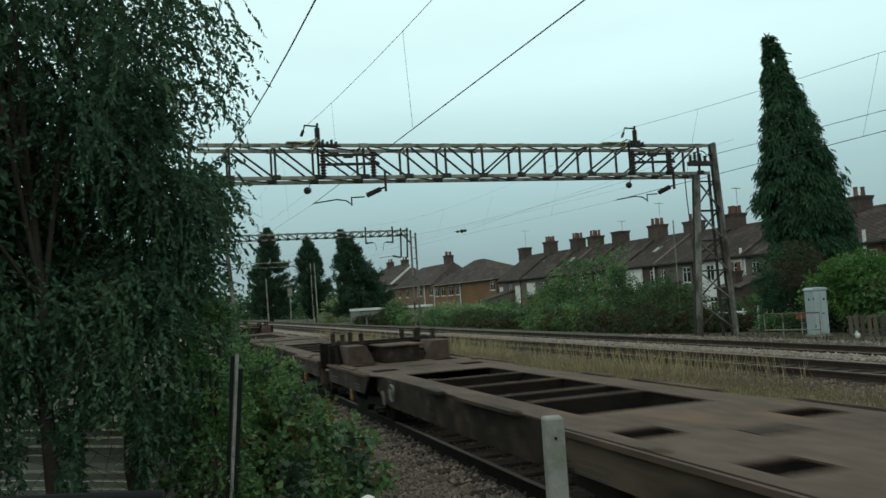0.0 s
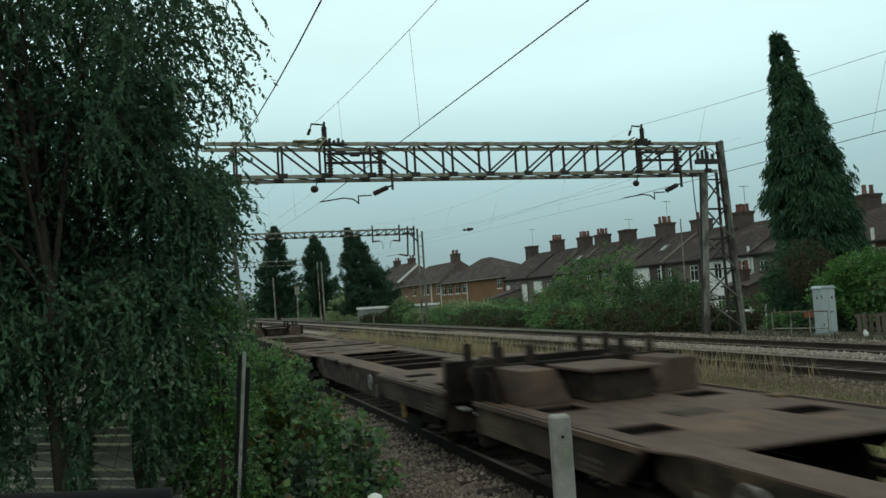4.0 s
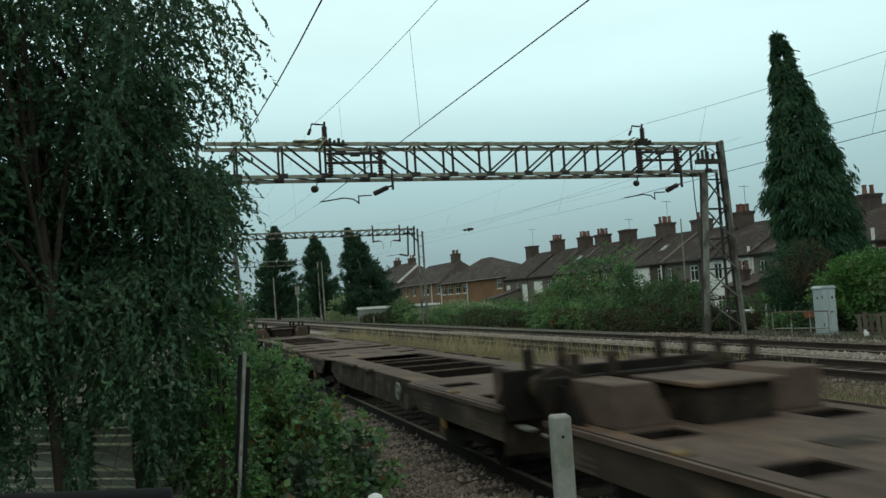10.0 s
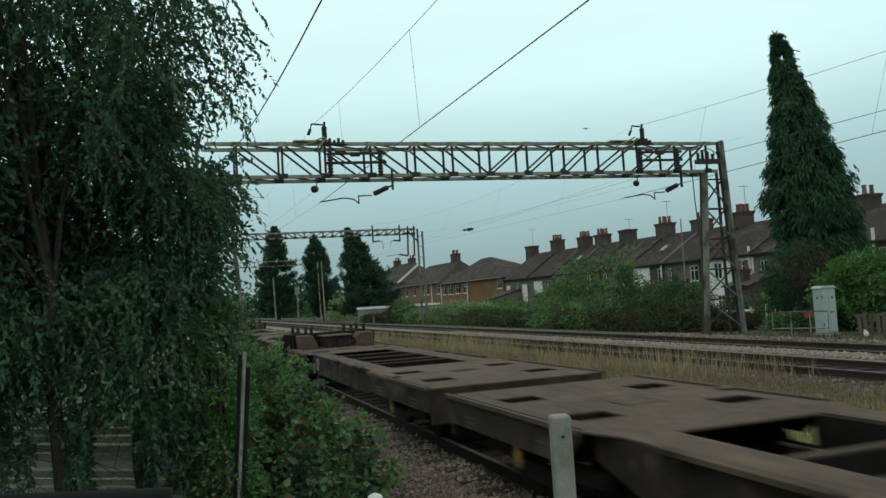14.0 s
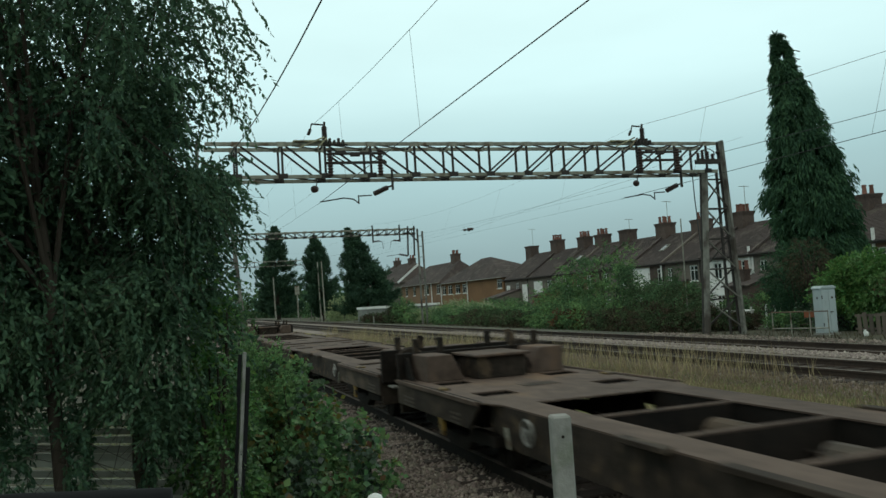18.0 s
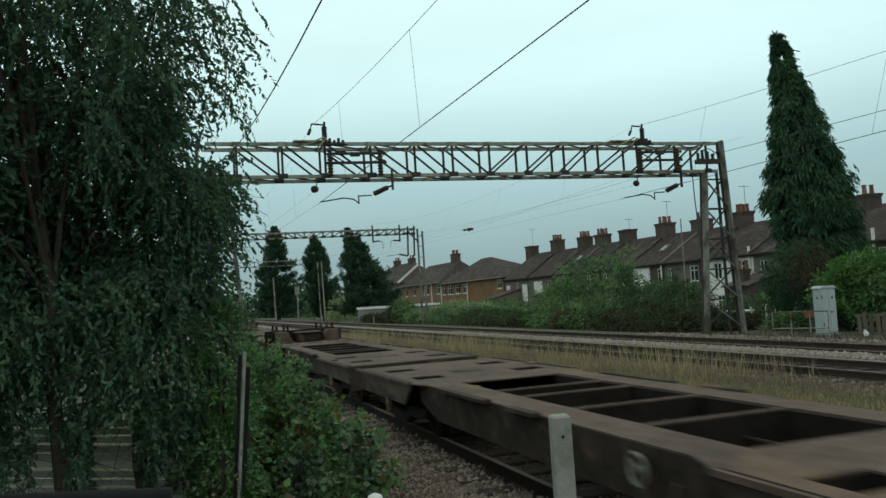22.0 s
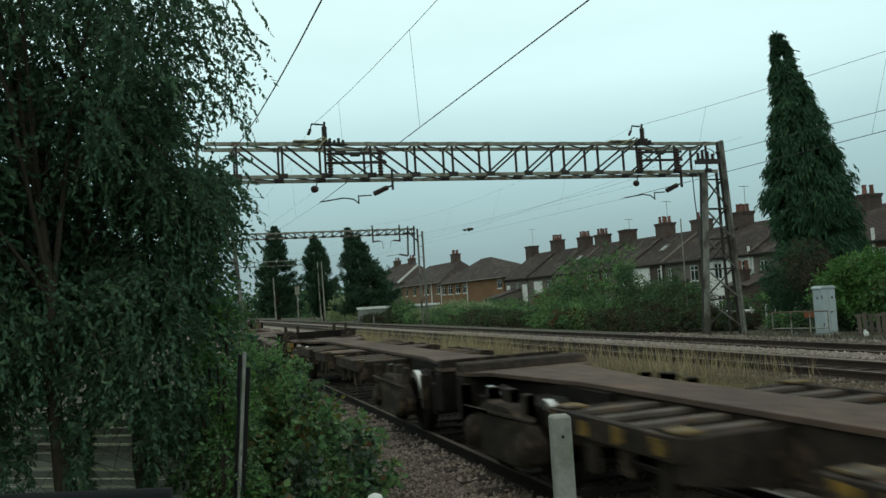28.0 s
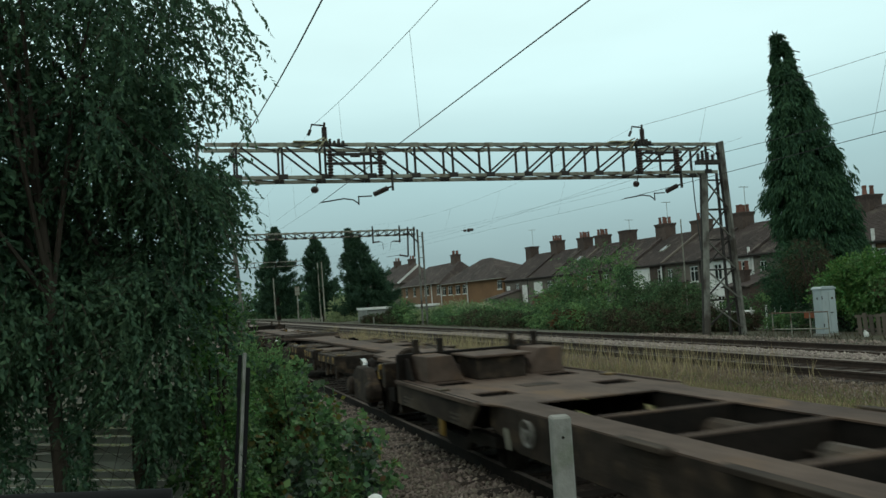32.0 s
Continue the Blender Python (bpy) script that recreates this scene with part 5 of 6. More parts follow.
# dark leaves: bramble patches, and the shade painted under the garden tree
LEAF_SHADE = material("dark_shaded_leaves", (0.050, 0.092, 0.048), (0.028, 0.054, 0.032), 0.45, 0, 2, 0.5, 0, island=0.5, trans=0.2, spec=0.45)
LEAF_YELLOW = material("yellowing_leaves", (0.20, 0.19, 0.035), (0.13, 0.11, 0.03), 0.6, 0, 2, 0.5, 0, island=0.3, trans=0.3)
LEAF_WITHERED = material("withered_sprays", (0.085, 0.070, 0.045), (0.050, 0.042, 0.030), 0.9, 0, 2, 0.5, 0, island=0.4, trans=0.2, spec=0.05)
LEAF_PAMPAS = material("pale_reed_leaves", (0.30, 0.36, 0.19), (0.19, 0.24, 0.12), 0.8, 0, 2, 0.5, 0, island=0.3, trans=0.3)
bramble()
bush("ivy_growth", (0.40, 7.75, 1.25), (0.20, 0.35, 1.15), 480, 0.055, 0.55, LEAF_BRIGHT, "fresh green climbing growth at the edge of the tree", "climber", seed=10, mat2=LEAF_BUSH)
bush("nettle_growth", (0.44, 7.25, 0.55), (0.20, 0.22, 0.75), 420, 0.050, 0.5, LEAF_BRIGHT, "fresh green nettles growing round the steel post", "weeds", seed=11, mat2=LEAF_BUSH)
bush("hedge_bush", (0.28, 8.6, 0.40), (0.50, 0.5, 1.05), 900, 0.06, 0.42, LEAF_BUSH, "tangled green hedge bush under the weeping tree", seed=9)


def cypress(name, x, y, h, r, n, mat, label, size=0.42, seed=0, group="", tufts=0.25, lean=0.0, shoulder=0.45, power=0.85, hang=0.7, fronds=260):
    """A conifer of many boughs: each bough carries a frond of sprays that thickens towards its drooping or rising tip."""
    gz = ground_z(x, y)
    root = thing(name, label, "tree", group, at=pose(x, y, gz - 0.1))
    u = (np.arange(fronds * 3) + RNG.uniform(0, 1, fronds * 3)) / (fronds * 3)
    keep = RNG.uniform(0, 1, len(u)) < np.minimum(1, (1.0 - u) / shoulder) ** power * 0.85 + 0.15
    u = u[keep]
    u = u[RNG.permutation(len(u))[:fronds]] if len(u) > fronds else u
    u = np.concatenate([u, np.linspace(0.82, 0.99, 16 if hang > 0.3 else 4)])
    a = np.arange(len(u)) * 2.39996 + RNG.uniform(-0.5, 0.5, len(u))
    zc = 0.5 + u * (h - 0.7)
    prof = np.maximum(0.10, r * np.minimum(1, (1.0 - u) / shoulder) ** power * (0.84 + 0.16 * np.minimum(1, u * 2.4)) - size * 0.6)
    wob = np.array([1 + tufts * noise.noise((math.cos(b) * 1.6 + seed, math.sin(b) * 1.6, c * 0.55)) * 1.5 for b, c in zip(a, zc)]) * RNG.uniform(1 - tufts * 0.75, 1 + tufts * 0.35, len(u))
    i = RNG.integers(0, len(u), n)
    t = RNG.uniform(0.16, 1, n) ** 0.62
    reach = (prof * wob)[i]
    rad = reach * t
    b = a[i] + RNG.normal(scale=0.26, size=n) * np.minimum(1.5, 0.8 / np.maximum(reach, 0.35))
    off = lean * np.maximum(0, u[i] - 0.35) / 0.65
    z = zc[i] + (0.35 - 0.75 * hang * t ** 2.2 + (0.35 if hang < 0.3 else 0.0) * t) * np.minimum(1, reach) + RNG.normal(scale=0.13 + size * 0.25, size=n) * np.minimum(1, 0.25 + reach)
    fit = np.clip((1 - (z - 0.5) / (h - 0.7)) / shoulder, 0.0, 1.0) ** power
    rad = np.minimum(rad, r * fit * RNG.uniform(1.02 - tufts * 0.85, 1.10 + tufts * 0.55, len(u))[i] + 0.06)
    P = np.stack([rad * np.cos(b) + off * 0.95, rad * np.sin(b) - off * 0.31, np.clip(z, 0.25, h - 0.1)], 1)
    D = np.stack([np.cos(b), np.sin(b), -hang + 2.5 * u[i] ** 12], 1) + RNG.normal(scale=0.3, size=(n, 3))
    B, Q, s, w = sprays(P, D, 5, size * 1.3, size * 0.7 * min(1, hang + 0.2), size, 0.24, 0.5)
    Q[:, 2] -= hang * 1.25
    k = B[:, 2] < h * 1.01
    B, Q, s, w = B[k], Q[k], s[k], w[k]
    ob = part("crown", leaf_mesh("crown", B, Q, s, w, mat), None, root)
    ob["kind"] = "stuff"
    bm = bmesh.new()
    tube(bm, (0, 0, -0.2), (0, 0, h * 0.5), 0.09 * r + 0.1, 0.10, 8)
    top = lean
    tube(bm, (0, 0, h * 0.5), (top * 0.9, -top * 0.3, h * 0.98), 0.10, 0.02, 6)
    part("trunk", bm, BARK, root)
    bm = bmesh.new()
    for k in range(60):
        i = int(k * n / 60)
        tube(bm, (P[i, 0] * 0.15, P[i, 1] * 0.15, max(0.3, P[i, 2] - 0.3)), tuple(P[i]), 0.03, 0.01, 4, False)
    part("limb_growth", bm, BARK, root)["kind"] = "stuff"
    return root


cypress("tall_cypress", 31.08, 33.85, 15.2, 2.15, 29000, LEAF_CONIFER, "tall tapering dark green cypress with shaggy drooping sprays", 0.25, 2, tufts=0.27, lean=-1.26, shoulder=0.54, power=0.80, fronds=500)
cypress("far_cypress", 20.7, 170, 18.4, 5.0, 11000, LEAF_DARK, "dark broad cypress tree beside the line", 0.62, 5, "far cypresses", 0.50, shoulder=0.80, power=0.85, hang=-0.6, fronds=170)
cypress("far_cypress", 22.2, 128, 12.9, 2.8, 7500, LEAF_DARK, "dark slim cypress tree beside the line", 0.48, 8, "far cypresses", 0.60, lean=-0.8, shoulder=0.75, power=0.80, hang=-0.7, fronds=120)
cypress("far_cypress", 23.1, 101, 11.5, 4.3, 14000, LEAF_DARK, "dark broad cypress tree beside the line", 0.38, 11, "far cypresses", 0.46, lean=-1.9, shoulder=1.0, power=0.92, hang=-0.6, fronds=200)
# growth round the foot of the tall cypress
bush("withered_shrub", (27.75, 31.0, 2.55), (1.05, 0.4, 0.95), 300, 0.17, 0.16, LEAF_WITHERED, "brown withered sprays hanging at the foot of the cypress", seed=61, bumps=0.3, gaps=-0.2, droop=0.4)
bush("conifer_shrub", (28.3, 32.6, 1.75), (1.55, 0.9, 1.55), 1500, 0.17, 0.24, LEAF_CONIFER, "dark green shaggy conifer shrub below the cypress", seed=62, bumps=0.25, gaps=-0.25, droop=0.3)
bush("garden_tree", (28.1, 27.6, 1.22), (2.62, 1.9, 1.42), 3000, 0.15, 0.55, LEAF_BRIGHT, "fresh green domed garden tree beside the cabinet", "tree", seed=12, mat2=LEAF_LUSH, bumps=0.14, gaps=-0.16)
bush("garden_hedge", (31.7, 40.0, 0.45), (2.1, 0.9, 0.55), 900, 0.13, 0.45, LEAF_BANK, "overgrown green hedge in the terrace garden", "hedge", seed=63, mat2=LEAF_LUSH)
# added dark leaves put the garden tree's own shade into colour
bush("garden_hedge", (27.6, 28.6, -0.1), (2.6, 0.9, 0.75), 1300, 0.13, 0.5, LEAF_SHADE, "dark leaves added for the shade under the garden tree", "hedge", seed=13)
bush("garden_tree", (26.4, 47.5, 1.75), (2.4, 2.4, 2.4), 2000, 0.19, 0.4, LEAF_BANK, "round green bushy tree behind the tracks", "tree", seed=14, mat2=LEAF_LUSH)
bush("garden_tree", (24.4, 49.5, 0.9), (1.9, 1.9, 1.7), 1300, 0.17, 0.45, LEAF_LUSH, "low round green tree behind the tracks", "tree", seed=15, mat2=LEAF_BANK)
bush("bank_bush", (25.7, 39.0, 0.55), (1.9, 1.9, 1.75), 2200, 0.14, 0.4, LEAF_DEEP, "dark green bank bush behind the tracks", group="bank bushes", seed=16, mat2=LEAF_BANK)
bush("bank_bush", (27.9, 45.0, 0.55), (2.2, 2.2, 1.5), 1600, 0.16, 0.4, LEAF_BANK, "dense green bank bush behind the tracks", group="bank bushes", seed=17, mat2=LEAF_DEEP)
NEAR_BUSHES = ((23.2, 43.5, 1.7, 1.0, LEAF_LUSH), (22.9, 47.0, 1.6, 0.9, LEAF_BANK), (22.1, 44.6, 0.7, 0.55, LEAF_RUST), (23.3, 51.0, 1.9, 1.05, LEAF_LUSH), (22.4, 39.2, 1.4, 0.55, LEAF_DEEP),
          (22.4, 54.0, 1.6, 0.6, LEAF_DEEP), (24.2, 56.0, 2.2, 0.85, LEAF_BANK), (22.6, 58.5, 2.0, 0.65, LEAF_DEEP), (24.4, 61.5, 2.3, 0.9, LEAF_LUSH), (23.0, 64.0, 2.2, 0.8, LEAF_DEEP))
FAR_BUSHES = ((24.2, 67.0, 2.4, 1.05, LEAF_LUSH), (25.3, 70.5, 2.0, 1.60, LEAF_FLOWER), (23.2, 70.5, 2.2, 0.9, LEAF_BANK), (24.6, 74.0, 2.6, 1.1, LEAF_BANK), (25.6, 78.0, 2.2, 1.85, LEAF_FLOWER),
          (24.0, 79.0, 2.6, 1.05, LEAF_PAMPAS), (23.6, 86.0, 1.1, 2.3, LEAF_BANK), (22.6, 80.0, 1.6, 0.9, LEAF_LUSH), (23.3, 88.0, 0.8, 1.5, LEAF_WITHERED), (20.6, 86.0, 1.6, 0.5, LEAF_DEEP),
          (22.8, 35.8, 1.2, 0.6, LEAF_DEEP), (24.4, 34.2, 1.0, 0.40, LEAF_DEEP), (25.3, 33.4, 0.9, 0.15, LEAF_WITHERED), (26.4, 30.8, 0.9, 0.1, LEAF_BANK), (27.5, 24.0, 1.8, 1.1, LEAF_BANK),
          (24.1, 121.0, 1.9, 3.5, LEAF_PAMPAS), (29.0, 57.0, 2.6, 1.5, LEAF_BANK), (30.0, 75.0, 3.2, 1.2, LEAF_BANK), (27.0, 135.0, 4.0, 2.6, LEAF_BANK), (34.0, 52.0, 2.2, 1.4, LEAF_DEEP))
WORDS = {LEAF_RUST.name: "rusty brown bank bush behind the tracks", LEAF_PAMPAS.name: "pale reedy clump beside the line", LEAF_LUSH.name: "lush bright green bank bush behind the tracks",
         LEAF_DEEP.name: "low dark green tangled bank bush", LEAF_FLOWER.name: "green bank bush with pale flower heads", LEAF_WITHERED.name: "withered brown shrub on the bank"}
MOTTLE = {LEAF_BANK.name: LEAF_LUSH, LEAF_LUSH.name: LEAF_BANK, LEAF_DEEP.name: LEAF_WITHERED, LEAF_FLOWER.name: LEAF_LUSH, LEAF_WITHERED.name: LEAF_DEEP, LEAF_RUST.name: LEAF_BANK}
for k, (x, y, r, h, mt) in enumerate(NEAR_BUSHES + FAR_BUSHES):
    h *= 0.66 if y > 50 and x < 26 else 1.0
    x += 1.2 if 50 < y < 84 and x < 26 else 0.0
    bush("bank_bush", (x, y, h * 0.40), (r, r * 1.2, h * 0.85), 900, 0.09 + 0.0012 * y, 0.45, mt, WORDS.get(mt.name, "green bank bush behind the tracks"), group="bank bushes", seed=20 + k, twigs=4, mat2=MOTTLE.get(mt.name))


def blades(name, n, xr, yr, h, w, mat, label, lean=0.35, clump=0.0):
    X, Y = RNG.uniform(*xr, n), RNG.uniform(yr[0] ** 0.5, yr[1] ** 0.5, n) ** 2
    if clump:
        k = np.array([noise.noise((a * 0.6, b * 0.22, 5.0)) for a, b in zip(X, Y)])
        X, Y = X[k > clump], Y[k > clump]
    Z = np.array([ground_z(a, b) for a, b in zip(X, Y)]) - 0.02
    D = RNG.normal(scale=lean, size=(len(X), 3))
    D[:, 2] = 1
    ob = tagged(new(name, leaf_mesh(name, np.stack([X, Y, Z], 1), D, h * RNG.uniform(0.5, 1.3, len(X)), w, mat)), label, "grass", kind="stuff")
    return ob


blades("dry_grass", 42000, (6.3, 10.5), (3, 75), 0.16, 0.012, STRAW, "dry straw-coloured grass between the tracks")
blades("green_grass", 42000, (6.0, 10.1), (2, 75), 0.13, 0.014, GREENGRASS, "short green grass between the tracks")
blades("sparse_dry_grass", 26000, (9.8, 11.8), (7, 60), 0.17, 0.012, BROWNGRASS, "thin dry grass growing in the ballast shoulder", 0.45)
blades("sparse_green_weeds", 13000, (9.8, 11.4), (7, 50), 0.11, 0.02, GREENGRASS, "low green weeds in the ballast shoulder", 0.6, 0.0)
blades("tall_dry_grass", 5600, (9.6, 11.4), (14, 60), 0.78, 0.011, STRAW, "tall dry grass stems beside the tracks", 0.24, 0.05)
blades("seeding_grass", 800, (11.0, 12.1), (13, 55), 0.72, 0.012, STRAW, "scattered pale seeding grass stems beside the rails", 0.2)
blades("lineside_grass", 2200, (19.8, 24.0), (20, 100), 0.22, 0.03, LEAF_WITHERED, "rough grass on the far bank", 0.4)
blades("near_grass", 5000, (-2.0, 2.0), (5, 22), 0.25, 0.012, GREENGRASS, "rough green grass under the bushes", 0.4)


def chips(name, n, xr, yr, size, mat, label):
    """Loose ballast: small broken stones."""
    X, Y = RNG.uniform(*xr, n), RNG.uniform(*yr, n)
    Z = np.array([ground_z(a, b) for a, b in zip(X, Y)])
    base = np.array([(1, 0, 0), (-1, 0, 0), (0, 1, 0), (0, -1, 0), (0, 0, 1), (0, 0, -1)], float)
    V = base[None] * RNG.uniform(0.55, 1.25, (n, 6, 1)) + RNG.normal(scale=0.28, size=(n, 6, 3))
    V = V * (size * RNG.uniform(0.6, 1.4, (n, 1, 1)))
    V[:, :, 2] *= 0.75
    V = V + np.stack([X, Y, Z + size * 0.3], 1)[:, None, :]
    F = np.array([(0, 2, 4), (2, 1, 4), (1, 3, 4), (3, 0, 4), (2, 0, 5), (1, 2, 5), (3, 1, 5), (0, 3, 5)])
    idx = (np.arange(n) * 6)[:, None, None] + F[None]
    me = bpy.data.meshes.new(name)
    me.vertices.add(6 * n)
    me.vertices.foreach_set("co", V.astype(np.float32).ravel())
    me.loops.add(24 * n)
    me.loops.foreach_set("vertex_index", idx.astype(np.int32).ravel())
    me.polygons.add(8 * n)
    me.polygons.foreach_set("loop_start", (np.arange(8 * n) * 3).astype(np.int32))
    me.update(calc_edges=True)
    me.materials.append(mat)
    tagged(new(name, me), label, "ballast", kind="stuff")


chips("ballast_stones", 30000, (1.5, 3.5), (4.5, 20.0), 0.025, STONE, "loose brown and grey ballast stones beside the track")
# dark colour stands for the train's shade between the near rails
chips("ballast_stones", 6000, (3.2, 5.4), (4.0, 26.0), 0.030, SHADED_CHIPS, "dark ballast stones between the rails, train shade in the colour")
chips("ballast_stones", 2500, (2.75, 3.5), (4.0, 18.0), 0.045, STONE, "ballast stones heaped over the sleeper ends")
chips("ballast_stones", 5000, (10.9, 12.3), (10.0, 34.0), 0.035, STONE, "brown ballast stones on the shoulder of the bed")
chips("ballast_stones", 1300, (17.7, 18.9), (16.0, 30.0), 0.045, STONE, "pale ballast stones beyond the far track")
chips("ballast_stones", 9000, (14.4, 15.4), (12.0, 45.0), 0.042, PALE_CHIPS, "pale ballast stones between two tracks")


# ------------------------------------------------------------------ houses
def wall_with_windows(root, x, y0, y1, z0, z1, wins, mat, name="wall"):
    """A rear wall in the plane x, 0.25 m thick, with window openings (y0, y1, z0, z1) through it."""
    ys = sorted({y0, y1, *[v for w in wins for v in w[:2]]})
    zs = sorted({z0, z1, *[v for w in wins for v in w[2:4]]})
    bm = bmesh.new()
    for a, b in zip(ys, ys[1:]):
        for c, d in zip(zs, zs[1:]):
            if not any(w[0] < (a + b) / 2 < w[1] and w[2] < (c + d) / 2 < w[3] for w in wins):
                box(bm, x, a, c, x + 0.25, b, d)
    bmesh.ops.remove_doubles(bm, verts=bm.verts, dist=0.0005)
    return part(name, bm, mat, root)


def window(root, x, w):
    a, b, c, d = w[:4]
    bm = bmesh.new()
    t = 0.07
    ys = [a, a + t, (a + b) / 2 - t / 2, (a + b) / 2 + t / 2, b - t, b]
    zs = [c, c + t, d - 0.42, d - 0.37, d - t, d]
    for i in range(5):
        for j in range(5):
            if i not in (1, 3) or j not in (1, 3):
                box(bm, x + 0.05, ys[i], zs[j], x + 0.11, ys[i + 1], zs[j + 1])
    bmesh.ops.remove_doubles(bm, verts=bm.verts, dist=0.0005)
    win = part("window", bm, WHITE, root, "white-framed window")
    for p, q in ((a + t, (a + b) / 2 - t / 2), ((a + b) / 2 + t / 2, b - t)):
        bm = bmesh.new()
        box(bm, x + 0.075, p, c + t, x + 0.085, q, d - t)
        part("pane", bm, PANE, win)
    bm = bmesh.new()
    box(bm, x - 0.06, a - 0.06, c - 0.08, x + 0.06, b + 0.06, c - 0.003)
    part("sill", bm, RENDERED, win)


def chimney(root, x, y, z0, z1, wx, wy, pots, mat=REDBRICK):
    bm = bmesh.new()
    box(bm, x - wx / 2, y - wy / 2, z0, x + wx / 2, y + wy / 2, z1)
    for k in range(3):
        e = 0.03 * (k + 1)
        box(bm, x - wx / 2 - e, y - wy / 2 - e, z1 + 0.09 * k - 0.25, x + wx / 2 + e, y + wy / 2 + e, z1 + 0.09 * k - 0.165)
    ch = part("chimney", bm, mat, root, "brick chimney stack with clay pots")
    for k in range(pots):
        bm = bmesh.new()
        row = max(1, (pots + 1) // 2)
        py = y + ((k % row) - (row - 1) / 2) * (wy * 0.75 / row)
        qx = x + (0.30 if k < row else -0.30) * (1 if pots > 1 else 0)
        lathe(bm, (qx, py, z1 + 0.02), (0, 0, 1), [(0, 0.17), (0.10, 0.15), (0.50, 0.12), (0.54, 0.155), (0.62, 0.14)], 8)
        part("chimney_pot", bm, POT, ch, "red clay pot")


def roof_slope(root, y0, y1, xe, ze, xr, zr, back, rows=26):
    """A tiled slope of lapped courses from the eaves (xe, ze) to the ridge (xr, zr), and the far slope plain."""
    bm = bmesh.new()
    n = Vector((-(zr - ze), 0, xr - xe)).normalized() * 0.035
    pts = []
    for k in range(rows):
        a, b = k / rows, (k + 1) / rows
        pts.append((xe + (xr - xe) * a + n.x, ze + (zr - ze) * a + n.z))
        pts.append((xe + (xr - xe) * b, ze + (zr - ze) * b))
    pts += [(xr, zr - 0.12), (xe, ze - 0.12)]
    prism(bm, pts, "y", y0, y1)
    part("roof", bm, ROOF, root, "dark brown tiled roof slope")
    bm = bmesh.new()
    prism(bm, [(xr, zr), (back, ze), (back, ze - 0.08), (xr, zr - 0.1)], "y", y0, y1)
    part("far_roof", bm, ROOF, root)
    bm = bmesh.new()
    prism(bm, [(xr - 0.14, zr - 0.05), (xr, zr + 0.09), (xr + 0.14, zr - 0.05)], "y", y0, y1)
    part("ridge_tiles", bm, ROOF, root)


def terrace_house(y0, y1, ze, zr, mat, wins, label, skylight=False, party=True, stacks=(), ext=None, white=(), pipes=()):
    root = thing("terraced_house", label, "house", "terraced houses")
    x, xr, back = 40.0, 44.0, 48.0
    ws = [(y0 + a, y0 + a + w, z, z + h) for a, w, z, h in wins]
    wall_with_windows(root, x, y0 + 0.01, y1 - 0.01, -1.4, ze, ws, mat)
    for w in ws:
        window(root, x, w)
    for yy in (y0 + 0.01, y1 - 0.21):
        bm = bmesh.new()
        prism(bm, [(x + 0.25, -1.4), (x + 0.25, ze - 0.15), (xr, zr - 0.2), (back, ze - 0.15), (back, -1.4)], "y", yy, yy + 0.2)
        part("party_wall", bm, mat, root)
    bm = bmesh.new()
    box(bm, back - 0.25, y0 + 0.01, -1.4, back, y1 - 0.01, ze - 0.1)
    part("front_wall", bm, BRICK, root)
    roof_slope(root, y0, y1, x - 0.28, ze - 0.08, xr, zr, back + 0.3)
    bm = bmesh.new()
    tube(bm, (x - 0.33, y0, ze - 0.06), (x - 0.33, y1, ze - 0.06), 0.06, n=6)
    part("gutter", bm, DARKSTEEL, root)
    bm = bmesh.new()
    tube(bm, (x - 0.08, y0 + 0.3, ze - 0.1), (x - 0.08, y0 + 0.3, -1.3), 0.045, n=6)
    part("downpipe", bm, DARKSTEEL, root)
    if party:
        bm = bmesh.new()
        n = Vector((-(zr - ze), 0, 4.28)).normalized() * 0.16
        prism(bm, [(x - 0.3, ze - 0.05), (x - 0.3 + n.x, ze - 0.05 + n.z), (xr + n.x, zr + n.z), (xr, zr)], "y", y0 - 0.12, y0 + 0.12)
        part("parapet", bm, PEBBLE if skylight else ROOF, root, "cemented party wall edge")
    for cy, cz, n in stacks:
        chimney(root, xr, cy, zr - 0.7, cz - 0.12, 1.1, 1.65, n)
    for yy, c, d in pipes:
        bm = bmesh.new()
        tube(bm, (x - 0.10, yy, c), (x - 0.10, yy, d), 0.10, n=8)
        part("soil_pipe", bm, WHITE, root, "white soil pipe")
    for a, b, c, d in white:
        bm = bmesh.new()
        box(bm, x - 0.05, a, c, x - 0.003, b, d)
        part("painted_panel", bm, RENDERED, root, "white painted wall panel")
    if skylight:
        bm = bmesh.new()
        m = Matrix.Translation(((x + xr) / 2, (y0 + y1) / 2, (ze + zr) / 2 + 0.06)) @ Matrix.Rotation(-math.atan2(zr - ze, 4.2), 4, "Y")
        box(bm, -0.5, -0.35, -0.02, 0.5, 0.35, 0.09, m)
        sk = part("skylight", bm, GALV, root, "metal-framed skylight")
        bm = bmesh.new()
        box(bm, -0.42, -0.28, 0.092, 0.42, 0.28, 0.10, m)
        part("pane", bm, PANE, sk)
    if ext:
        a, w, ez, emat = ext
        bm = bmesh.new()
        prism(bm, [(36.6, -1.4), (36.6, ez), (39.99, ez + 0.9), (39.99, -1.4)], "y", y0 + a, y0 + a + w)
        part("back_extension", bm, emat, root, "rear extension with sloping roof")
        bm = bmesh.new()
        prism(bm, [(36.4, ez + 0.0), (36.4, ez + 0.10), (39.98, ez + 1.05), (39.98, ez + 0.95)], "y", y0 + a - 0.1, y0 + a + w + 0.1)
        part("extension_roof", bm, ROOF, root)
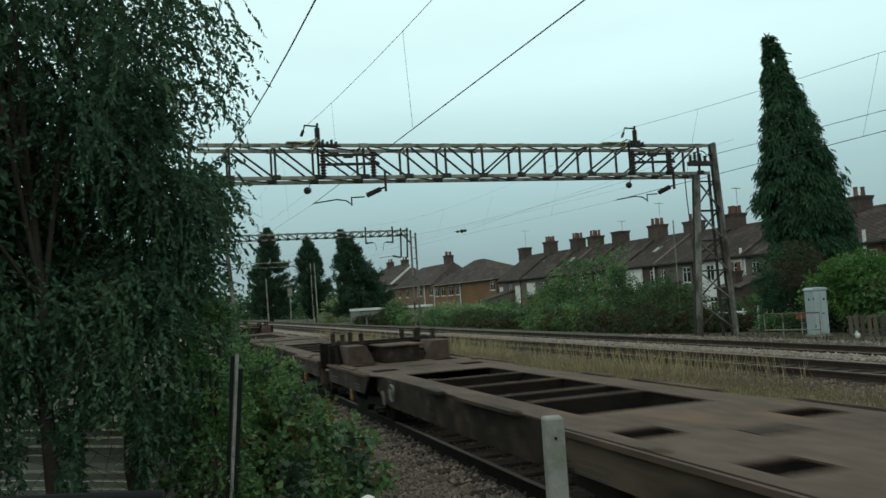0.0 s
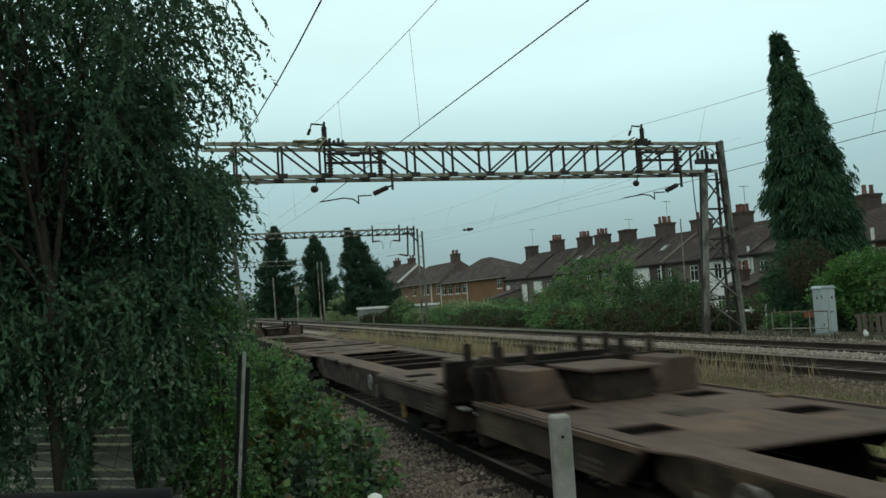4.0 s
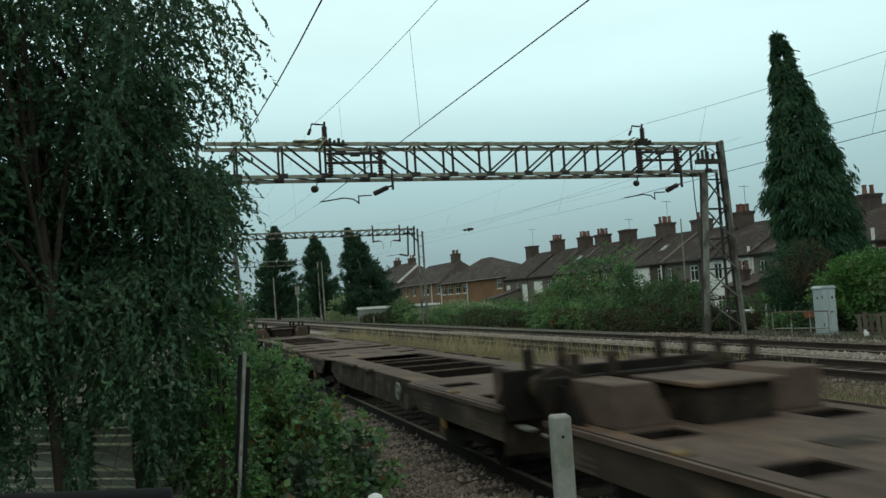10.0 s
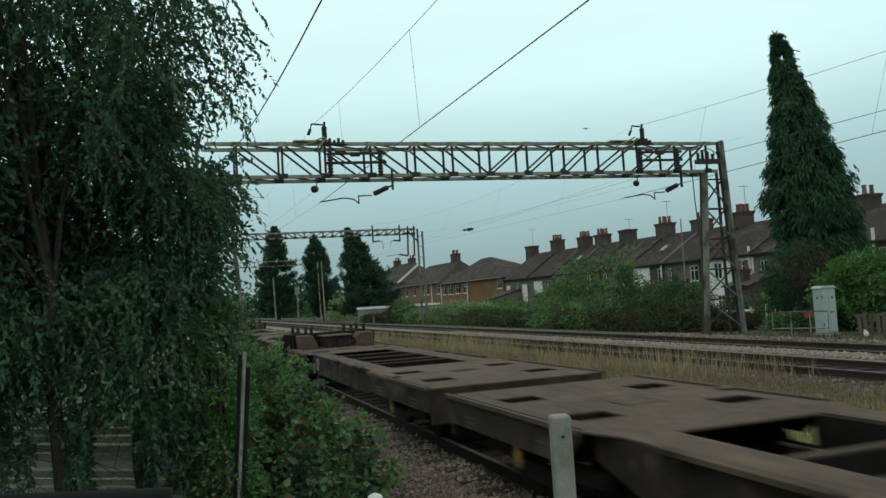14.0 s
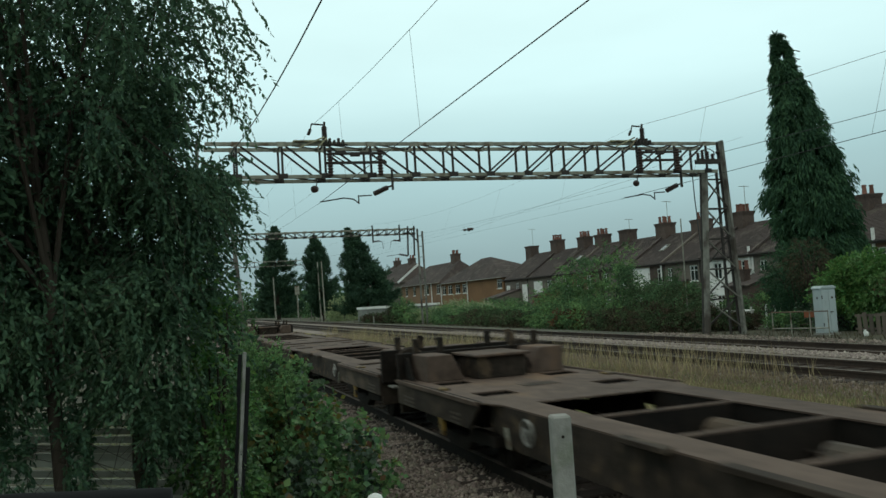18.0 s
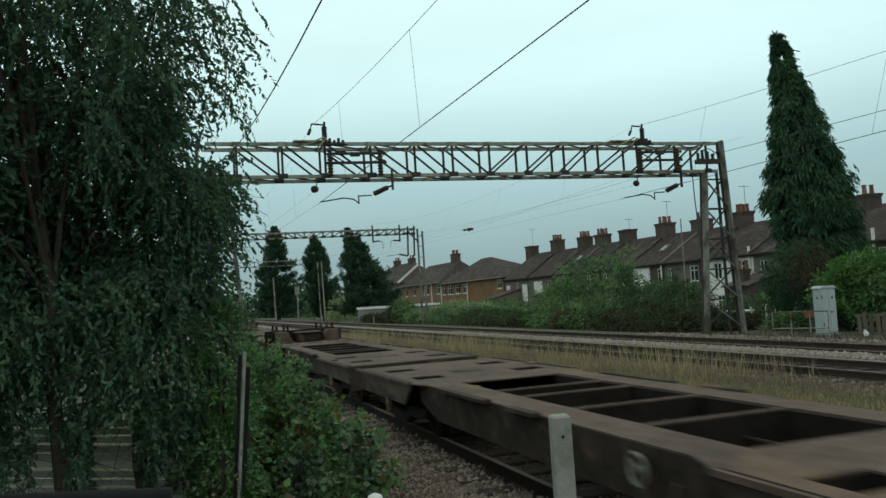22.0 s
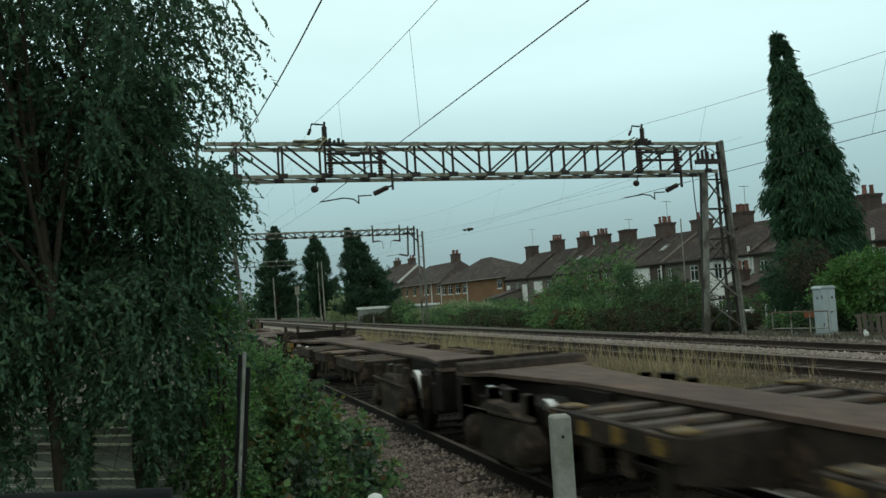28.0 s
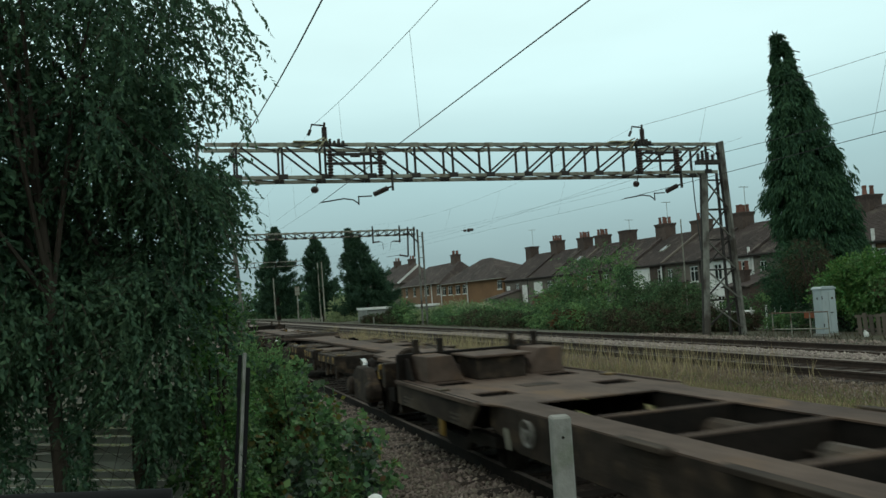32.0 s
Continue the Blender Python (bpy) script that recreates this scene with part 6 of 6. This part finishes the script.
        if emat is REDBRICK:
            chimney(root, 37.5, y0 + a + w * 0.62, ez + 0.1, ez + 1.15, 0.5, 0.75, 2)
    return root


def houses():
    kinds = {"b": (BRICK, "brown brick"), "p": (PEBBLE, "grey-brown pebbledash"), "w": (RENDERED, "white painted"), "r": (REDBRICK, "red-brown brick")}
    edges = [32.0, 37.6, 43.6, 50.2, 56.2, 61.5, 67.1, 73.8, 78.9, 82.9, 89.8, 97.2]
    choice = "pbpwprpbppp"
    tops = {43.6: (7.10, 3), 56.2: (7.45, 5), 61.5: (7.45, 2), 67.1: (7.70, 4), 73.8: (7.75, 0), 78.9: (7.75, 4), 82.9: (7.85, 4), 89.8: (8.10, 4), 97.2: (7.95, 0)}
    white = {50.2: (), 61.5: ((63.9, 66.6, 0.5, 3.6),), 82.9: ((86.2, 88.4, 0.9, 3.2),), 89.8: ((90.4, 91.8, 0.9, 3.0), (95.6, 96.6, 0.9, 3.0))}
    pipes = {37.6: ((39.2, 2.4, 4.5),), 50.2: ((50.5, 0.2, 4.3),), 61.5: ((61.9, 0.0, 3.7),)}
    for k in range(11):
        y0, y1 = edges[k], edges[k + 1]
        w = y1 - y0
        wins = [(w * 0.14, 1.05, 2.05, 1.25), (w * 0.62, 0.95, 2.05, 1.25), (w * 0.14, 1.3, -0.4, 1.5), (w * 0.6, 0.9, -1.2, 2.05)]
        mat, word = kinds[choice[k]]
        stacks = [(y, *tops[y]) for y in ((y0, y1) if k == 10 else (y0,)) if y in tops]
        ext = None
        if k == 2:
            ext = (2.9, 2.7, 1.45, REDBRICK)
            wins = [wins[0], (5.2, 0.75, 2.0, 1.2)]
        elif k in (1, 4, 8):
            ext = (w * 0.40, w * 0.30, 0.9 + 0.3 * (k % 3), BRICK)
            wins = [wins[0], (w * 0.80, 0.7, 2.05, 1.2)]
        elif k == 5:
            wins = [(0.35, 0.9, 2.0, 1.3)]
        elif k == 10:
            ext = (2.4, 3.0, 1.5, PEBBLE)
            wins = [(3.0, 1.0, 2.0, 1.2)]
        elif k == 9:
            wins = [(0.8, 1.2, 2.0, 1.2)]
        terrace_house(y0, y1, 3.75, 6.2 + 0.011 * (y0 - 42), mat, wins, "%s terraced house with dark tiled roof%s" % (word, " and chimney" if stacks else ""), k in (5, 8), True, stacks, ext, white.get(y0, ()), pipes.get(y0, ()))


houses()


def aerial(y, z, h, n):
    root = thing("television_aerial", "thin metal television aerial on a chimney", "aerial", "television aerials", at=pose(44.0, y, z))
    bm = bmesh.new()
    tube(bm, (0, 0, -0.6), (0, 0, h), 0.022, n=5)
    part("pole", bm, GALV, root)
    bm = bmesh.new()
    tube(bm, (-0.5, 0, h - 0.05), (0.6, 0.25, h - 0.05), 0.016, n=5)
    part("boom", bm, GALV, root)
    for k in range(n):
        bm = bmesh.new()
        x = -0.45 + k * 1.0 / n
        tube(bm, (x, x * 0.25 - 0.22, h - 0.05), (x, x * 0.25 + 0.22, h - 0.05), 0.010, n=4)
        part("element", bm, GALV, root)


for y, z, h in ((96.8, 8.0, 2.0), (66.6, 7.7, 1.9), (55.6, 7.5, 1.9), (73.4, 7.8, 0.9)):
    aerial(y, z, h, 6)


def hipped_house(y0, y1, ze, zr, x, wins, label, mat=BRICK, chim=(), back=None, hip=(3.6, 3.6), pipes=()):
    root = thing("semi_detached_house", label, "house", "semi-detached houses")
    back = back or x + 8.5
    ws = [(y0 + a, y0 + a + w, z, z + h) for a, w, z, h in wins]
    wall_with_windows(root, x, y0, y1, -1.4, ze, ws, mat)
    for w in ws:
        window(root, x, w)
    bm = bmesh.new()
    box(bm, back - 0.25, y0 + 0.25, -1.4, back, y1 - 0.25, ze)
    part("front_wall", bm, mat, root)
    for yy in (y0, y1 - 0.25):
        bm = bmesh.new()
        box(bm, x + 0.25, yy, -1.4, back, yy + 0.25, ze)
        part("side_wall", bm, mat, root)
    xm, ym0, ym1 = (x + back) / 2, y0 + hip[0], y1 - hip[1]
    rows = 22
    for quad, nm in (((x - 0.4, y0 - 0.4), "s"), ):
        bm = bmesh.new()
        rings = []
        for k in range(rows + 1):
            u = k / rows
            for lift in (0.05, 0.0) if k < rows else (0.0,):
                z = ze - 0.1 + (zr - ze) * u + lift
                rings.append([bm.verts.new(p) for p in ((x - 0.4 + (xm - x + 0.4) * u, y0 - 0.4 + (ym0 - y0 + 0.4) * u, z), (back + 0.4 + (xm - back - 0.4) * u, y0 - 0.4 + (ym0 - y0 + 0.4) * u, z),
                                                        (back + 0.4 + (xm - back - 0.4) * u, y1 + 0.4 + (ym1 - y1 - 0.4) * u, z), (x - 0.4 + (xm - x + 0.4) * u, y1 + 0.4 + (ym1 - y1 - 0.4) * u, z))])
        seq = []
        for k in range(rows):
            seq += [rings[2 * k + 1], rings[2 * k]]
        seq.append(rings[-1])
        for p, q in zip(seq, seq[1:]):
            for i in range(4):
                bm.faces.new((p[i], p[(i + 1) % 4], q[(i + 1) % 4], q[i]))
        bm.faces.new(seq[0])
        part("roof", bm, ROOF, root, "dark hipped tiled roof")
    bm = bmesh.new()
    tube(bm, (x - 0.45, y0 - 0.4, ze - 0.08), (x - 0.45, y1 + 0.4, ze - 0.08), 0.05, n=6)
    part("gutter", bm, GALV, root)
    for yy in pipes:
        bm = bmesh.new()
        tube(bm, (x - 0.12, yy, ze - 0.1), (x - 0.08, yy, -1.3), 0.09, n=6)
        part("downpipe", bm, WHITE, root, "white downpipe")
    for cx, cy, cz, pots in chim:
        chimney(root, cx, cy, zr - 1.2, cz, 1.15, 1.6, pots)


hipped_house(97.7, 123.0, 4.2, 7.55, 40.0, [(0.5, 1.7, 2.75, 1.15), (13.6, 2.0, 2.5, 1.3), (16.6, 2.1, 2.5, 1.3), (20.1, 2.0, 2.5, 1.3), (23.1, 1.9, 2.5, 1.3), (14.0, 1.6, -0.6, 1.5), (18.5, 2.0, -0.6, 1.5)],
             "orange-brown brick semi-detached house with hipped roof", ORANGEBRICK, hip=(14.0, 8.0), pipes=(111.0, 122.9), back=48.0)
hipped_house(123.3, 146.5, 4.5, 7.9, 40.0, [(0.6, 1.6, 2.7, 1.4), (6.4, 2.6, 2.7, 1.5), (14.0, 1.6, 2.7, 1.5), (19.0, 1.4, 2.7, 1.5)],
             "brown brick semi-detached house with hipped roof", chim=((44.0, 127.0, 8.95, 4),), hip=(1.6, 5.0), pipes=(127.9,), back=48.0)
hipped_house(147.2, 176.0, 5.4, 9.3, 40.0, [(4.0, 1.4, 3.0, 1.5), (12.0, 1.4, 3.0, 1.5)], "pebbledash semi-detached house with hipped roof", PEBBLE, chim=((44.0, 152.4, 9.9, 3), (44.0, 163.0, 10.1, 3)), hip=(4.0, 10.0), back=48.0)
bm = bmesh.new()
bar(bm, (39.5, 146.9, 5.3), (44.0, 146.9, 8.8), 0.16, 0.35)
solid("bargeboard", bm, WHITE, "white sloping bargeboard on the gable of a house", "bargeboard")


# ------------------------------------------------------------------ lineside things
def relay_cabinet():
    root = thing("relay_cabinet", "pale grey steel trackside relay cabinet with two doors", "cabinet", at=pose(24.04, 26.25, -0.42, 0, 0, -8))
    bm = bmesh.new()
    box(bm, -0.30, -0.27, 0.08, 0.30, 0.27, 1.76)
    part("body", bm, CABGREY, root, bevel=0.012)
    bm = bmesh.new()
    prism(bm, [(-0.34, 1.76), (0.34, 1.76), (0.34, 1.81), (0.24, 1.88), (-0.24, 1.88), (-0.34, 1.81)], "y", -0.31, 0.31)
    part("roof", bm, CABGREY, root, bevel=0.015)
    for s in (-1, 1):
        bm = bmesh.new()
        box(bm, min(s * 0.008, s * 0.285), -0.292, 0.14, max(s * 0.008, s * 0.285), -0.272, 1.70)
        d = part("door", bm, CABGREY, root, bevel=0.006)
        for z in (0.4, 1.45):
            bm = bmesh.new()
            tube(bm, (s * 0.288, -0.30, z - 0.06), (s * 0.288, -0.30, z + 0.06), 0.018, n=6)
            part("hinge", bm, DARKSTEEL, d)
    bm = bmesh.new()
    box(bm, 0.02, -0.315, 0.86, 0.14, -0.292, 0.89)
    part("handle", bm, DARKSTEEL, root, "dark door handle")
    bm = bmesh.new()
    box(bm, 0.10, -0.298, 1.38, 0.18, -0.2925, 1.46)
    part("plate", bm, DULLYELLOW, root, "small yellowed plate")
    bm = bmesh.new()
    box(bm, -0.304, -0.05, 1.38, -0.3005, 0.03, 1.47)
    part("plate", bm, DARKSTEEL, root)
    bm = bmesh.new()
    box(bm, -0.36, -0.33, -0.3, 0.36, 0.33, 0.078)
    part("plinth", bm, CONCRETE, root, "concrete plinth")


relay_cabinet()


def barrier():
    root = thing("steel_barrier", "galvanised tube barrier beside the relay cabinet", "barrier", at=pose(22.85, 26.3, -0.40, 0, 0, -68))
    for x in (-1.1, -0.35, 0.4, 1.1):
        bm = bmesh.new()
        tube(bm, (x, 0, -0.2), (x, 0, 0.95), 0.022, n=8)
        part("post", bm, GALV, root)
    for z in (0.30, 0.93):
        bm = bmesh.new()
        tube(bm, (-1.12, 0, z), (1.12, 0, z), 0.024, n=8)
        part("rail", bm, RUSTY if z > 0.5 else GALV, root, "rusty top rail" if z > 0.5 else "")


barrier()
bm = bmesh.new()
box(bm, -0.26, -0.012, 0.0, 0.26, 0.012, 0.26)
solid("orange_board", bm, material("orange_board_paint", (0.27, 0.085, 0.035), (0.17, 0.06, 0.03), 0.6, 0, 6, 1, 0.05, 30), "faded orange board leaning behind the barrier", "board", at=pose(24.0, 27.0, 0.24, 0, 0, -68))
bm = bmesh.new()
box(bm, -0.02, -0.02, -0.4, 0.02, 0.02, 0.25)
solid("board_stake", bm, BARK, "wooden stake under the orange board", "stake", at=pose(24.02, 27.05, 0.0))


def picket_fence():
    root = thing("garden_fence", "weathered grey paling fence", "fence", at=pose(25.15, 23.3, -0.50, 0, 0, -66))
    for k in range(16):
        bm = bmesh.new()
        h = 0.88 + random.uniform(-0.16, 0.08)
        box(bm, -1.9 + k * 0.22, -0.012, -0.15, -1.9 + k * 0.22 + 0.15, 0.012, h)
        part("paling", bm, PALING, root, at=pose(0, 0, 0, random.uniform(-3, 3), random.uniform(-2, 2), 0))
    for z in (0.25, 0.75):
        bm = bmesh.new()
        box(bm, -2.0, 0.014, z, 1.7, 0.06, z + 0.08)
        part("rail", bm, PALING, root)


picket_fence()
bm = bmesh.new()
lathe(bm, (0, 0, 0), (0, 0, 1), [(0, 0.06), (0.05, 0.10), (0.16, 0.08), (0.22, 0.03), (0.25, 0.05)], 10)
for v in bm.verts:
    v.co.x += 0.03 * math.sin(v.co.z * 20 + v.co.y * 9)
solid("litter_bag", bm, WHITE, "crumpled white litter bag on the ground", "bag", smooth=True, at=pose(23.7, 24.0, -0.42))


def mast(name, x, y, h, r, label, cat="pole", lean=0.0, mat=None, cap=False):
    bm = bmesh.new()
    gz = ground_z(x, y)
    tube(bm, (0, 0, gz - 0.3), (lean * h, 0, gz + h), r, r * 0.7, 8)
    if cap:
        box(bm, -0.38 + lean * h, -0.2, gz + h - 1.6, 0.38 + lean * h, 0.2, gz + h)
    return solid(name, bm, mat or DARKSTEEL, label, cat, at=pose(x, y, 0))


mast("telegraph_pole", 26.3, 38.6, 5.85, 0.045, "thin grey pole standing in the bank bushes", mat=GALV)
mast("line_pole", 21.7, 126.0, 9.0, 0.12, "slim grey pole beside the line", lean=-0.02, mat=GALV)
mast("line_pole", 21.95, 124.0, 9.0, 0.12, "slim grey pole beside the line", lean=-0.02, mat=GALV)
mast("line_pole", 19.6, 165.0, 8.5, 0.16, "slim grey pole beside the line", lean=-0.02, mat=GALV)
mast("signal_post", 21.75, 150.0, 6.2, 0.15, "colour light signal post beside the line", "signal", mat=GALV, cap=True)
for x, y, h in ((19.5, 83.0, 0.9), (19.3, 112.0, 0.9)):
    bm = bmesh.new()
    box(bm, -0.05, -0.05, -0.3, 0.05, 0.05, h)
    solid("marker_post", bm, CONCRETE, "short pale marker post beside the track", "post", "marker posts", bevel=0.01, at=pose(x + 0.1, y, ground_z(x, y)))
for x, y, w in ((21.85, 92.0, 2.9), (27.7, 92.0, 2.5)):
    root = thing("garden_shed", "pale flat-roofed garden garage behind the bank", "shed", "garden sheds", at=pose(x, y, -0.7))
    bm = bmesh.new()
    box(bm, -w / 2 + 0.1, -2.0, 0, w / 2 - 0.1, 2.5, 1.95)
    part("wall", bm, GARAGE, root)
    bm = bmesh.new()
    box(bm, -w / 2, -2.15, 1.95, w / 2, 2.65, 2.2)
    part("roof", bm, WHITE, root, "white roof edge")


for x, y, h in ((27.15, 34.5, 0.55), (28.05, 34.6, 0.62), (28.49, 34.4, 0.50), (28.85, 34.5, 0.62), (29.08, 34.6, 0.52)):
    bm = bmesh.new()
    gz = ground_z(x, y)
    box(bm, -0.035, -0.035, -0.2, 0.035, 0.035, h - gz)
    solid("garden_stake", bm, WHITE, "short white garden stake behind the portal leg", "stake", "garden stakes", bevel=0.008, at=pose(x, y, gz, 0, 3 * math.sin(x * 9), 0))
for x, y, w, a in ((26.9, 36.0, 0.75, 14), (28.0, 36.0, 0.45, -6)):
    bm = bmesh.new()
    gz = ground_z(x, y)
    box(bm, -w / 2, -0.5, 0.28 - gz, w / 2, 0.5, 0.34 - gz, Matrix.Rotation(radians(a), 4, "Y"))
    for sx in (-0.4, 0.4):
        box(bm, sx * w - 0.03, -0.3, -0.1, sx * w + 0.03, 0.3, 0.30 - gz)
    solid("garden_bench", bm, WHITE, "low white board on blocks in the garden", "bench", "garden benches", bevel=0.01, at=pose(x, y, gz))


# posts, boards and rail on this side of the line
bm = bmesh.new()
box(bm, -0.044, -0.044, -2.05, 0.044, 0.044, 0)
ob = solid("fence_post", bm, CONCRETE, "weathered grey concrete fence post beside the ballast", "post", bevel=0.009, at=pose(1.625, 3.42, 1.325, 0, 0, -14))
bm = bmesh.new()
lathe(bm, (0, -0.051, -0.09), (0, 1, 0), [(0, 0.0065), (0.006, 0.0065)], 8)
hole = part("bolt_hole", bm, GREASE_SHADE, ob)


def channel_post():
    root = thing("steel_post", "pale-edged black steel channel post in the hedge", "post", at=pose(0.566, 7.0, 1.54, 0, 4.9, 0))
    bm = bmesh.new()
    box(bm, -0.014, -0.02, -2.4, 0.014, 0.02, 0)
    part("pale_edge", bm, CONCRETE, root, "pale weathered edge", bevel=0.004)
    for x, w, top, low in ((-0.034, 0.014, -0.02, -0.36), (0.034, 0.015, -0.12, -0.95), (-0.030, 0.010, -0.36, -2.4), (0.030, 0.010, -0.95, -2.4)):
        bm = bmesh.new()
        box(bm, x - w, -0.012, low, x + w, 0.05, top)
        part("flange", bm, BLACKRAIL, root)


channel_post()


def board_fence():
    root = thing("board_fence", "weathered pale board fence with gaps behind the tree", "fence", at=pose(-0.75, 8.75, 0, 0, 0, -26))
    for k in range(20):
        bm = bmesh.new()
        z = -0.62 + k * 0.078
        box(bm, -1.5, -0.012, z, 0.95, 0.012, z + random.uniform(0.056, 0.070))
        part("board", bm, BOARD, root, at=pose(random.uniform(-0.02, 0.02), random.uniform(-0.006, 0.006), 0, random.uniform(-4, 4), 2.2 + random.uniform(-0.4, 0.4), 0))
    for x in (-1.35, -0.3, 0.80):
        bm = bmesh.new()
        box(bm, x - 0.04, 0.03, -1.0, x + 0.04, 0.10, 0.90)
        part("post", bm, BOARD, root)


board_fence()
root = thing("hand_rail", "black painted hand rail on thin uprights", "rail")
bm = bmesh.new()
tube(bm, (-2.6, 3.30, 1.42), (-0.02, 2.95, 1.262), 0.045, n=12)
part("bar", bm, BLACKRAIL, root, smooth=True)
for x, y, z in ((-0.1, 2.96, 1.25), (-1.5, 3.15, 1.34)):
    bm = bmesh.new()
    tube(bm, (x, y, z), (x, y, -0.95), 0.03, n=8)
    part("upright", bm, BLACKRAIL, root)
bm = bmesh.new()
lathe(bm, (0, 0, -1.75), (0, 0, 1), [(0, 0.024), (1.70, 0.024), (1.70, 0.038), (1.72, 0.043), (1.745, 0.032), (1.755, 0.010)], 14)
solid("white_capped_stake", bm, WHITE, "white stake with a domed cap", "stake", smooth=True, at=pose(0.90, 4.0, 0.955))


# far woods and rising ground that close the view; unseen rows are added
def woods():
    spots = []
    for k in range(70):
        a = k / 70
        spots.append((-160 + 172 * a + RNG.uniform(-3, 3), 215 + 45 * math.sin(a * 9) + RNG.uniform(-12, 12), RNG.uniform(6, 11)))
    for k in range(36):
        spots.append((15 + k * 2.4, 262 + RNG.uniform(-15, 15), RNG.uniform(6, 10)))
    # side and rear rows are unseen, added to close the place and shade it
    for k in range(26):
        spots.append((-14 - RNG.uniform(0, 12), 16 + k * 8, RNG.uniform(3.5, 6)))
    for k in range(30):
        spots.append((-26 + k * 2.6, -16 - RNG.uniform(0, 6), RNG.uniform(4, 6)))
    Ps, Ds = [], []
    for i, (x, y, h) in enumerate(spots):
        P, d = in_ball(110, (x, y, h * 0.45 - 0.8), (h * 0.45, h * 0.45, h * 0.55), 0.6, 0.3, i)
        Ps.append(P)
        Ds.append(d)
    B, Q, s, w = sprays(np.concatenate(Ps), np.concatenate(Ds), 5, 1.6, 0.5, 1.1, 0.6)
    tagged(new("far_woods", leaf_mesh("far_woods", B, Q, s, w, LEAF_BANK)), "belt of dark green trees round the railway, partly added out of view", "woods", kind="stuff")


woods()


# a bird that crosses the sky
def make_bird():
    root = thing("bird", "small grey bird flying across the sky", "bird")
    bm = bmesh.new()
    lathe(bm, (0, -0.20, 0), (0, 1, 0), [(0, 0.01), (0.06, 0.03), (0.16, 0.06), (0.26, 0.055), (0.33, 0.035), (0.37, 0.03), (0.42, 0.004)], 8)
    part("body", bm, BIRDGREY, root, smooth=True)
    wings = []
    for s in (-1, 1):
        bm = bmesh.new()
        prism(bm, [(0, 0.08), (s * 0.16, 0.13), (s * 0.36, 0.0), (s * 0.20, -0.03), (0, -0.06)], "z", -0.006, 0.006)
        w = part("wing", bm, BIRDGREY, root)
        wings.append((w, s))
    bm = bmesh.new()
    prism(bm, [(-0.02, -0.18), (0.02, -0.18), (0.05, -0.32), (-0.05, -0.32)], "z", -0.005, 0.005)
    part("tail", bm, BIRDGREY, root)
    return root, wings


BIRDGREY = material("bird_grey", (0.24, 0.25, 0.25), (0.17, 0.18, 0.18), 0.9, 0, 12, 3, 0.1, 60)
BIRD, WINGS = make_bird()
BIRD_ROWS =  [(11.6, (5.42, 50.8, 17.54)), (12.0, (9.5, 52.0, 17.28)), (12.4, (13.67, 53.2, 16.83)), (12.8, (18.18, 54.4, 16.51)), (13.2, (22.73, 55.6, 15.8)), (13.6, (27.03, 56.8, 14.9)), (14.0, (31.53, 58.0, 14.48)), (14.5, (37.14, 59.5, 13.8))]


# ------------------------------------------------------------------ what moves
WAY = ((0, -25.0), (1, -19.72), (2, -14.7), (3, -9.78), (4.5, -2.75), (6, 4.08), (7, 8.52), (8, 12.68), (9, 16.70), (10.5, 22.92), (12, 29.02), (13.5, 35.15), (17, 49.40), (19, 57.4), (20, 61.48), (24, 77.8), (28, 94.0), (31, 106.35), (32, 110.45))


def travelled(t):
    """Way of the joint of pair 0 along the track."""
    ts, ss = [p[0] for p in WAY], [p[1] for p in WAY]
    slope = np.gradient(np.array(ss), np.array(ts))
    i = min(max(int(np.searchsorted(ts, t, side="right")) - 1, 0), len(ts) - 2)
    h = ts[i + 1] - ts[i]
    u = (t - ts[i]) / h
    return (ss[i] * (1 + 2 * u) * (1 - u) ** 2 + slope[i] * h * u * (1 - u) ** 2 + ss[i + 1] * u * u * (3 - 2 * u) + slope[i + 1] * h * u * u * (u - 1))


def motions():
    for ob, off, turn in TRAIN:
        walk(ob, [(t / 2, pose(TRACK_1, travelled(t / 2) + off, 0, 0, 0, turn)) for t in range(65)])
        sign = -1 if turn == 0 else 1
        for w in ob.children:
            if w.name.startswith("wheelset") and off < 1.5 * PAIR:
                x, y, z = w.location
                r = w["radius"]
                rows, t = [], 0.0
                while t < 32.05:
                    rows.append((t, pose(x, y, z, sign * math.degrees(travelled(min(t, 32.0)) / r))))
                    t += 2.0 / 30
                walk(w, rows)
    rows = [(0.0, (-12.0, 49.0, 17.0)), (10.5, (-11.0, 49.0, 17.2)), (11.0, (-1.5, 49.6, 17.6))] + BIRD_ROWS + [(15.5, (46.0, 58.0, 11.0)), (17.0, (44.2, 49.5, 6.75)), (32.0, (44.2, 49.5, 6.75))]
    walk(BIRD, [(t, pose(*p, 0, 0, -75 if t < 16 else -140)) for t, p in rows])
    for w, s in WINGS:
        walk(w, [(k * 0.1, pose(0, 0, 0, 0, s * (30 * math.sin(k * 2.4) - 8) if 105 < k < 190 else s * -20, 0)) for k in range(321)])


motions()
